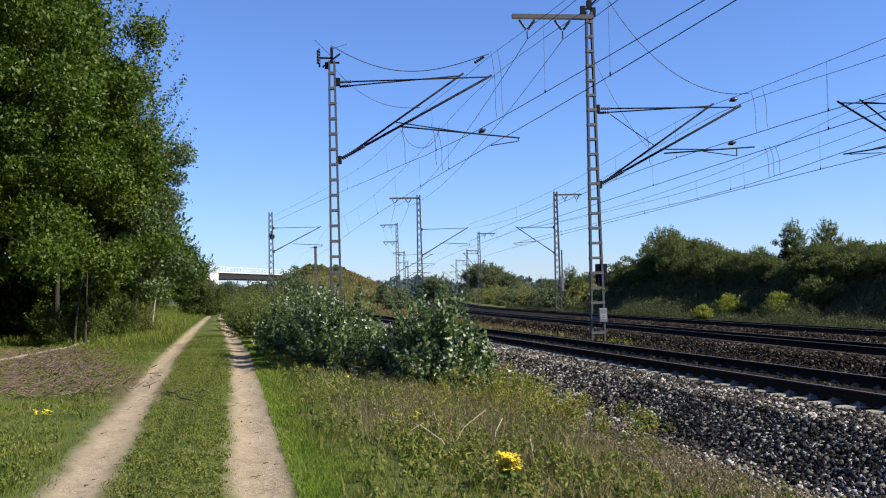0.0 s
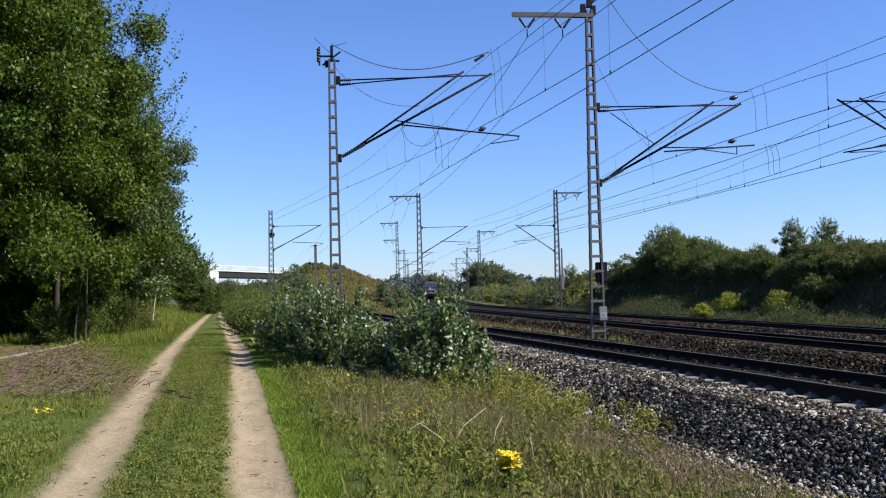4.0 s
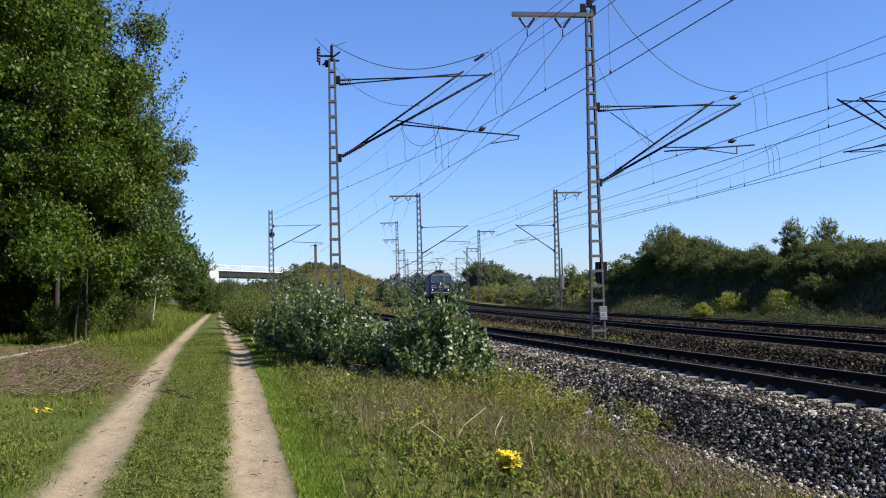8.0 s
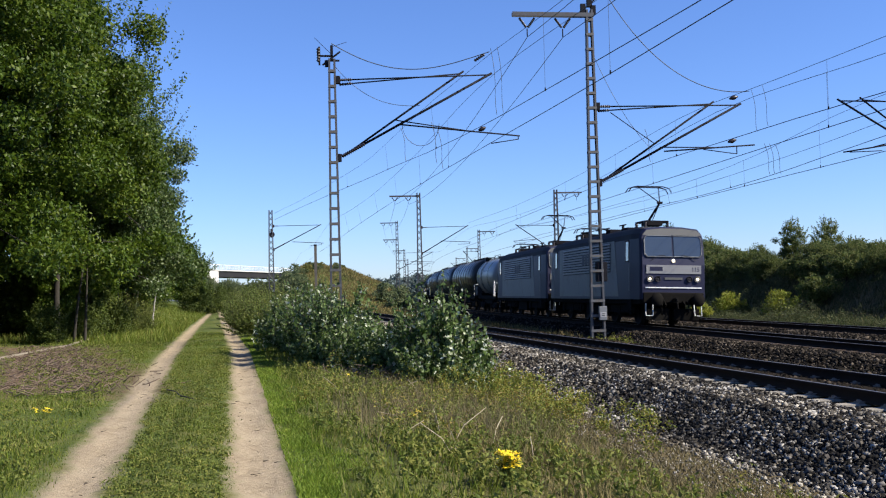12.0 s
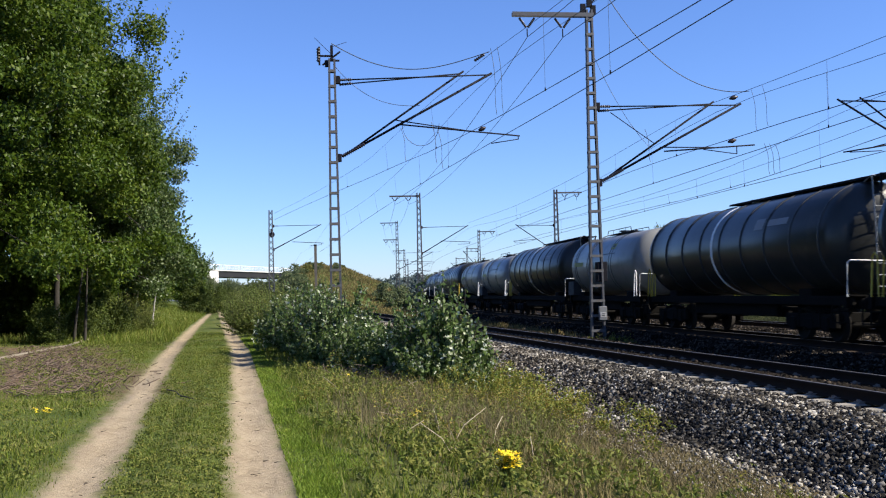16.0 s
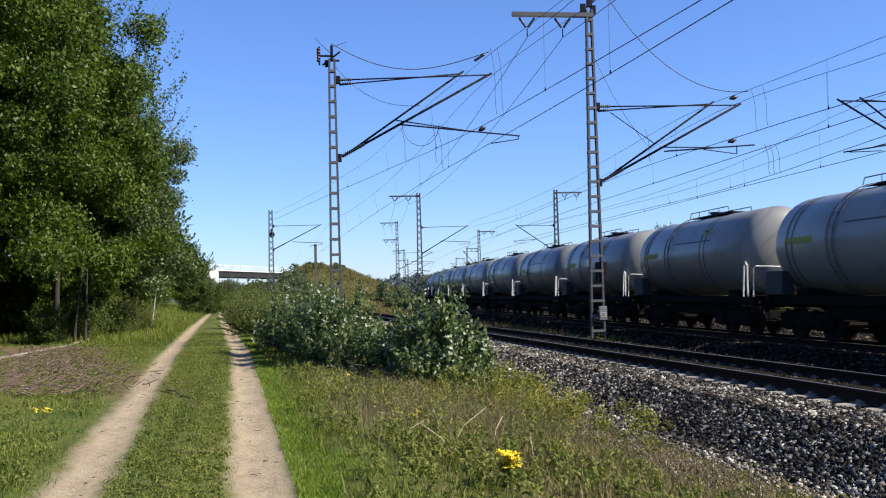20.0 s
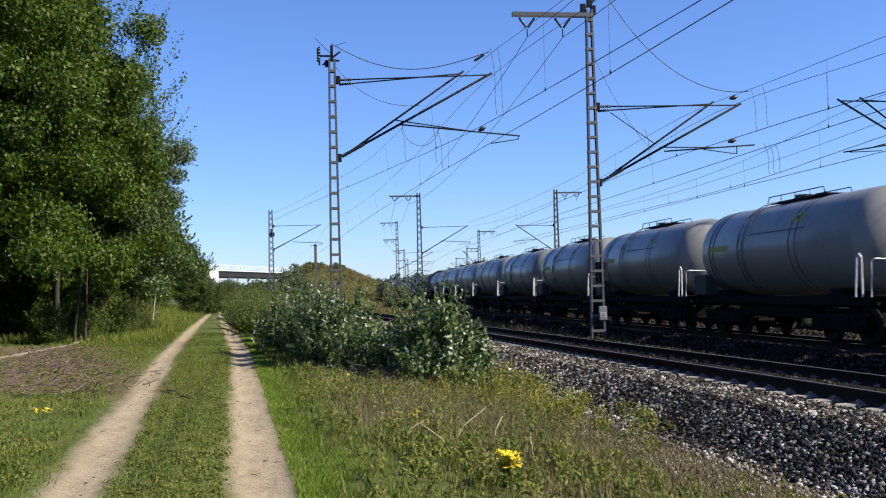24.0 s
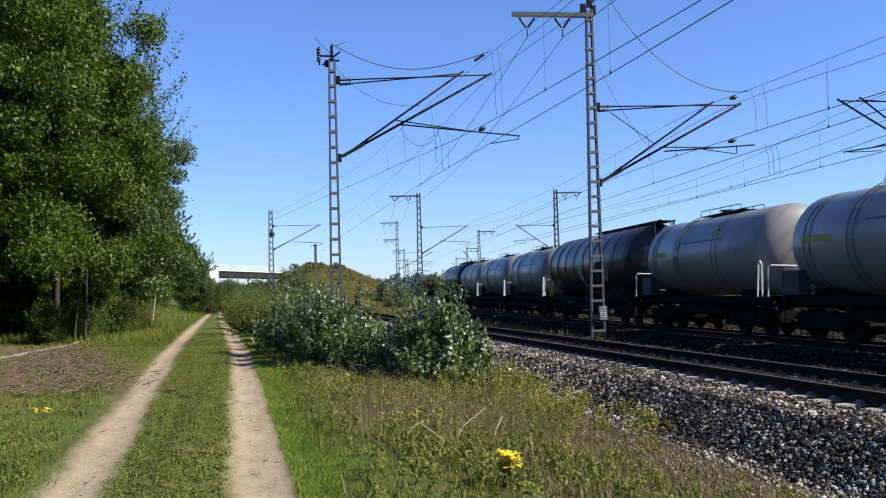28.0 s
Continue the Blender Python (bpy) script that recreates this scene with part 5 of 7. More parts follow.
for k in range(46):
    y = rng.uniform(120, 215)
    x = float(x_main(y)) + D2 - rng.uniform(4.6, 8.5)
    turn, sc = rng.uniform(0, 360), rng.uniform(0.5, 1.0)
    if ground_z(x, y) < 1.2 and abs(x - D1 + 0.0592 * y) > 4.5:
        FAR_SCRUB.append((x, y, 1.9 * sc, 2.6 * sc, 1))
for k in range(30):
    x, y = rng.uniform(-8.5, -1.2), rng.uniform(128, 150)
    sc = rng.uniform(0.6, 1.0)
    FAR_SCRUB.append((x, y, 2.0 * sc, 4.7 * sc, 1))
for k in range(26):
    x, y = rng.uniform(-1, 6), rng.uniform(160, 176)
    sc = rng.uniform(0.15, 0.36)
    FAR_SCRUB.append((x, y, 2.2 * sc, 2.4 * sc, int(rng.integers(2))))
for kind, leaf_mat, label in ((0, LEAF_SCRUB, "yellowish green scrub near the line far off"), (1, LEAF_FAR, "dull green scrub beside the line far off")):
    cs, rs = [], []
    for x, y, r, h, k in FAR_SCRUB:
        if k == kind:
            m = 30
            a, d, u = rng.uniform(0, 6.283, m), rng.uniform(0, 1, m) ** 0.6, rng.uniform(0.05, 1, m)
            cs.append(np.stack([x + r * d * np.cos(a), y + r * d * np.sin(a), float(ground_z(x, y)) + h * u * np.sqrt(1.02 - d * d * 0.9)], 1))
            rs.append(np.full(m, 0.26 * r) * rng.uniform(0.6, 1.3, m))
    cs, rs = np.concatenate(cs), np.concatenate(rs)
    at, out = clumped(rng, cs, rs, np.full(len(cs), 42))
    at[:, 2] = np.maximum(at[:, 2], ground_z(at[:, 0], at[:, 1]) + 0.05)
    tagged(leaves("far_scrub", at, 0.27, leaf_mat, None, 47 + kind, out, 0.55, "stuff"), label, "scrub")
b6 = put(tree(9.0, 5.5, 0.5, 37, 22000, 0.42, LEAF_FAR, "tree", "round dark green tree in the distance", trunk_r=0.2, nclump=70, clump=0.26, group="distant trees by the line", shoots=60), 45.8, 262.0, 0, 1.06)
for x, y, turn, sc in ((52.5, 258, 80, 0.72), (60, 250, 160, 0.55), (49.5, 270, 200, 1.0), (68, 240, 300, 0.65), (38, 300, 20, 0.8), (77, 240, 50, 0.6), (86, 232, 130, 0.6), (96, 236, 130, 0.62)):
    again(b6, x, y, turn, sc)
for x, y, turn, sc in ((-30, 150, 10, 0.8), (-24, 130, 100, 0.7), (-40, 170, 30, 1.0), (-20, 105, 70, 0.75), (-19, 190, 150, 0.55), (-12, 215, 250, 0.5), (-4, 235, 60, 0.55), (-26, 215, 250, 0.6), (-17.5, 240, 40, 0.62), (-12.5, 244, 190, 0.58), (-8.0, 240, 290, 0.55), (-22.0, 116, 300, 0.5), (-18.5, 108, 30, 0.45)):
    again(b6, x, y, turn, sc, "round green tree beyond the wood")

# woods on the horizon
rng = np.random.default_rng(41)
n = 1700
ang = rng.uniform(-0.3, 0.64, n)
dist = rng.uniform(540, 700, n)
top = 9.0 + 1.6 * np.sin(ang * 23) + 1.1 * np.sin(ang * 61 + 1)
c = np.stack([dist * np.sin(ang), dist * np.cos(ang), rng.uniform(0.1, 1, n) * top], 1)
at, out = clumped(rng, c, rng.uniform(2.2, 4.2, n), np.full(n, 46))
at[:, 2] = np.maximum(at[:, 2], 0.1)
woods = leaves("distant_woods", at, 2.1, LEAF_HAZED, None, 42, out, kind="stuff")
tagged(woods, "dark green woods on the horizon with haze in the leaf colour", "woods")


# ---- grass and weeds ----
def blades(name, x, y, tall, wide, mat, seed, label, lean=0.45, kind="stuff", simple=False):
    rng = np.random.default_rng(seed)
    n = len(x)
    z = ground_z(x, y) - 0.01
    a = rng.uniform(0, 6.283, n)
    b = rng.uniform(0, 6.283, n)
    L = rng.uniform(0.1, lean, n) * tall
    base = np.stack([x, y, z], 1)
    side = np.stack([np.cos(a), np.sin(a), 0 * a], 1) * (wide / 2)[:, None]
    mid = base + np.stack([np.cos(b) * L * 0.35, np.sin(b) * L * 0.35, tall * 0.55], 1)
    tip = base + np.stack([np.cos(b) * L, np.sin(b) * L, tall], 1)
    if simple:
        v = np.stack([base - side, base + side, tip], 1).reshape(-1, 3)
        return tagged(arrays(name, v, np.arange(3 * n).reshape(-1, 3), mat), label, "grass", kind=kind)
    v = np.stack([base - side, base + side, mid + side * 0.7, mid - side * 0.7, tip], 1).reshape(-1, 3)
    k = 5 * np.arange(n)[:, None]
    f = np.concatenate([k + np.array([[0, 1, 2]]), k + np.array([[0, 2, 3]]), k + np.array([[3, 2, 4]])])
    return tagged(arrays(name, v, f, mat), label, "grass", kind=kind)


def clear_of_ruts(x, y, w=0.23):
    return (np.abs(x - rut_left(y)) > w) & (np.abs(x - rut_right(y)) > w)


def gather(rng, n, x0, x1, y0, y1, power=1.7, patch=0.0):
    y = y0 + (y1 - y0) * rng.uniform(0, 1, n) ** power
    x = rng.uniform(0, 1, n)
    x = x0(y) + (x1(y) - x0(y)) * x
    if patch:
        keep = wave(x * 1.7 + 3, y * 1.7) + rng.normal(scale=0.25, size=n) > patch - 0.45
        x, y = x[keep], y[keep]
    return x, y


rng = np.random.default_rng(51)
x, y = gather(rng, 16000, lambda y: 0 * y - 6.0, lambda y: 0 * y + 5.0, -6, 5.5, 1.0)
ok = clear_of_ruts(x, y, 0.3)
blades("trodden_grass", x[ok], y[ok], rng.uniform(0.03, 0.09, ok.sum()), rng.uniform(0.008, 0.014, ok.sum()), BLADE, 50, "short trodden grass round the viewpoint", 0.9, simple=True)
x, y = gather(rng, 135000, lambda y: rut_left(y) - 2.6, lambda y: rut_right(y) + 1.1, 5.5, 48, 1.6)
ok = clear_of_ruts(x, y, 0.27 + 0.07 * wave(x * 4, y * 2.5) + 0.035 * rng.normal(size=len(x)))
x, y = x[ok], y[ok]
tall = rng.uniform(0.012, 0.05, len(x)) * (1 + 0.8 * (wave(x * 1.4, y * 1.4) > 0.1)) * (0.45 + 0.55 * smooth(0.26, 0.5, np.minimum(np.abs(x - rut_left(y)), np.abs(x - rut_right(y)))))
blades("short_grass", x, y, tall, rng.uniform(0.005, 0.010, len(x)) * (1 + y * 0.02), BLADE, 52, "short trodden green grass on the track's middle strip", 0.9)
x, y = gather(rng, 52000, lambda y: rut_left(y) - 6.5, lambda y: rut_left(y) - 0.5, 9, 70, 1.5, 0.2)
lit = (np.abs(x + 0.262 * y - 0.9) < 1.75 + 0.4 * wave(x * 2, y * 2)) & (np.abs(y - 27) < 9.5) & (rng.uniform(size=len(x)) < 0.975)
x, y = x[~lit], y[~lit]
blades("meadow_grass", x, y, rng.uniform(0.03, 0.11, len(x)), rng.uniform(0.008, 0.016, len(x)) * (1 + y * 0.02), BLADE, 53, "green meadow grass between the wood and the wheel tracks", 0.8)
x, y = gather(rng, 26000, lambda y: rut_left(y) - 6.5, lambda y: rut_left(y) - 0.35, 38, 115, 1.2)
blades("tussock_grass", x, y, rng.uniform(0.06, 0.3, len(x)) * (0.6 + 0.7 * (wave(x * 1.5, y * 0.8) > 0)), rng.uniform(0.02, 0.045, len(x)), BLADE, 49, "longer green grass on the rise towards the wood", 0.9, simple=True)
x, y = gather(rng, 60000, lambda y: rut_right(y) + 0.75, lambda y: D1 - 0.0592 * y - 3.7, 5.5, 36, 1.6, 0.05)
e = np.clip((x - rut_right(y) - 0.7) / 2.5, 0.15, 1)
gap = D1 - 0.0592 * y - 3.6 - x
keep = (rng.uniform(size=len(x)) < smooth(0.3, 2.6, gap) + 0.12)
x, y, e, gap = x[keep], y[keep], e[keep], gap[keep]
foot = smooth(0.1, 2.4, gap)
tall = rng.uniform(0.04, 0.24, len(x)) * e * (0.7 + 0.5 * (wave(x * 0.8, y * 0.8) > 0)) * (0.3 + 0.7 * foot) * np.where(rng.uniform(size=len(x)) < 0.06, 1.6, 1.0)
blades("dry_grass", x, y, tall, rng.uniform(0.005, 0.011, len(x)) * (1 + y * 0.025), BLADE_DRY, 54, "tall dry yellowing grass beside the ballast", 0.9)
x, y = gather(rng, 52000, lambda y: rut_right(y) + 0.27, lambda y: rut_right(y) + 0.8 + 0.2 * np.sin(y * 2.1), 5.5, 40, 1.6)
blades("edge_grass", x, y, rng.uniform(0.012, 0.045, len(x)) * (1 + 0.6 * (wave(x * 3, y * 2) > 0.1)), rng.uniform(0.006, 0.012, len(x)) * (1 + y * 0.02), BLADE_LUSH, 60, "bright green grass along the wheel track's edge", 0.8)
x, y = gather(rng, 20000, lambda y: rut_right(y) + 0.6, lambda y: rut_right(y) + 1.9, 5.5, 60, 1.5, 0.3)
blades("verge_grass", x, y, rng.uniform(0.05, 0.17, len(x)), rng.uniform(0.007, 0.013, len(x)) * (1 + y * 0.02), BLADE, 55, "lush green grass on the verge", 0.8)
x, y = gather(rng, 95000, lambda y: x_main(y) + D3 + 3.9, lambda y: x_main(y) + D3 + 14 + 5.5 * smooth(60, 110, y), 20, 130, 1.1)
blades("bank_grass", x, y, rng.uniform(0.15, 0.45, len(x)), rng.uniform(0.02, 0.05, len(x)), BLADE_BANK, 56, "rough grass on the bank, darkened for shade", 0.9, simple=True)
x, y = gather(rng, 3600, lambda y: D1 - 0.0592 * y + 2.7, lambda y: x_main(y) + D2 - 2.9, 20, 75, 1.2, 0.35)
blades("weeds", x, y, rng.uniform(0.06, 0.25, len(x)), rng.uniform(0.01, 0.02, len(x)), BLADE_BANK, 57, "dry weeds between the tracks", 0.7)
x, y = gather(rng, 60000, lambda y: 0 * y - 10, lambda y: 0 * y + 24, 120, 200, 1.0)
keep = ground_z(x, y) > 0.7
x, y = x[keep], y[keep]
blades("mound_grass", x, y, rng.uniform(0.15, 0.5, len(x)), rng.uniform(0.05, 0.12, len(x)), BLADE_MOUND, 58, "sunlit grass on the mound", 0.9, simple=True)
x, y = gather(rng, 42000, lambda y: D1 - 0.0592 * y - 6.3, lambda y: D1 - 0.0592 * y - 3.65, 6, 34, 1.5)
keep = (x > rut_right(y) + 0.9) & (x > -9)
x, y = x[keep], y[keep]
blades("dead_grass", x, y, rng.uniform(0.02, 0.12, len(x)), rng.uniform(0.006, 0.012, len(x)) * (1 + y * 0.02), THATCH, 59, "low brown dead grass beside the ballast", 1.3, simple=True)
# feathery brown grass in patches before the bushes
cx, cy = rng.uniform(0.1, 3.3, 26), rng.uniform(10.5, 18.5, 26)
keep = cx > rut_right(cy) + 1.0
cx, cy = cx[keep], cy[keep]
k = rng.integers(0, len(cx), 5200)
x, y = cx[k] + 0.5 * rng.normal(size=len(k)), cy[k] + 0.8 * rng.normal(size=len(k))
keep = (x > rut_right(y) + 0.8 + 0.5 * rng.uniform(size=len(x))) & (x < D1 - 0.0592 * y - 4.1)
x, y = x[keep], y[keep]
blades("feather_grass", x, y, rng.uniform(0.14, 0.42, len(x)), rng.uniform(0.004, 0.009, len(x)), BLADE_SEED, 67, "feathery brown seeding grass before the bushes", 0.8)
# tall weeds where the bushes end
x = np.concatenate([3.5 + 0.3 * rng.normal(size=46), 3.1 + 0.35 * rng.normal(size=26)])
y = np.concatenate([19.2 + 0.8 * rng.normal(size=46), 17.2 + 0.8 * rng.normal(size=26)])
c = np.stack([x, y, ground_z(x, y) + rng.uniform(0.05, 0.7, len(x)) ** 1.4], 1)
at, out = clumped(rng, c, rng.uniform(0.06, 0.17, len(x)), np.full(len(x), 50), 1.5)
tagged(leaves("tall_weeds", at, 0.06, LEAF_GOLD, None, 66, out, 0.4, "stuff"), "tall yellowish green weeds beside the ballast", "weeds")
# weeds round the mast between the tracks and on the edge of the near ballast
rows = [(9.63 + 0.5 * rng.normal(), 33 + 0.6 * rng.normal(), 0.1, 0.45) for k in range(34)]
rows += [(a + 0.16 * rng.normal(), b + 0.35 * rng.normal(), 0.05, h) for a, b, h, n in ((3.95, 17.6, 0.5, 16), (4.4, 16.6, 0.35, 12), (4.75, 14.4, 0.3, 9), (3.8, 15.4, 0.4, 14), (4.15, 14.0, 0.25, 9)) for k in range(n)]
c = np.array([(a, b, float(ground_z(a, b)) + rng.uniform(lo, hi)) for a, b, lo, hi in rows])
at, out = clumped(rng, c, rng.uniform(0.06, 0.15, len(c)), np.full(len(c), 52), 1.4)
tagged(leaves("tall_weeds", at, 0.055, LEAF_GOLD, None, 68, out, 0.4, "stuff"), "yellowish green weeds at the edge of the ballast", "weeds")
# rough grass farther on between the tracks
x, y = gather(rng, 60000, lambda y: rut_right(y) + 1.2, lambda y: x_main(y) + D2 - 3.8, 40, 190, 1.2)
keep = np.abs(x - D1 + 0.0592 * y) > 3.3
x, y = x[keep], y[keep]
blades("rough_grass", x, y, rng.uniform(0.12, 0.45, len(x)), rng.uniform(0.02, 0.05, len(x)) * (1 + y * 0.01), BLADE_MOUND, 65, "rough green grass between the diverging tracks", 0.9, simple=True)
# leafy weeds low in the verge and on the middle strip
x, y = gather(rng, 1500, lambda y: rut_left(y) + 0.33, lambda y: rut_right(y) - 0.32, 6, 32, 1.4)
c = np.stack([x, y, ground_z(x, y) + 0.02], 1)
at, out = clumped(rng, c, rng.uniform(0.04, 0.14, len(x)) * (0.7 + 0.6 * (wave(x * 2.3, y * 1.6) > 0.05)), np.full(len(x), 26), 0.5)
tagged(leaves("leafy_weeds", at, 0.03, LEAF_WEED, None, 64, out, 0.5, "stuff"), "low leafy weeds on the middle strip", "weeds")
x, y = gather(rng, 2000, lambda y: rut_right(y) + 0.75, lambda y: D1 - 0.0592 * y - 4.0, 5.6, 24, 1.4, 0.4)
gap = D1 - 0.0592 * y - 4.0 - x
keep = rng.uniform(size=len(x)) < 0.15 + smooth(0.2, 2.2, gap)
x, y = x[keep], y[keep]
c = np.stack([x, y, ground_z(x, y) + rng.uniform(0.04, 0.16, len(x))], 1)
at, out = clumped(rng, c, rng.uniform(0.05, 0.14, len(x)), np.full(len(x), 34), 1.1)
tagged(leaves("leafy_weeds", at, 0.058, LEAF_WEED, None, 61, out, 0.4, "stuff"), "low leafy green weeds in the grass", "weeds")
x, y = gather(rng, 30, lambda y: rut_right(y) + 1.2, lambda y: D1 - 0.0592 * y - 4.1, 9.0, 22, 1.0)
for cx, cy, cr, cn in ((3.3, 15.2, 0.5, 30), (3.7, 17.2, 0.35, 16), (1.5, 14.6, 0.35, 12), (0.0, 14.2, 0.3, 8), (1.4, 11.2, 0.25, 9), (2.2, 16.6, 0.3, 8), (3.0, 18.6, 0.4, 10)):
    x, y = np.append(x, cx + cr * rng.normal(size=cn)), np.append(y, cy + cr * rng.normal(size=cn))
c = np.stack([x, y, ground_z(x, y) + rng.uniform(0.12, 0.42, len(x))], 1)
at, out = clumped(rng, c, rng.uniform(0.08, 0.2, len(x)), np.full(len(x), 60), 1.3)
tagged(leaves("goldenrod", at, 0.045, LEAF_GOLD, None, 62, out, 0.35, "stuff"), "yellowish goldenrod plants among dry grass", "weeds")
x, y = gather(rng, 1100, lambda y: rut_left(y) - 5, lambda y: rut_left(y) - 0.5, 9, 40, 1.3, 0.2)
c = np.stack([x, y, ground_z(x, y) + 0.05], 1)
at, out = clumped(rng, c, rng.uniform(0.06, 0.15, len(x)), np.full(len(x), 30), 0.6)
tagged(leaves("leafy_weeds", at, 0.04, LEAF_WEED, None, 63, out, 0.5, "stuff"), "low leafy weeds in the meadow", "weeds")


STALK = surface("dead_stalk", (0.28, 0.23, 0.15), (0.45, 0.39, 0.28), 0.8, 0, 6, 40, 0)


def flower_clump(x, y, r, n, seed, label, tall=0.3):
    """Yellow flower heads on stalks."""
    rng = np.random.default_rng(seed)
    z = float(ground_z(x, y))
    t = empty("flower_clump", pose(x, y, z), label, "flowers", "yellow flowers in the grass")
    sb, hb = bmesh.new(), bmesh.new()
    for k in range(n):
        a, d = rng.uniform(0, 6.28), r * math.sqrt(rng.uniform(0, 1))
        q = Vector((d * math.cos(a), d * math.sin(a), tall * rng.uniform(0.65, 1.1)))
        tube(sb, (q.x * 0.3, q.y * 0.3, -0.02), q, 0.003, seg=4)
        for j in range(7):
            b = 6.283 * j / 7 + a
            w = Vector((math.cos(b), math.sin(b), rng.uniform(-0.2, 0.6)))
            s = w.cross(Vector((0, 0, 1))).normalized()
            f = [q, q + w * 0.022 + s * 0.011, q + w * 0.042, q + w * 0.022 - s * 0.011]
            hb.faces.new([hb.verts.new(v) for v in f])
    part("stalk_tuft", sb, LEAF_SHRUB, t)
    part("blossom_head", hb, YELLOW, t, "bright yellow blossoms")
    return t


flower_clump(1.67, 8.5, 0.1, 60, 71, "bright yellow flower clump in dry grass", 0.26)
flower_clump(-3.55, 14.3, 0.16, 10, 72, "small yellow flowers in green grass", 0.16)
flower_clump(0.75, 17.2, 0.15, 2, 73, "small yellow flowers beside the bushes", 0.35)
flower_clump(1.9, 18.6, 0.22, 2, 75, "small yellow flowers before the bushes", 0.4)
flower_clump(1.2, 11.6, 0.1, 2, 76, "small yellow flowers in the verge", 0.3)

# pale dead stalks leaning in the verge
rng = np.random.default_rng(85)
for k in range(16):
    y = rng.uniform(9.5, 17)
    x = float(rut_right(y)) + rng.uniform(0.9, 3.0)
    a, n, h = rng.uniform(0, 6.28), rng.uniform(0.2, 0.5), rng.uniform(0.12, 0.4)
    bm = bmesh.new()
    line_tube(bm, [(0, 0, -0.02), (n * 0.4 * math.cos(a), n * 0.4 * math.sin(a), h * 0.6), (n * math.cos(a), n * math.sin(a), h)], 0.004, 4)
    ob = part("dry_stalk", bm, STALK)
    ob.matrix_world = pose(x, y, float(ground_z(x, y)))
    tagged(ob, "thin pale dead stalk leaning in the grass", "stalk", "dead stalks in the verge")
# twigs
rng = np.random.default_rng(81)
bm = bmesh.new()
for k in range(1100):
    y = rng.uniform(18, 36)
    x = 0.7 - 0.262 * y + rng.normal() * 0.8
    z = float(ground_z(x, y)) + rng.uniform(0.01, 0.07)
    a, n = rng.uniform(0, 6.28), rng.uniform(0.06, 0.32)
    tube(bm, (x, y, z), (x + n * math.cos(a), y + n * math.sin(a), z + rng.uniform(-0.02, 0.12)), 0.012, 0.006, 4, False)
tagged(part("brushwood", bm, surface("dead_twig", (0.045, 0.03, 0.02), (0.17, 0.12, 0.085), 0.9, 0, 3, 20, 0.3)), "brown litter of dead twigs beside the track", "brushwood", kind="stuff")
bm = bmesh.new()
for k in range(110):
    y = 6 + 30 * rng.uniform() ** 1.4
    x = float((rut_left, rut_right)[k % 2](y)) + rng.normal() * 0.13
    z = float(ground_z(x, y)) + 0.006
    a, n = rng.normal() * 0.9, rng.uniform(0.02, 0.1) * (2.2 if k % 9 == 0 else 1)
    tube(bm, (x, y, z), (x + n * math.cos(a), y + n * math.sin(a), z + 0.006), 0.0045, 0.002, 4, False)
tagged(part("twig_litter", bm, surface("trodden_twig", (0.045, 0.034, 0.024), (0.12, 0.095, 0.07), 0.9, 0, 3, 20, 0.2)), "small dark twigs lying in the wheel tracks", "twigs", kind="stuff")
bm = bmesh.new()
zz = float(ground_z(-2.1, 17.2))
line_tube(bm, [(-2.42, 18.0, zz + 0.03), (-2.2, 17.4, zz + 0.05), (-2.05, 16.8, zz + 0.03), (-1.78, 16.15, zz + 0.04)], 0.011, 6)
tagged(part("fallen_branch", bm, BARK), "dark fallen branch lying across the grass", "branch")
bm = bmesh.new()
line_tube(bm, [(x, y, float(ground_z(x, y)) + 0.04) for x, y in ((-8.5, 28.0), (-8.35, 32.5), (-8.3, 36.9), (-8.45, 42.0), (-8.6, 47.5))], 0.045, 7)
tagged(part("log", bm, surface("log_bark", (0.10, 0.085, 0.062), (0.22, 0.185, 0.135), 0.9, 0, 3, 20, 0.3)), "thin pale fallen log along the wood's edge", "log")


# ---- road bridge ----
def road_bridge():
    t = empty("road_bridge", pose(-28.14, 271.5, 0, 0, 0, 70.6), "white-railed road bridge on a pale abutment", "bridge")
    pale = surface("pale_bridge_concrete", (0.4, 0.39, 0.37), (0.52, 0.51, 0.49), 0.8, 0, 0.3, 5, 0.2)
    rail_white = surface("white_parapet_paint", (0.46, 0.47, 0.49), (0.58, 0.58, 0.59), 0.5, 0, 0.4, 8, 0)
    dark = surface("dark_girder_steel", (0.012, 0.012, 0.014), (0.03, 0.03, 0.032), 0.8, 0.0, 0.3, 5, 0, spec=0.1)
    bm = bmesh.new()
    box(bm, (46, 0, 7.85), (86, 8.6, 1.5))
    box(bm, (46, -4.32, 7.14), (86, 0.3, 0.16))
    part("girder", bm, dark, t, "dark bridge girder")
    bm = bmesh.new()
    box(bm, (38, 0, 8.76), (102, 9.4, 0.3), None, 0.04)
    part("deck_edge", bm, pale, t)
    bm = bmesh.new()
    for z, h in ((10.2, 0.14), (9.86, 0.06), (9.56, 0.06), (9.26, 0.06)):
        box(bm, (38, -4.65, z), (102, 0.1, h))
    part("parapet", bm, rail_white, t, "white bridge parapet")
    for k in range(52):
        bm = bmesh.new()
        box(bm, (-13 + 2 * k, -4.65, 9.55), (0.12, 0.12, 1.3))
        part("parapet_post", bm, rail_white, t)
    bm = bmesh.new()
    box(bm, (-5.0, 0, 4.2), (15, 9.2, 8.6), None, 0.05)
    part("abutment", bm, pale, t, "pale concrete abutment")
    return t


road_bridge()


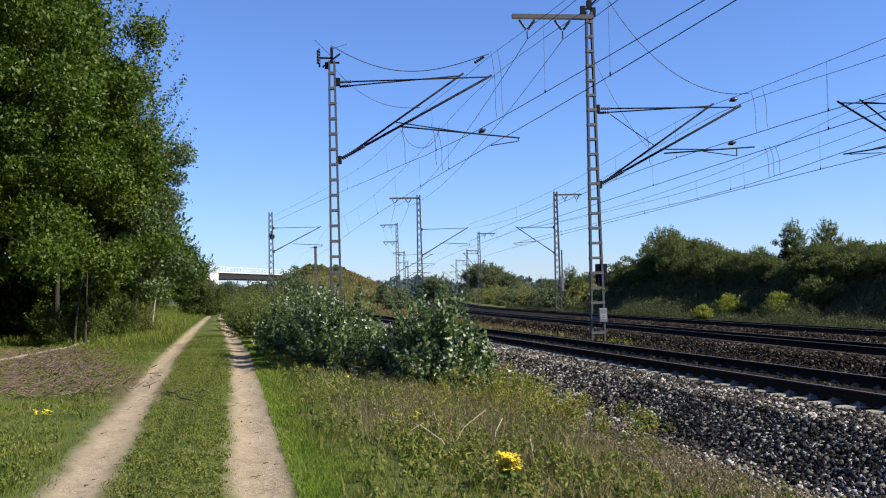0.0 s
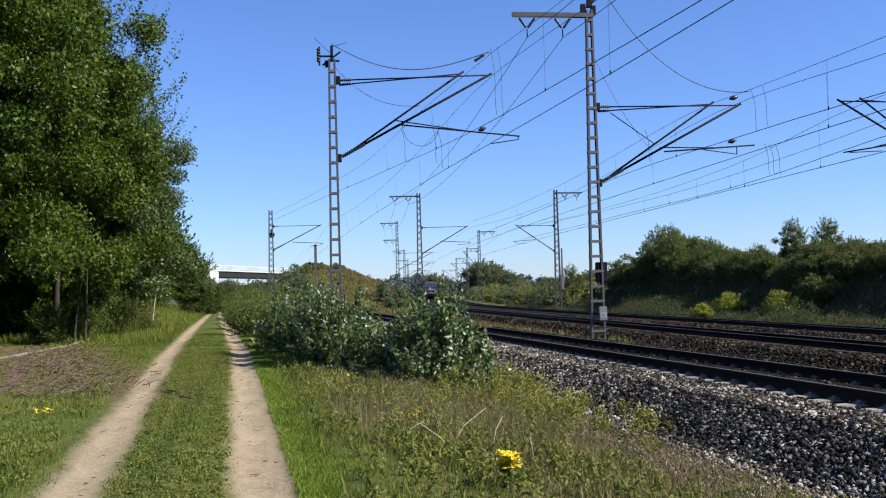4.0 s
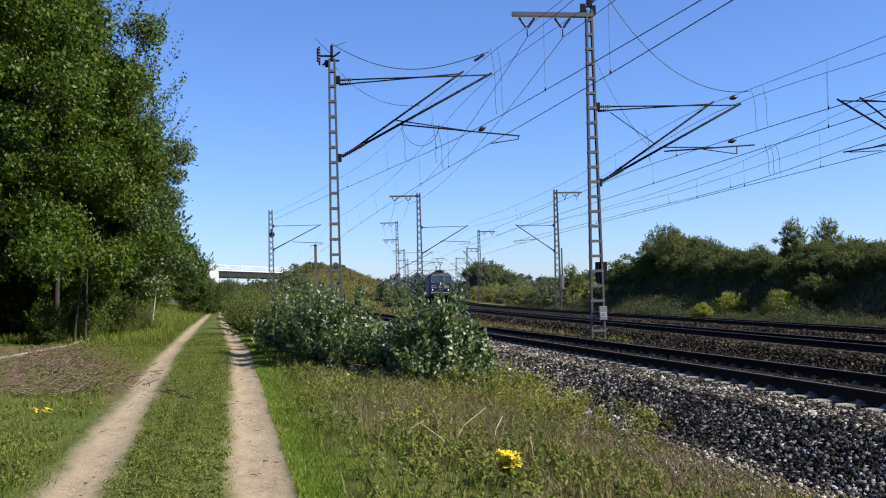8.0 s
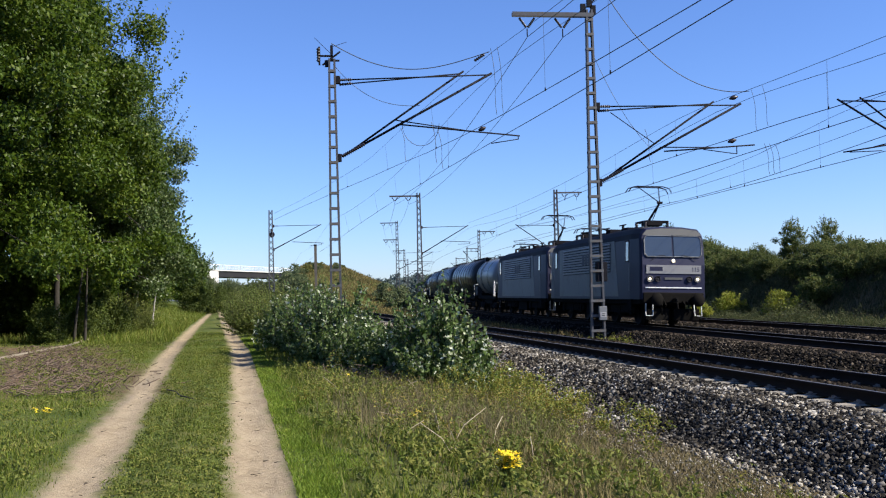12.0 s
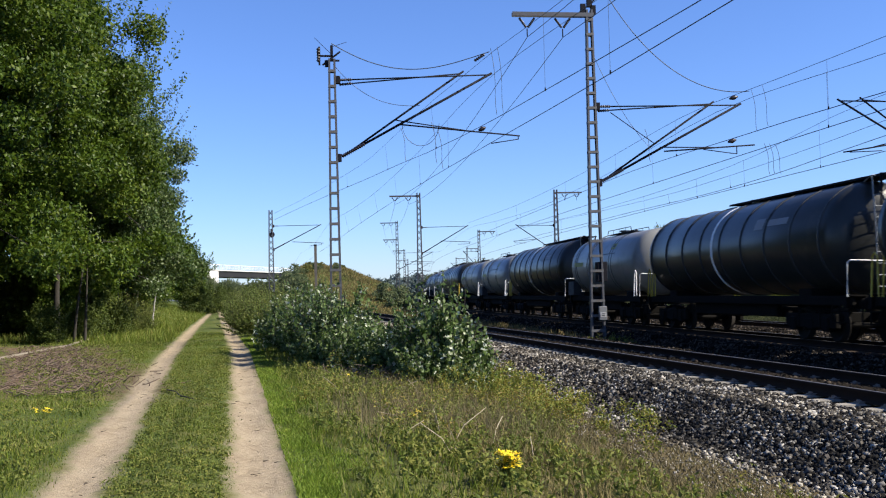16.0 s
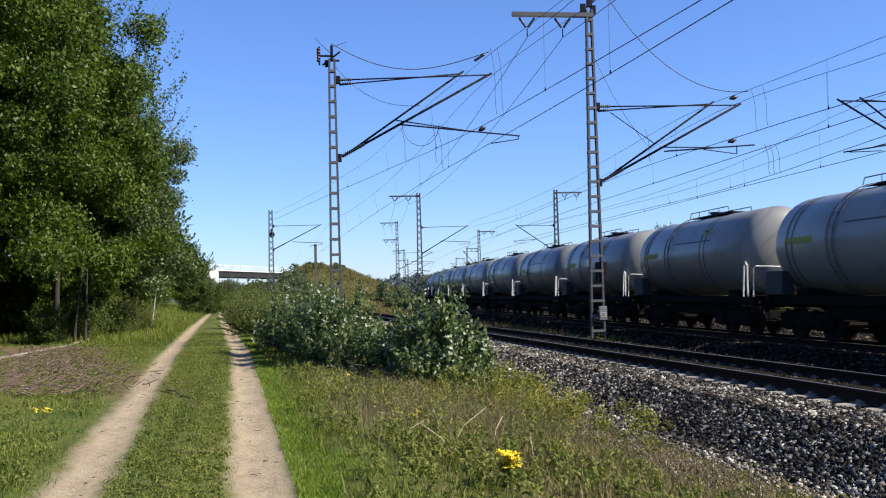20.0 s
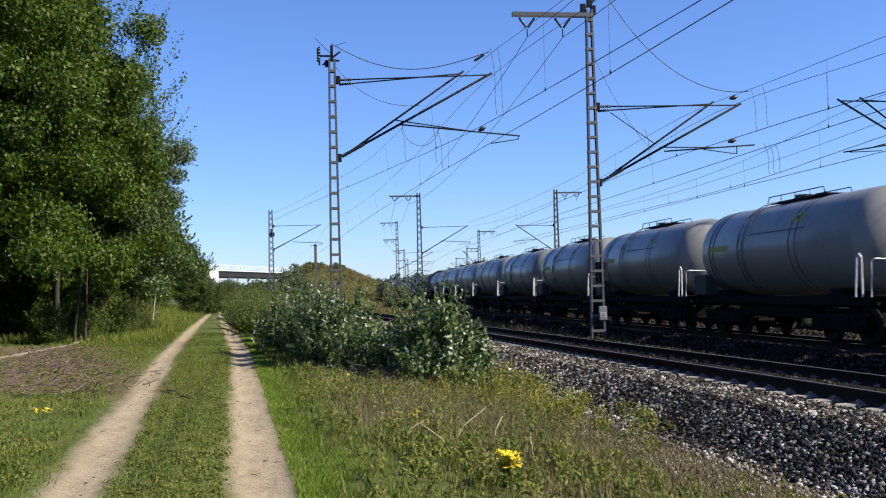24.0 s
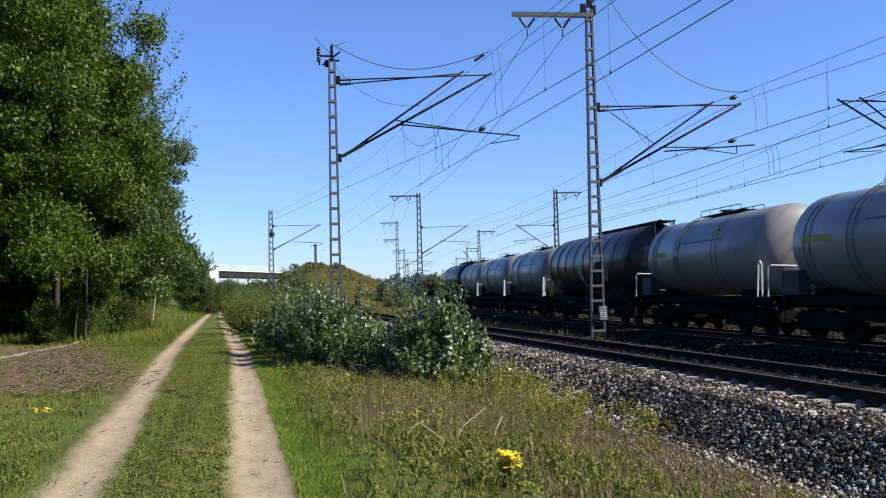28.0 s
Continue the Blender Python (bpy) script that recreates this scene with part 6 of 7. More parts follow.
# ---- train ----
NAVY = surface("navy_loco_paint", (0.010, 0.011, 0.032), (0.019, 0.0205, 0.054), 0.5, 0, 0.6, 25, 0.05, spec=0.3)
RIB_PAINT = surface("grey_rib_paint", (0.19, 0.197, 0.205), (0.26, 0.265, 0.27), 0.5, 0, 0.5, 12, 0.05)
GREY_PAINT = surface("grey_loco_paint", (0.08, 0.086, 0.093), (0.13, 0.134, 0.14), 0.5, 0, 0.5, 12, 0.05, rust=(0.07, 0.068, 0.066))
GREY_BOX = surface("grey_box_paint", (0.024, 0.025, 0.026), (0.052, 0.052, 0.052), 0.7, 0, 1.0, 15, 0.1, spec=0.3)
LIGHT_GREY = surface("light_cab_paint", (0.07, 0.069, 0.066), (0.11, 0.108, 0.104), 0.5, 0, 0.6, 12, 0.05)
ROOF_DARK = surface("sooty_roof_paint", (0.012, 0.012, 0.017), (0.032, 0.031, 0.036), 0.8, 0, 0.8, 10, 0.3, spec=0.2)
# darker than its grime: the shade below the train is in this colour
UNDER = surface("grimy_shaded_undercarriage", (0.004, 0.004, 0.004), (0.012, 0.0105, 0.009), 0.95, 0.0, 1.5, 20, 0.5, spec=0.08)
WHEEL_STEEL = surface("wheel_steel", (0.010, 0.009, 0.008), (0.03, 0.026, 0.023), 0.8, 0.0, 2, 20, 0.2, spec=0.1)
WHITE_PAINT = surface("white_paint", (0.68, 0.68, 0.68), (0.82, 0.82, 0.81), 0.5, 0, 3, 25, 0)
BAND_PAINT = surface("dull_white_band_paint", (0.18, 0.18, 0.187), (0.25, 0.25, 0.256), 0.6, 0, 3, 25, 0)
RAIL_PAINT = surface("pale_handrail_paint", (0.55, 0.55, 0.55), (0.7, 0.7, 0.69), 0.5, 0, 3, 25, 0)
HAND_YELLOW = surface("yellow_handrail_paint", (0.42, 0.3, 0.03), (0.55, 0.4, 0.05), 0.5, 0, 3, 25, 0)
TANK_LIGHT = surface("light_grey_tank_paint", (0.15, 0.149, 0.139), (0.255, 0.252, 0.236), 0.42, 0, 0.35, 4, 0.05, random_tint=0.1, rust=(0.14, 0.137, 0.127), spec=0.28)
TANK_LIGHT.node_tree.nodes["Principled BSDF"].inputs["Coat Weight"].default_value = 0.3
TANK_LIGHT.node_tree.nodes["Principled BSDF"].inputs["Coat Roughness"].default_value = 0.2
TANK_DARK = surface("dark_blue_grey_tank_paint", (0.0155, 0.0165, 0.0163), (0.029, 0.03, 0.029), 0.3, 0, 0.35, 5, 0.05, random_tint=0.12, rust=(0.045, 0.041, 0.037), spec=0.32)
BAND_DARK = surface("dark_tank_band", (0.014, 0.016, 0.018), (0.026, 0.028, 0.031), 0.6, 0, 1, 20, 0)
LABEL_YELLOW = surface("yellow_label", (0.24, 0.23, 0.04), (0.33, 0.31, 0.055), 0.6, 0, 3, 20, 0)


def glass_material(name, tint, rough):
    m, ns, ls, b = nodes_of(name)
    b.inputs["Base Color"].default_value = (*tint, 1)
    b.inputs["Roughness"].default_value = rough
    b.inputs["IOR"].default_value = 1.52
    b.inputs["Coat Weight"].default_value = 1.0
    b.inputs["Coat Roughness"].default_value = 0.03
    return m


PANE = glass_material("tinted_cab_glass", (0.04, 0.052, 0.068), 0.06)
lamp_mat, _, _, lb_ = nodes_of("lit_headlight")
lb_.inputs["Base Color"].default_value = (0.8, 0.75, 0.6, 1)
lb_.inputs["Emission Color"].default_value = (1.0, 0.86, 0.6, 1)
lb_.inputs["Emission Strength"].default_value = 1.1
ALONG = Matrix.Rotation(radians(-90), 4, "X")        # turns z into y


def solid(name, boxes, mat, parent, label="", bevel=0.0):
    bm = bmesh.new()
    for c, s in boxes:
        box(bm, c, s, None, bevel)
    return part(name, bm, mat, parent, label)


def wheel(parent, y, r, side):
    bm = bmesh.new()
    lathe(bm, [(0.0, -0.05), (0.12, -0.05), (0.13, -0.02), (r * 0.82, -0.015), (r * 0.86, -0.06), (r, -0.06), (r, 0.055), (r + 0.028, 0.06), (r + 0.028, 0.085), (r * 0.85, 0.085), (r * 0.82, 0.03), (0.0, 0.03)], 20,
          Matrix.Rotation(radians(90), 4, "Y"))
    ob = part("wheel", bm, WHEEL_STEEL, parent, "", True)
    ob.matrix_basis = pose(side * 0.75, y, r) @ Matrix.Rotation(0 if side < 0 else math.pi, 4, "Z")
    return ob


def bogie(parent, y, base, r, heavy=False):
    """Two axles in a side-framed bogie."""
    w = 1.05
    bm = bmesh.new()
    for sx in (-1, 1):
        box(bm, (sx * w, 0, r + 0.1), (0.16, base + 1.0, 0.4), None, 0.03)
        for sy in (-1, 1):
            box(bm, (sx * w, sy * base / 2, r + 0.02), (0.26, 0.36, 0.4), None, 0.04)
            tube(bm, (sx * (w + 0.02), sy * (base / 2 - 0.32), r - 0.05), (sx * (w + 0.02), sy * (base / 2 - 0.32), r + 0.4), 0.09, seg=8)
        box(bm, (sx * w, 0, r + 0.02), (0.2, 0.5, 0.5 if heavy else 0.36), None, 0.05)
    box(bm, (0, 0, r + 0.2), (2.1, 0.5, 0.3), None, 0.03)
    for sy in (-1, 1):
        tube(bm, (-0.75, sy * base / 2, r), (0.75, sy * base / 2, r), 0.08, seg=8)
    b = part("bogie", bm, UNDER, parent, "grimy two-axle bogie, darkened for shade")
    b.location = (0, y, 0)
    for sy in (-1, 1):
        for sx in (-1, 1):
            wheel(b, sy * base / 2, r, sx)
    return b


def buffers(parent, y_face, sgn, z=1.05, r=0.24):
    """Two buffers whose heads stand at y_face; sgn: the way they point."""
    for sx in (-1, 1):
        bm = bmesh.new()
        prof = [(0.0, -0.62), (0.15, -0.62), (0.15, -0.25), (0.1, -0.25), (0.1, -0.05), (r * 0.85, -0.05), (r, -0.03), (r * 0.95, -0.005), (0.0, 0.01)]
        lathe(bm, prof, 14, ALONG if sgn > 0 else ALONG @ Matrix.Rotation(math.pi, 4, "X"))
        ob = part("buffer", bm, UNDER, parent, "dark round buffer", True)
        ob.location = (sx * 0.875, y_face, z)
    bm = bmesh.new()
    box(bm, (0, y_face - sgn * 0.35, z - 0.02), (0.1, 0.5, 0.16), None, 0.03)
    tube(bm, (0, y_face - sgn * 0.12, z), (0, y_face - sgn * 0.05, z - 0.35), 0.035, seg=6)
    part("coupling", bm, UNDER, parent, "screw coupling hook")


def loco_body():
    """The shell between the two sloping cab fronts."""
    bm = bmesh.new()

    def ring(y, hw, rz, tilt):
        half = [(hw, 1.05), (hw, 1.6), (hw, 2.42), (hw - 0.02, 3.46), (hw - 0.07, 3.68 * rz), (hw - 0.24, 3.88 * rz), (hw * 0.35, 3.96 * rz)]
        pts = [(-x, z) for x, z in half] + [(x, z) for x, z in half[::-1]]
        return [bm.verts.new((x, y + tilt * max(0.0, z - 2.42), z)) for x, z in pts]

    rows = [ring(-7.65, 1.33, 0.985, 0.17), ring(-7.5, 1.4, 0.995, 0.15), ring(-6.5, 1.475, 1.0, 0.0), ring(0, 1.475, 1.0, 0.0), ring(6.5, 1.475, 1.0, 0.0), ring(7.5, 1.4, 0.995, -0.15), ring(7.65, 1.33, 0.985, -0.17)]
    n = len(rows[0])
    for a, b in zip(rows, rows[1:]):
        for k in range(n):
            bm.faces.new((a[k], a[(k + 1) % n], b[(k + 1) % n], b[k]))
    for r, flip in ((rows[0], False), (rows[-1], True)):
        low = [r[0], r[1], r[2], r[n - 3], r[n - 2], r[n - 1]]
        high = [r[k] for k in range(2, n - 2)]
        for f in (low, high):
            bm.faces.new(f if flip else f[::-1])
    bmesh.ops.recalc_face_normals(bm, faces=bm.faces)
    for f in bm.faces:
        c = f.calc_center_median()
        f.material_index = 1 if c.z > 3.5 and abs(c.y) < 7.3 else 0
    return bm


def pantograph(parent, y, sgn, raised):
    """A single-arm pantograph on four insulators; sgn: the way its knee points."""
    z0 = 4.28
    t = solid("pantograph_base", [((0, y, z0 - 0.06), (0.7, 0.8, 0.2))], DARK_STEEL, parent, "dark pantograph frame", 0.02)
    for sx in (-1, 1):
        solid("base_rail", [((sx * 0.5, y, z0), (0.07, 1.3, 0.07))], DARK_STEEL, t)
    for d in (-0.6, 0.0, 0.6):
        solid("cross_bar", [((0, y + d, z0 + 0.004), (1.05, 0.08, 0.07))], DARK_STEEL, t)
    for sx in (-1, 1):
        for d in (-0.57, 0.57):
            bm = bmesh.new()
            lathe(bm, [(0.0, 0), (0.05, 0), (0.09, 0.05), (0.05, 0.09), (0.09, 0.14), (0.05, 0.18), (0.09, 0.23), (0.05, 0.3), (0, 0.3)], 8, Matrix.Translation((sx * 0.5, y + d, z0 - 0.32)))
            part("insulator", bm, INSULATOR, t, "", True)
    head = Vector((0, y - sgn * 0.45, 5.82)) if raised else Vector((0, y - sgn * 0.75, z0 + 0.3))
    knee = Vector((0, y + sgn * 1.0, 5.02)) if raised else Vector((0, y + sgn * 1.15, z0 + 0.2))
    foot = Vector((0, y - sgn * 0.35, z0 + 0.12))
    for nm, a, b, r in (("lower_arm", foot, knee, 0.055),):
        bm = bmesh.new()
        tube(bm, a, b, r, 0.04)
        tube(bm, a + Vector((0.0, sgn * 0.45, -0.02)), b + Vector((0, -sgn * 0.05, -0.06)), 0.018)
        part(nm, bm, DARK_STEEL, t)
    bm = bmesh.new()
    for sx in (-1, 1):
        tube(bm, knee, head + Vector((sx * 0.45, 0, -0.03)), 0.025, 0.02)
    tube(bm, knee + Vector((-0.12, 0, 0)), knee + Vector((0.12, 0, 0)), 0.05)
    part("upper_arm", bm, DARK_STEEL, t)
    bm = bmesh.new()
    for d in (-0.22, 0.22):
        line_tube(bm, [head + Vector((x, d, z)) for x, z in ((-0.98, -0.24), (-0.86, -0.06), (-0.6, 0.0), (0.6, 0.0), (0.86, -0.06), (0.98, -0.24))], 0.024, 6)
    for sx in (-0.5, 0.5):
        tube(bm, head + Vector((sx, -0.22, -0.02)), head + Vector((sx, 0.22, -0.02)), 0.018)
    part("collector_head", bm, DARK_STEEL, t, "wide collector bow")


def lettering(text, x, y, z, height, sg, parent):
    """Flat painted figures on a cab front that faces sg along y."""
    cu = bpy.data.curves.new("figures", "FONT")
    cu.body, cu.size, cu.align_x, cu.align_y, cu.extrude = text, height, "CENTER", "CENTER", 0.002
    tmp = bpy.data.objects.new("figures", cu)
    me = bpy.data.meshes.new_from_object(tmp)
    bpy.data.objects.remove(tmp)
    me.name = "figures"
    me.materials.clear()
    me.materials.append(NAVY)
    me.transform(Matrix.Translation((x, y, z)) @ Matrix.Rotation(math.pi if sg > 0 else 0, 4, "Z") @ Matrix.Rotation(math.pi / 2, 4, "X"))
    ob = new("figures", me)
    ob.parent = parent
    ob["label"] = "dark painted figures"
    return ob


def locomotive():
    t = empty("electric_locomotive", Matrix(), "navy and grey electric locomotive with raised front pantograph", "locomotive", "locomotives of the freight train")
    part("body", loco_body(), [NAVY, ROOF_DARK], t, "navy blue body shell with grey sides")
    solid("underframe", [((0, 0, 0.98), (2.7, 14.9, 0.26)), ((0, 0, 0.62), (2.3, 2.6, 0.62))], UNDER, t, "", 0.03)
    for sx in (-1, 1):
        bm = bmesh.new()
        x = sx * 1.482
        outline = [(-4.95, 1.16), (5.3, 1.16), (5.3, 3.5), (-4.3, 3.5), (-4.6, 2.3)]
        inner = [bm.verts.new((x - sx * 0.02, y, z)) for y, z in outline]
        outer = [bm.verts.new((x, y, z)) for y, z in outline]
        bm.faces.new(outer)
        for k in range(5):
            bm.faces.new((inner[k], inner[(k + 1) % 5], outer[(k + 1) % 5], outer[k]))
        bmesh.ops.recalc_face_normals(bm, faces=bm.faces)
        p = part("side_panel", bm, GREY_PAINT, t, "grey side panel with a ribbed upper half")
        # dark sheet added so that the rib gaps read as shaded lines
        solid("rib_shade_sheet", [((x + sx * 0.004, 0.35, 2.83), (0.012, 8.2, 1.26))], ROOF_DARK, p, "dark sheet standing for shade between the ribs")
        for k in range(10):
            solid("rib", [((x + sx * 0.022, 0.35, 2.27 + 0.125 * k), (0.05, 8.2, 0.085))], RIB_PAINT, p, "", 0.015)
        for dy in (-0.55, 0.0, 0.55):
            solid("lettering_bar", [((x + sx * 0.052, dy, 2.85), (0.008, 0.4, 0.5))], NAVY, p, "dark lettering block")
        for y0, w in ((-6.1, 0.42), (6.1, 0.42)):
            wn_ = solid("cab_window", [((sx * 1.466, y0, 3.0), (0.03, w, 0.78))], PANE, t, "small cab side window")
            solid("window_frame", [((sx * 1.472, y0 - w / 2, 3.0), (0.03, 0.05, 0.88)), ((sx * 1.472, y0 + w / 2, 3.0), (0.03, 0.05, 0.88)), ((sx * 1.472, y0, 3.41), (0.03, w, 0.05)), ((sx * 1.472, y0, 2.59), (0.03, w, 0.05))], ROOF_DARK, wn_)
        for y0 in (-6.55, 6.6):
            bm = bmesh.new()
            tube(bm, (sx * 1.53, y0, 1.4), (sx * 1.53, y0, 2.5), 0.016, seg=6)
            part("grab_rail", bm, GALV, t)
        solid("cab_step", [((sx * 1.3, -6.3, 0.62), (0.3, 0.5, 0.04)), ((sx * 1.42, -6.3, 0.9), (0.04, 0.5, 0.5))], UNDER, t)
    # roof
    bm = bmesh.new()
    box(bm, (0, 0, 3.93), (1.9, 12.6, 0.14), None, 0.05)
    for sx in (-1, 1):
        box(bm, (sx * 1.12, 0, 3.76), (0.5, 13.0, 0.16), Matrix.Rotation(sx * 0.65, 4, "Y"), 0.02)
    part("roof", bm, ROOF_DARK, t, "sooty dark roof")
    for y0, w, h in ((-2.2, 0.9, 0.22), (0.3, 0.5, 0.3), (1.6, 1.2, 0.18)):
        bm = bmesh.new()
        box(bm, (0.1, y0, 4.0 + h / 2), (0.9, w, h), None, 0.03)
        tube(bm, (-0.4, y0, 4.0), (-0.4, y0, 4.35), 0.06, seg=8)
        tube(bm, (-0.4, y0 - 0.4, 4.34), (-0.4, y0 + 0.5, 4.34), 0.03, seg=6)
        part("roof_equipment", bm, DARK_STEEL, t, "dark roof switch gear")
    pantograph(t, -5.0, -1, True)
    pantograph(t, 4.9, 1, False)
    # cab fronts
    for sg in (-1, 1):
        yf = sg * 7.66

        def slope(z):
            return yf - sg * 0.17 * max(0.0, z - 2.42)

        bm = bmesh.new()
        vs = [bm.verts.new((x, slope(z) + sg * 0.004, z)) for x, z in ((-1.28, 3.6), (1.28, 3.6), (1.24, 3.64), (1.08, 3.8), (0.45, 3.87), (-0.45, 3.87), (-1.08, 3.8), (-1.24, 3.64))]
        bm.faces.new(vs if sg > 0 else vs[::-1])
        part("brow_panel", bm, LIGHT_GREY, t, "light grey panel above the windscreen")
        for sx in (-1, 1):
            bm = bmesh.new()
            vs = [bm.verts.new((sx * x, slope(z) + sg * 0.012, z)) for x, z in ((0.04, 2.76), (1.1, 2.76), (1.2, 2.86), (1.2, 3.44), (1.1, 3.55), (0.04, 3.55))]
            bm.faces.new(vs)
            bmesh.ops.recalc_face_normals(bm, faces=bm.faces)
            w = part("windscreen", bm, PANE, t, "tinted cab windscreen pane")
            bm = bmesh.new()
            line_tube(bm, [(sx * x, slope(z) + sg * 0.02, z) for x, z in ((0.03, 2.74), (1.12, 2.74), (1.22, 2.84), (1.22, 3.46), (1.12, 3.57), (0.03, 3.57))], 0.022, 5)
            part("windscreen_frame", bm, GREY_PAINT, w)
            bm = bmesh.new()
            line_tube(bm, [(sx * 0.95, slope(2.6) + sg * 0.03, 2.6), (sx * 0.7, slope(2.85) + sg * 0.04, 2.76), (sx * 0.35, slope(2.8) + sg * 0.04, 2.8)], 0.012, 4)
            part("wiper", bm, ROOF_DARK, w)
            for x, r, m in ((1.02, 0.13, lamp_mat if sg < 0 else PANE), (0.68, 0.12, ROOF_DARK)):
                bm = bmesh.new()
                lathe(bm, [(0.0, 0.03), (r * 0.82, 0.02), (r * 0.82, 0.045), (r, 0.045), (r, 0.0)], 14, ALONG if sg > 0 else ALONG @ Matrix.Rotation(math.pi, 4, "X"))
                hl = part("headlight", bm, ROOF_DARK if r < 0.125 else LIGHT_GREY, t, "round lamp housing", True)
                hl.location = (sx * x, yf, 1.86)
                bm = bmesh.new()
                lathe(bm, [(0.0, 0.04), (r * 0.42, 0.035), (r * 0.46, 0.02)], 12, ALONG if sg > 0 else ALONG @ Matrix.Rotation(math.pi, 4, "X"))
                part("lens", bm, m if r > 0.125 else ROOF_DARK, hl)
        solid("white_band", [((0, yf + sg * 0.006, 2.24), (2.35, 0.02, 0.34))], BAND_PAINT, t, "pale grey band below the windscreen")
        solid("lettering_bar", [((sg * 0.75, yf + sg * 0.018, 2.26), (0.55, 0.008, 0.16))], NAVY, t)
        lettering("115", -sg * 0.93, yf + sg * 0.02, 2.24, 0.24, sg, t)
        solid("number_bar", [((0, yf + sg * 0.01, 1.88), (0.75, 0.012, 0.09))], LIGHT_GREY, t)
        solid("white_stripe", [((0, yf + sg * 0.008, 1.52), (2.4, 0.02, 0.045))], WHITE_PAINT, t, "thin white stripe")
        bm = bmesh.new()
        lathe(bm, [(0.0, 0.05), (0.05, 0.045), (0.07, 0.0)], 12, (ALONG if sg > 0 else ALONG @ Matrix.Rotation(math.pi, 4, "X")))
        tl = part("top_lamp", bm, lamp_mat if sg < 0 else PANE, t, "lit top lamp" if sg < 0 else "")
        tl.location = (0, slope(2.58), 2.58)
        solid("buffer_beam", [((0, yf - sg * 0.1, 1.12), (2.6, 0.25, 0.42))], UNDER, t, "", 0.03)
        for sx in (-1, 1):
            bm = bmesh.new()
            box(bm, (sx * 0.62, yf - sg * 0.2, 0.47), (1.05, 0.06, 0.46), Matrix.Rotation(sx * sg * 0.14, 4, "Z"), 0.01)
            part("rail_guard", bm, UNDER, t, "dark rail guard plate")
        for sx in (-1, 1):
            bm = bmesh.new()
            line_tube(bm, [(sx * 1.18, yf - sg * 0.02, 0.9), (sx * 1.2, yf + sg * 0.05, 0.42), (sx * 0.9, yf + sg * 0.05, 0.42), (sx * 0.88, yf - sg * 0.02, 0.85)], 0.024, 6)
            part("step_hoop", bm, RAIL_PAINT, t, "pale bent shunter's step")
        for hx in (-0.55, -0.4, 0.4, 0.55):
            bm = bmesh.new()
            line_tube(bm, [(hx, yf + sg * 0.02, 1.0), (hx * 1.03, yf + sg * 0.2, 0.85), (hx * 1.05, yf + sg * 0.22, 0.6), (hx * 0.95, yf + sg * 0.1, 0.45)], 0.028, 6)
            part("air_hose", bm, UNDER, t, "hanging black air hose")
        buffers(t, yf + sg * 0.52, sg, 1.05, 0.27)
    for ob in t.children_recursive:
        ob.data.transform(Matrix.Diagonal((1, 1, 1.045, 1)))
        ob.location.z *= 1.045
    for y in (-3.95, 3.95):
        bogie(t, y, 3.3, 0.6, True)
    return t


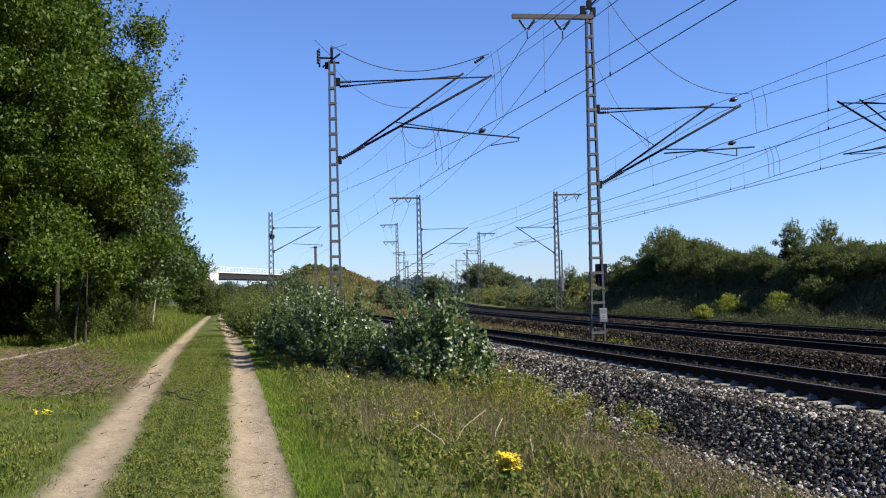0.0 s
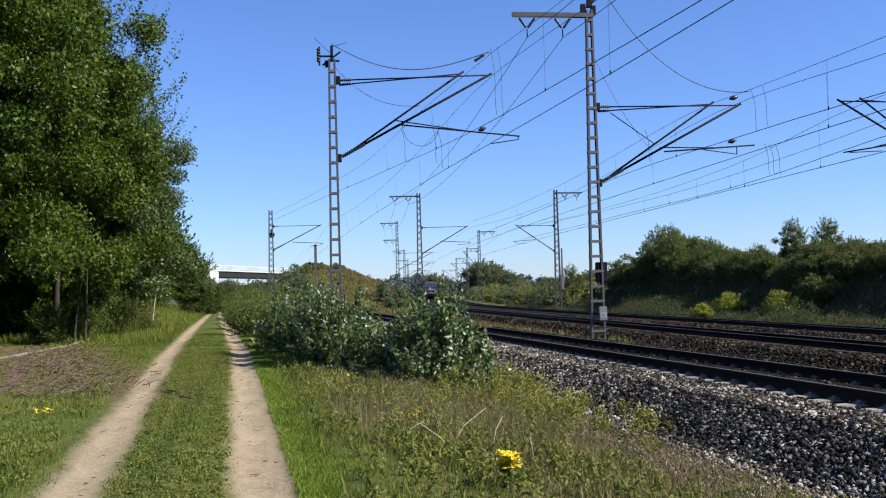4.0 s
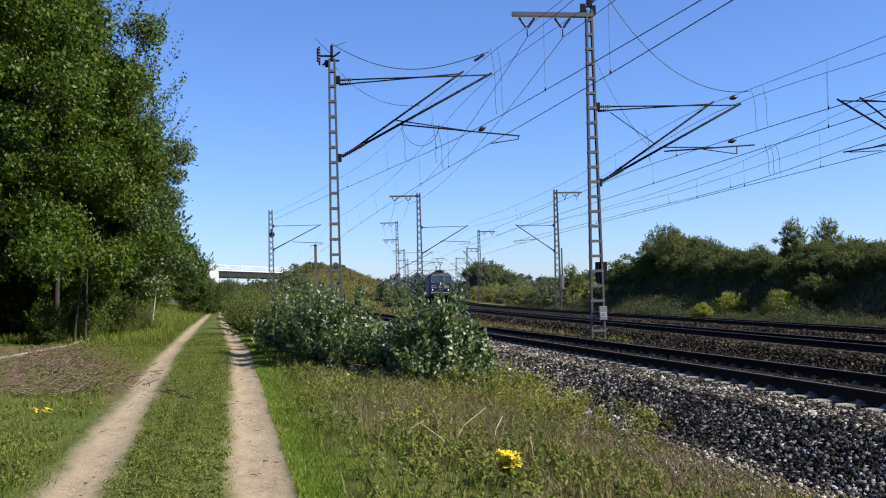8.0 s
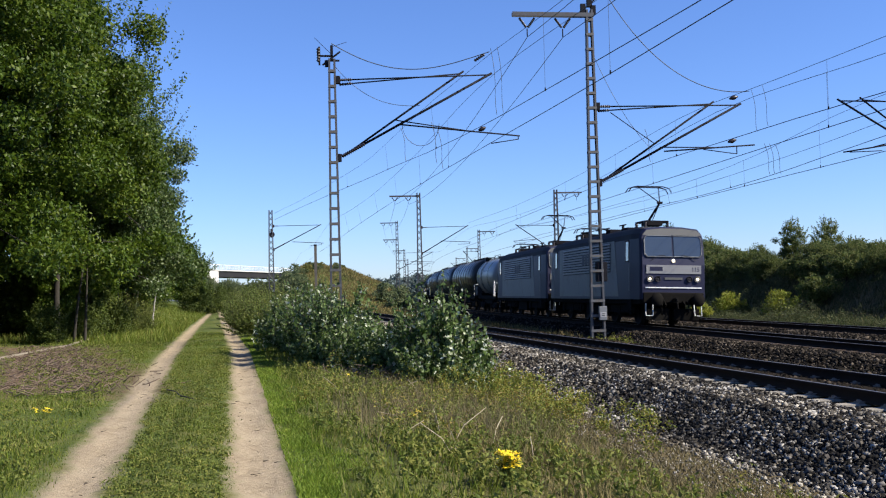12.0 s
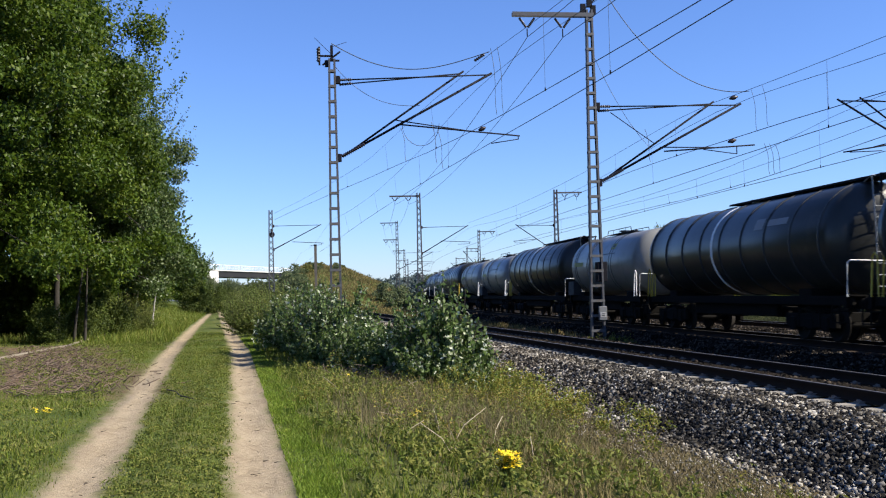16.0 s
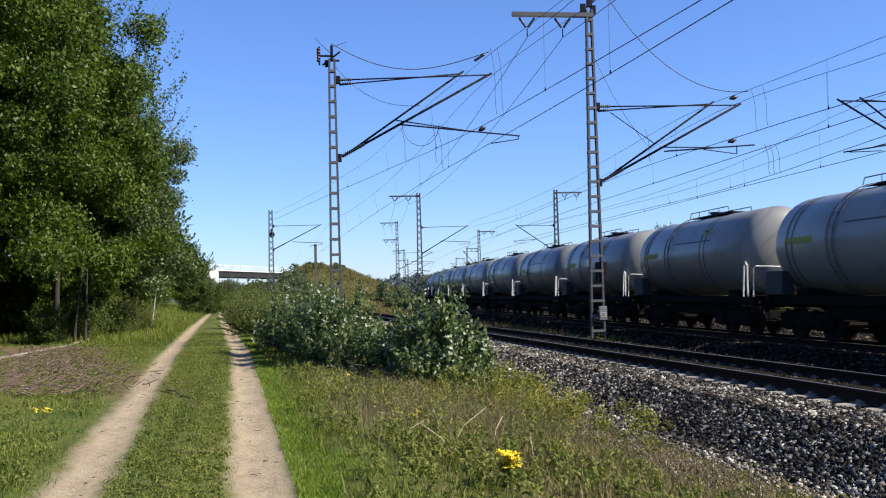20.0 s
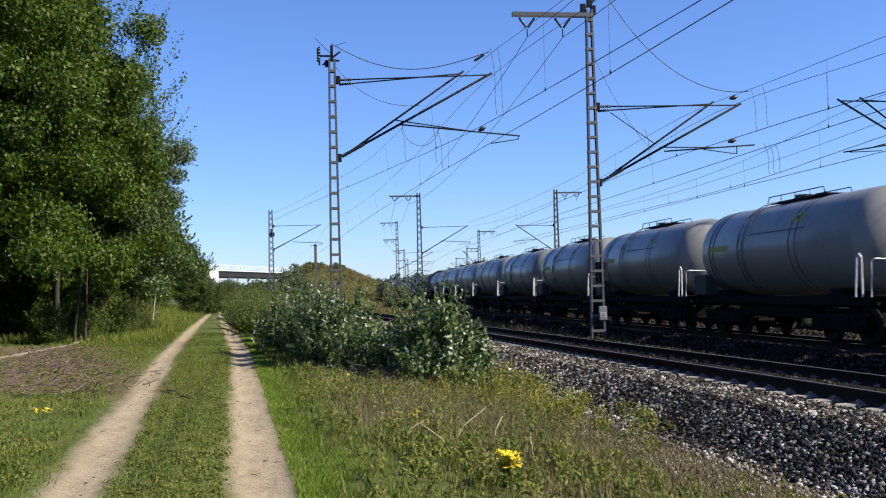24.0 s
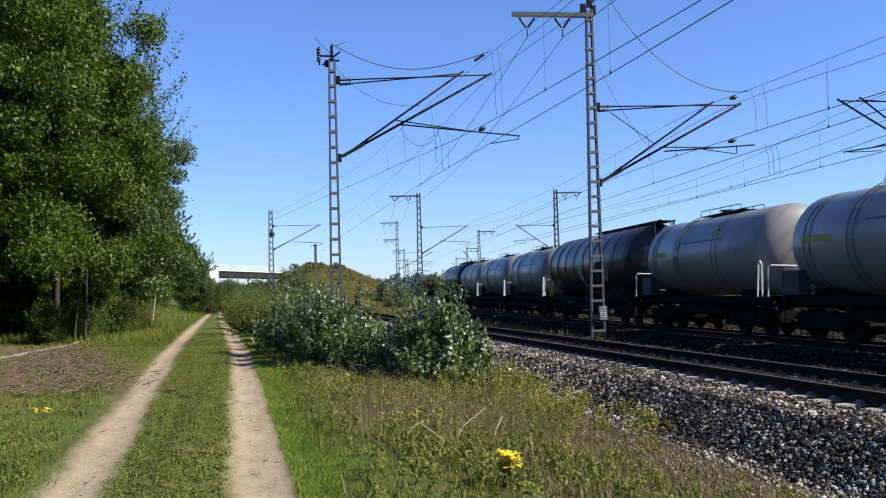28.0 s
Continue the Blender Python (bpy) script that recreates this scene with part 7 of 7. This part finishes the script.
def tank_wagon(length, dark):
    """A bogie tank wagon: barrel with dished ends, frame, walkway, ladders and handrails."""
    r, zc = (1.52, 2.82) if dark else (1.43, 2.72)
    half = length / 2 - 0.62
    lab = "dark blue-grey ribbed tank wagon with a white ring" if dark else "pale grey tank wagon with yellow labels"
    t = empty("tank_wagon", Matrix(), lab, "tank wagon", "tank wagons of the freight train")
    body = TANK_DARK if dark else TANK_LIGHT
    m = Matrix.Translation((0, 0, zc)) @ ALONG
    e = half - 0.15
    dish = [(0.0, -e), (r * 0.35, -e + 0.03), (r * 0.62, -e + 0.1), (r * 0.82, -e + 0.21), (r * 0.94, -e + 0.35), (r, -e + 0.55)]
    bm = bmesh.new()
    lathe(bm, dish + [(r, -e / 3), (r, e / 3)] + [(a, -b) for a, b in dish[::-1]], 40, m)
    barrel = part("barrel", bm, body, t, "", True)
    if dark:
        n = int((2 * e - 1.2) / 1.5)
        for k in range(n + 1):
            y = -e + 0.75 + (2 * e - 1.5) * k / n
            bm = bmesh.new()
            lathe(bm, [(r, y - 0.04), (r + 0.025, y - 0.035), (r + 0.025, y + 0.035), (r, y + 0.04)], 40, m)
            part("rib", bm, BAND_DARK, barrel, "", True)
        bm = bmesh.new()
        lathe(bm, [(r, 0.55), (r + 0.012, 0.56), (r + 0.012, 0.7), (r, 0.71)], 40, m)
        part("white_ring", bm, WHITE_PAINT, barrel, "white painted ring", True)
        for sx in (-1, 1):
            bm = bmesh.new()
            for a0, a1, y0, y1 in ((0.28, 0.52, -3.1, -2.5), (0.33, 0.47, -4.6, -3.35)):
                for k in range(4):
                    aa, ab = a0 + (a1 - a0) * k / 4, a0 + (a1 - a0) * (k + 1) / 4
                    q = [(sx * (r + 0.006) * math.cos(a), y, zc + (r + 0.006) * math.sin(a)) for a, y in ((aa, y0), (aa, y1), (ab, y1), (ab, y0))]
                    bm.faces.new([bm.verts.new(v) for v in q])
            bmesh.ops.recalc_face_normals(bm, faces=bm.faces)
            part("lettering_bar", bm, BAND_PAINT, barrel, "faded white lettering block")
    else:
        for y in (-e * 0.36, -e * 0.29, e * 0.3, e * 0.36, e * 0.72, e * 0.78):
            bm = bmesh.new()
            lathe(bm, [(r, y - 0.022), (r + 0.01, y - 0.018), (r + 0.01, y + 0.018), (r, y + 0.022)], 40, m)
            part("strap", bm, BAND_DARK, barrel, "", True)
        for sx in (-1, 1):
            for nm, mat, a0, a1, y0, y1 in (("yellow_label", LABEL_YELLOW, -0.02, 0.12, e * 0.5, e * 0.8), ("hazard_label", LABEL_YELLOW, 0.45, 0.66, -e * 0.40, -e * 0.27), ("label_mark", NAVY, 0.52, 0.6, -e * 0.355, -e * 0.315),
                                            ("stripe", BAND_DARK, 0.29, 0.315, -e * 0.45, e * 0.2)):
                bm = bmesh.new()
                h = 0.006 if nm != "label_mark" else 0.012
                for k in range(4):
                    aa, ab = a0 + (a1 - a0) * k / 4, a0 + (a1 - a0) * (k + 1) / 4
                    q = [(sx * (r + h) * math.cos(a), y, zc + (r + h) * math.sin(a)) for a, y in ((aa, y0), (aa, y1), (ab, y1), (ab, y0))]
                    bm.faces.new([bm.verts.new(v) for v in q])
                bmesh.ops.recalc_face_normals(bm, faces=bm.faces)
                part(nm, bm, mat, barrel)
            bm = bmesh.new()
            for d in (-0.17, 0.17):
                line_tube(bm, [(sx * (r + 0.1) * math.cos(a), e * 0.28 + d, zc + (r + 0.1) * math.sin(a)) for a in (-0.85, -0.4, 0.0, 0.4, 0.8, 1.15, 1.4)], 0.016, 4)
            for k in range(9):
                a = -0.8 + 0.26 * k
                tube(bm, (sx * (r + 0.1) * math.cos(a), e * 0.28 - 0.17, zc + (r + 0.1) * math.sin(a)), (sx * (r + 0.1) * math.cos(a), e * 0.28 + 0.17, zc + (r + 0.1) * math.sin(a)), 0.012, seg=4)
            part("ladder", bm, GALV, t, "curved side ladder")
            solid("equipment_box", [((sx * 1.2, e - 0.3, 1.62), (0.4, 1.0, 0.7))], GREY_BOX, t, "grey equipment box", 0.02)
    # walkway on top
    wl_ = 0.34 * e
    top = zc + r
    if dark:
        solid("walkway", [((0, -0.4 * half, top + 0.07), (0.6, 1.3 * half, 0.025)), ((-0.31, -0.4 * half, top + 0.075), (0.03, 1.3 * half, 0.06)), ((0.31, -0.4 * half, top + 0.075), (0.03, 1.3 * half, 0.06))]
              + [((0, -half * f, top + 0.03), (0.6, 0.05, 0.12)) for f in (0.2, 0.45, 0.7)] + [((0.32 * sx, -1.02 * half, top - 0.3), (0.05, 0.05, 0.85)) for sx in (-1, 1)], DARK_STEEL, t, "dark grating walkway out to the end ladder")
    else:
        solid("walkway", [((0, 0, top + 0.05), (0.6, 2 * wl_, 0.035)), ((-0.31, 0, top + 0.04), (0.03, 2 * wl_, 0.07)), ((0.31, 0, top + 0.04), (0.03, 2 * wl_, 0.07))], DARK_STEEL, t, "dark grating walkway")
    bm = bmesh.new()
    lid = 0.06 if dark else 0.12
    tube(bm, (0, 0.1, top - 0.05), (0, 0.1, top + lid), 0.28, seg=14)
    tube(bm, (0, 0.1, top + lid), (0, 0.1, top + lid + 0.06), 0.33, seg=14)
    part("manhole", bm, GREY_PAINT, t, "round filling dome")
    for d in (-0.8, 0.9):
        bm = bmesh.new()
        tube(bm, (0.15, d, top - 0.03), (0.15, d, top + 0.2), 0.07, seg=8)
        part("valve", bm, GREY_PAINT, t)
    if not dark:
        bm = bmesh.new()
        for sx in (-0.42, 0.42):
            line_tube(bm, [(sx, -wl_, top + 0.05), (sx, -wl_ + 0.1, top + 0.24), (sx, wl_ - 0.1, top + 0.24), (sx, wl_, top + 0.05)], 0.016, 4)
            for d in (-0.5, 0.0, 0.5):
                tube(bm, (sx, d * wl_, top + 0.05), (sx, d * wl_, top + 0.24), 0.012, seg=4)
        part("top_rail", bm, DARK_STEEL, t, "low rail round the filling dome")
    else:
        bm = bmesh.new()
        for sx in (-1, 1):
            line_tube(bm, [(sx * 0.42, -half + 0.5, top - 0.05), (sx * 0.42, -half + 0.12, top + 0.08), (sx * 0.4, -half - 0.02, zc + 0.2), (sx * 0.4, -half - 0.1, 1.3)], 0.022, 4)
        for k in range(9):
            z = 1.5 + 0.3 * k
            tube(bm, (-0.4, -half - 0.08 + 0.01 * k, z), (0.4, -half - 0.08 + 0.01 * k, z), 0.014, seg=4)
        tube(bm, (-0.42, -half + 0.12, top + 0.08), (0.42, -half + 0.12, top + 0.08), 0.02, seg=4)
        part("end_ladder", bm, RIB_PAINT, t, "end ladder up to the walkway")
    # frame
    for sx in (-1, 1):
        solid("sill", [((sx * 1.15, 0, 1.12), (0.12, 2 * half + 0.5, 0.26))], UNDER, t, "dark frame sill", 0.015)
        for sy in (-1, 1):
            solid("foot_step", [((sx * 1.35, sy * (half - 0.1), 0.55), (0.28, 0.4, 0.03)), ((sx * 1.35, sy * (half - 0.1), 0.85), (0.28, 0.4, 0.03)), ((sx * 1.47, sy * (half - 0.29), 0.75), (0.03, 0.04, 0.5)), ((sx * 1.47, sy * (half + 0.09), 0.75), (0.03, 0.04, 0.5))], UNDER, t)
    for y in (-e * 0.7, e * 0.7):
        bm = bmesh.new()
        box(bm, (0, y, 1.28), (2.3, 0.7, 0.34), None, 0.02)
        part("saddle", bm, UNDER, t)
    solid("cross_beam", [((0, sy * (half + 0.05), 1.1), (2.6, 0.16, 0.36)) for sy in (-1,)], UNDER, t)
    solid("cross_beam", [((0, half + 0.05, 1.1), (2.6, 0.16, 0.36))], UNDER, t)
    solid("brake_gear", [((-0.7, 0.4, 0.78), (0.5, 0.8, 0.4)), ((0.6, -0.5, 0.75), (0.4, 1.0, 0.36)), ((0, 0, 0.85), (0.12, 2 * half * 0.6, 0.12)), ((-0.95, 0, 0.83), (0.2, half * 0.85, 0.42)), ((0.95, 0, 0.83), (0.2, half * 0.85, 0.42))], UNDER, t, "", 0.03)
    rail_mat = HAND_YELLOW if dark else RAIL_PAINT
    for sx in (-1, 1):
        y0 = -half + 0.02
        for d in ((0.42, 0.92) if dark else (0.42,)):
            bm = bmesh.new()
            flip = -1 if dark else 1
            line_tube(bm, [(sx * 1.36, flip * (y0 + d), 1.22), (sx * 1.36, flip * (y0 + d - 0.05), 2.2), (sx * 1.36, flip * (y0 + d - 0.16), 2.3), (sx * 1.36, flip * (y0 + d - 0.27), 2.2), (sx * 1.36, flip * (y0 + d - 0.32), 1.22)], 0.026, 6)
            part("handrail", bm, rail_mat, t, "pale bent handrail" if not dark else "yellow bent handrail")
        bm = bmesh.new()
        line_tube(bm, [(sx * 1.36, y0 - 0.3, 1.22), (sx * 1.36, y0 - 0.3, 2.1), (sx * 1.3, y0 - 0.34, 2.16), (sx * 0.2, y0 - 0.36, 2.16)], 0.022, 6)
        part("handrail", bm, RAIL_PAINT, t, "pale bent handrail")
    solid("platform", [((0, -half - 0.12, 1.26), (2.6, 0.4, 0.04))], UNDER, t)
    buffers(t, -length / 2, -1)
    buffers(t, length / 2, 1)
    base, b0 = (1.8, length / 2 - 2.75) if dark else (1.8, length / 2 - 2.35)
    for y in (-b0, b0):
        bogie(t, y, base, 0.46)
    return t


loco = locomotive()
loco2 = copy_thing(loco, Matrix())
tagged(loco2, "second navy and grey electric locomotive coupled behind the first")
dark_w, light_w, short_w = tank_wagon(16.07, True), tank_wagon(12.08, False), tank_wagon(10.1, False)
TRAIN = [(loco, 7.645, 0.0), (loco2, 24.03, 0.0), (short_w, 37.6, 0.0)]
ORDER = "DDDLDLLDLLLLLLLLLLLLLLLLLDLLLD"
u, used = 42.8, set()
for kind in ORDER:
    src, n = (dark_w, 16.07) if kind == "D" else (light_w, 12.08)
    ob = copy_thing(src, Matrix()) if kind in used else src
    used.add(kind)
    TRAIN.append((ob, u + n / 2, 180.0 if len(TRAIN) == 10 else 0.0))
    u += n


def rolling(at, turn):
    """Rows for a vehicle whose middle is at metres behind the train's nose, turned end for end or not."""
    rows = []
    for k in range(29):
        s = S0 - V * (k - 12) + at
        x, y, h = on_main(s, D2)
        rows.append((float(k), pose(x, y, RAIL2, 0, CANT, -math.degrees(h)) @ pose(0, 0, 0, 0, 0, turn)))
    return rows


def motions():
    for ob, at, turn in TRAIN:
        walk(ob, rolling(at, turn))


motions()
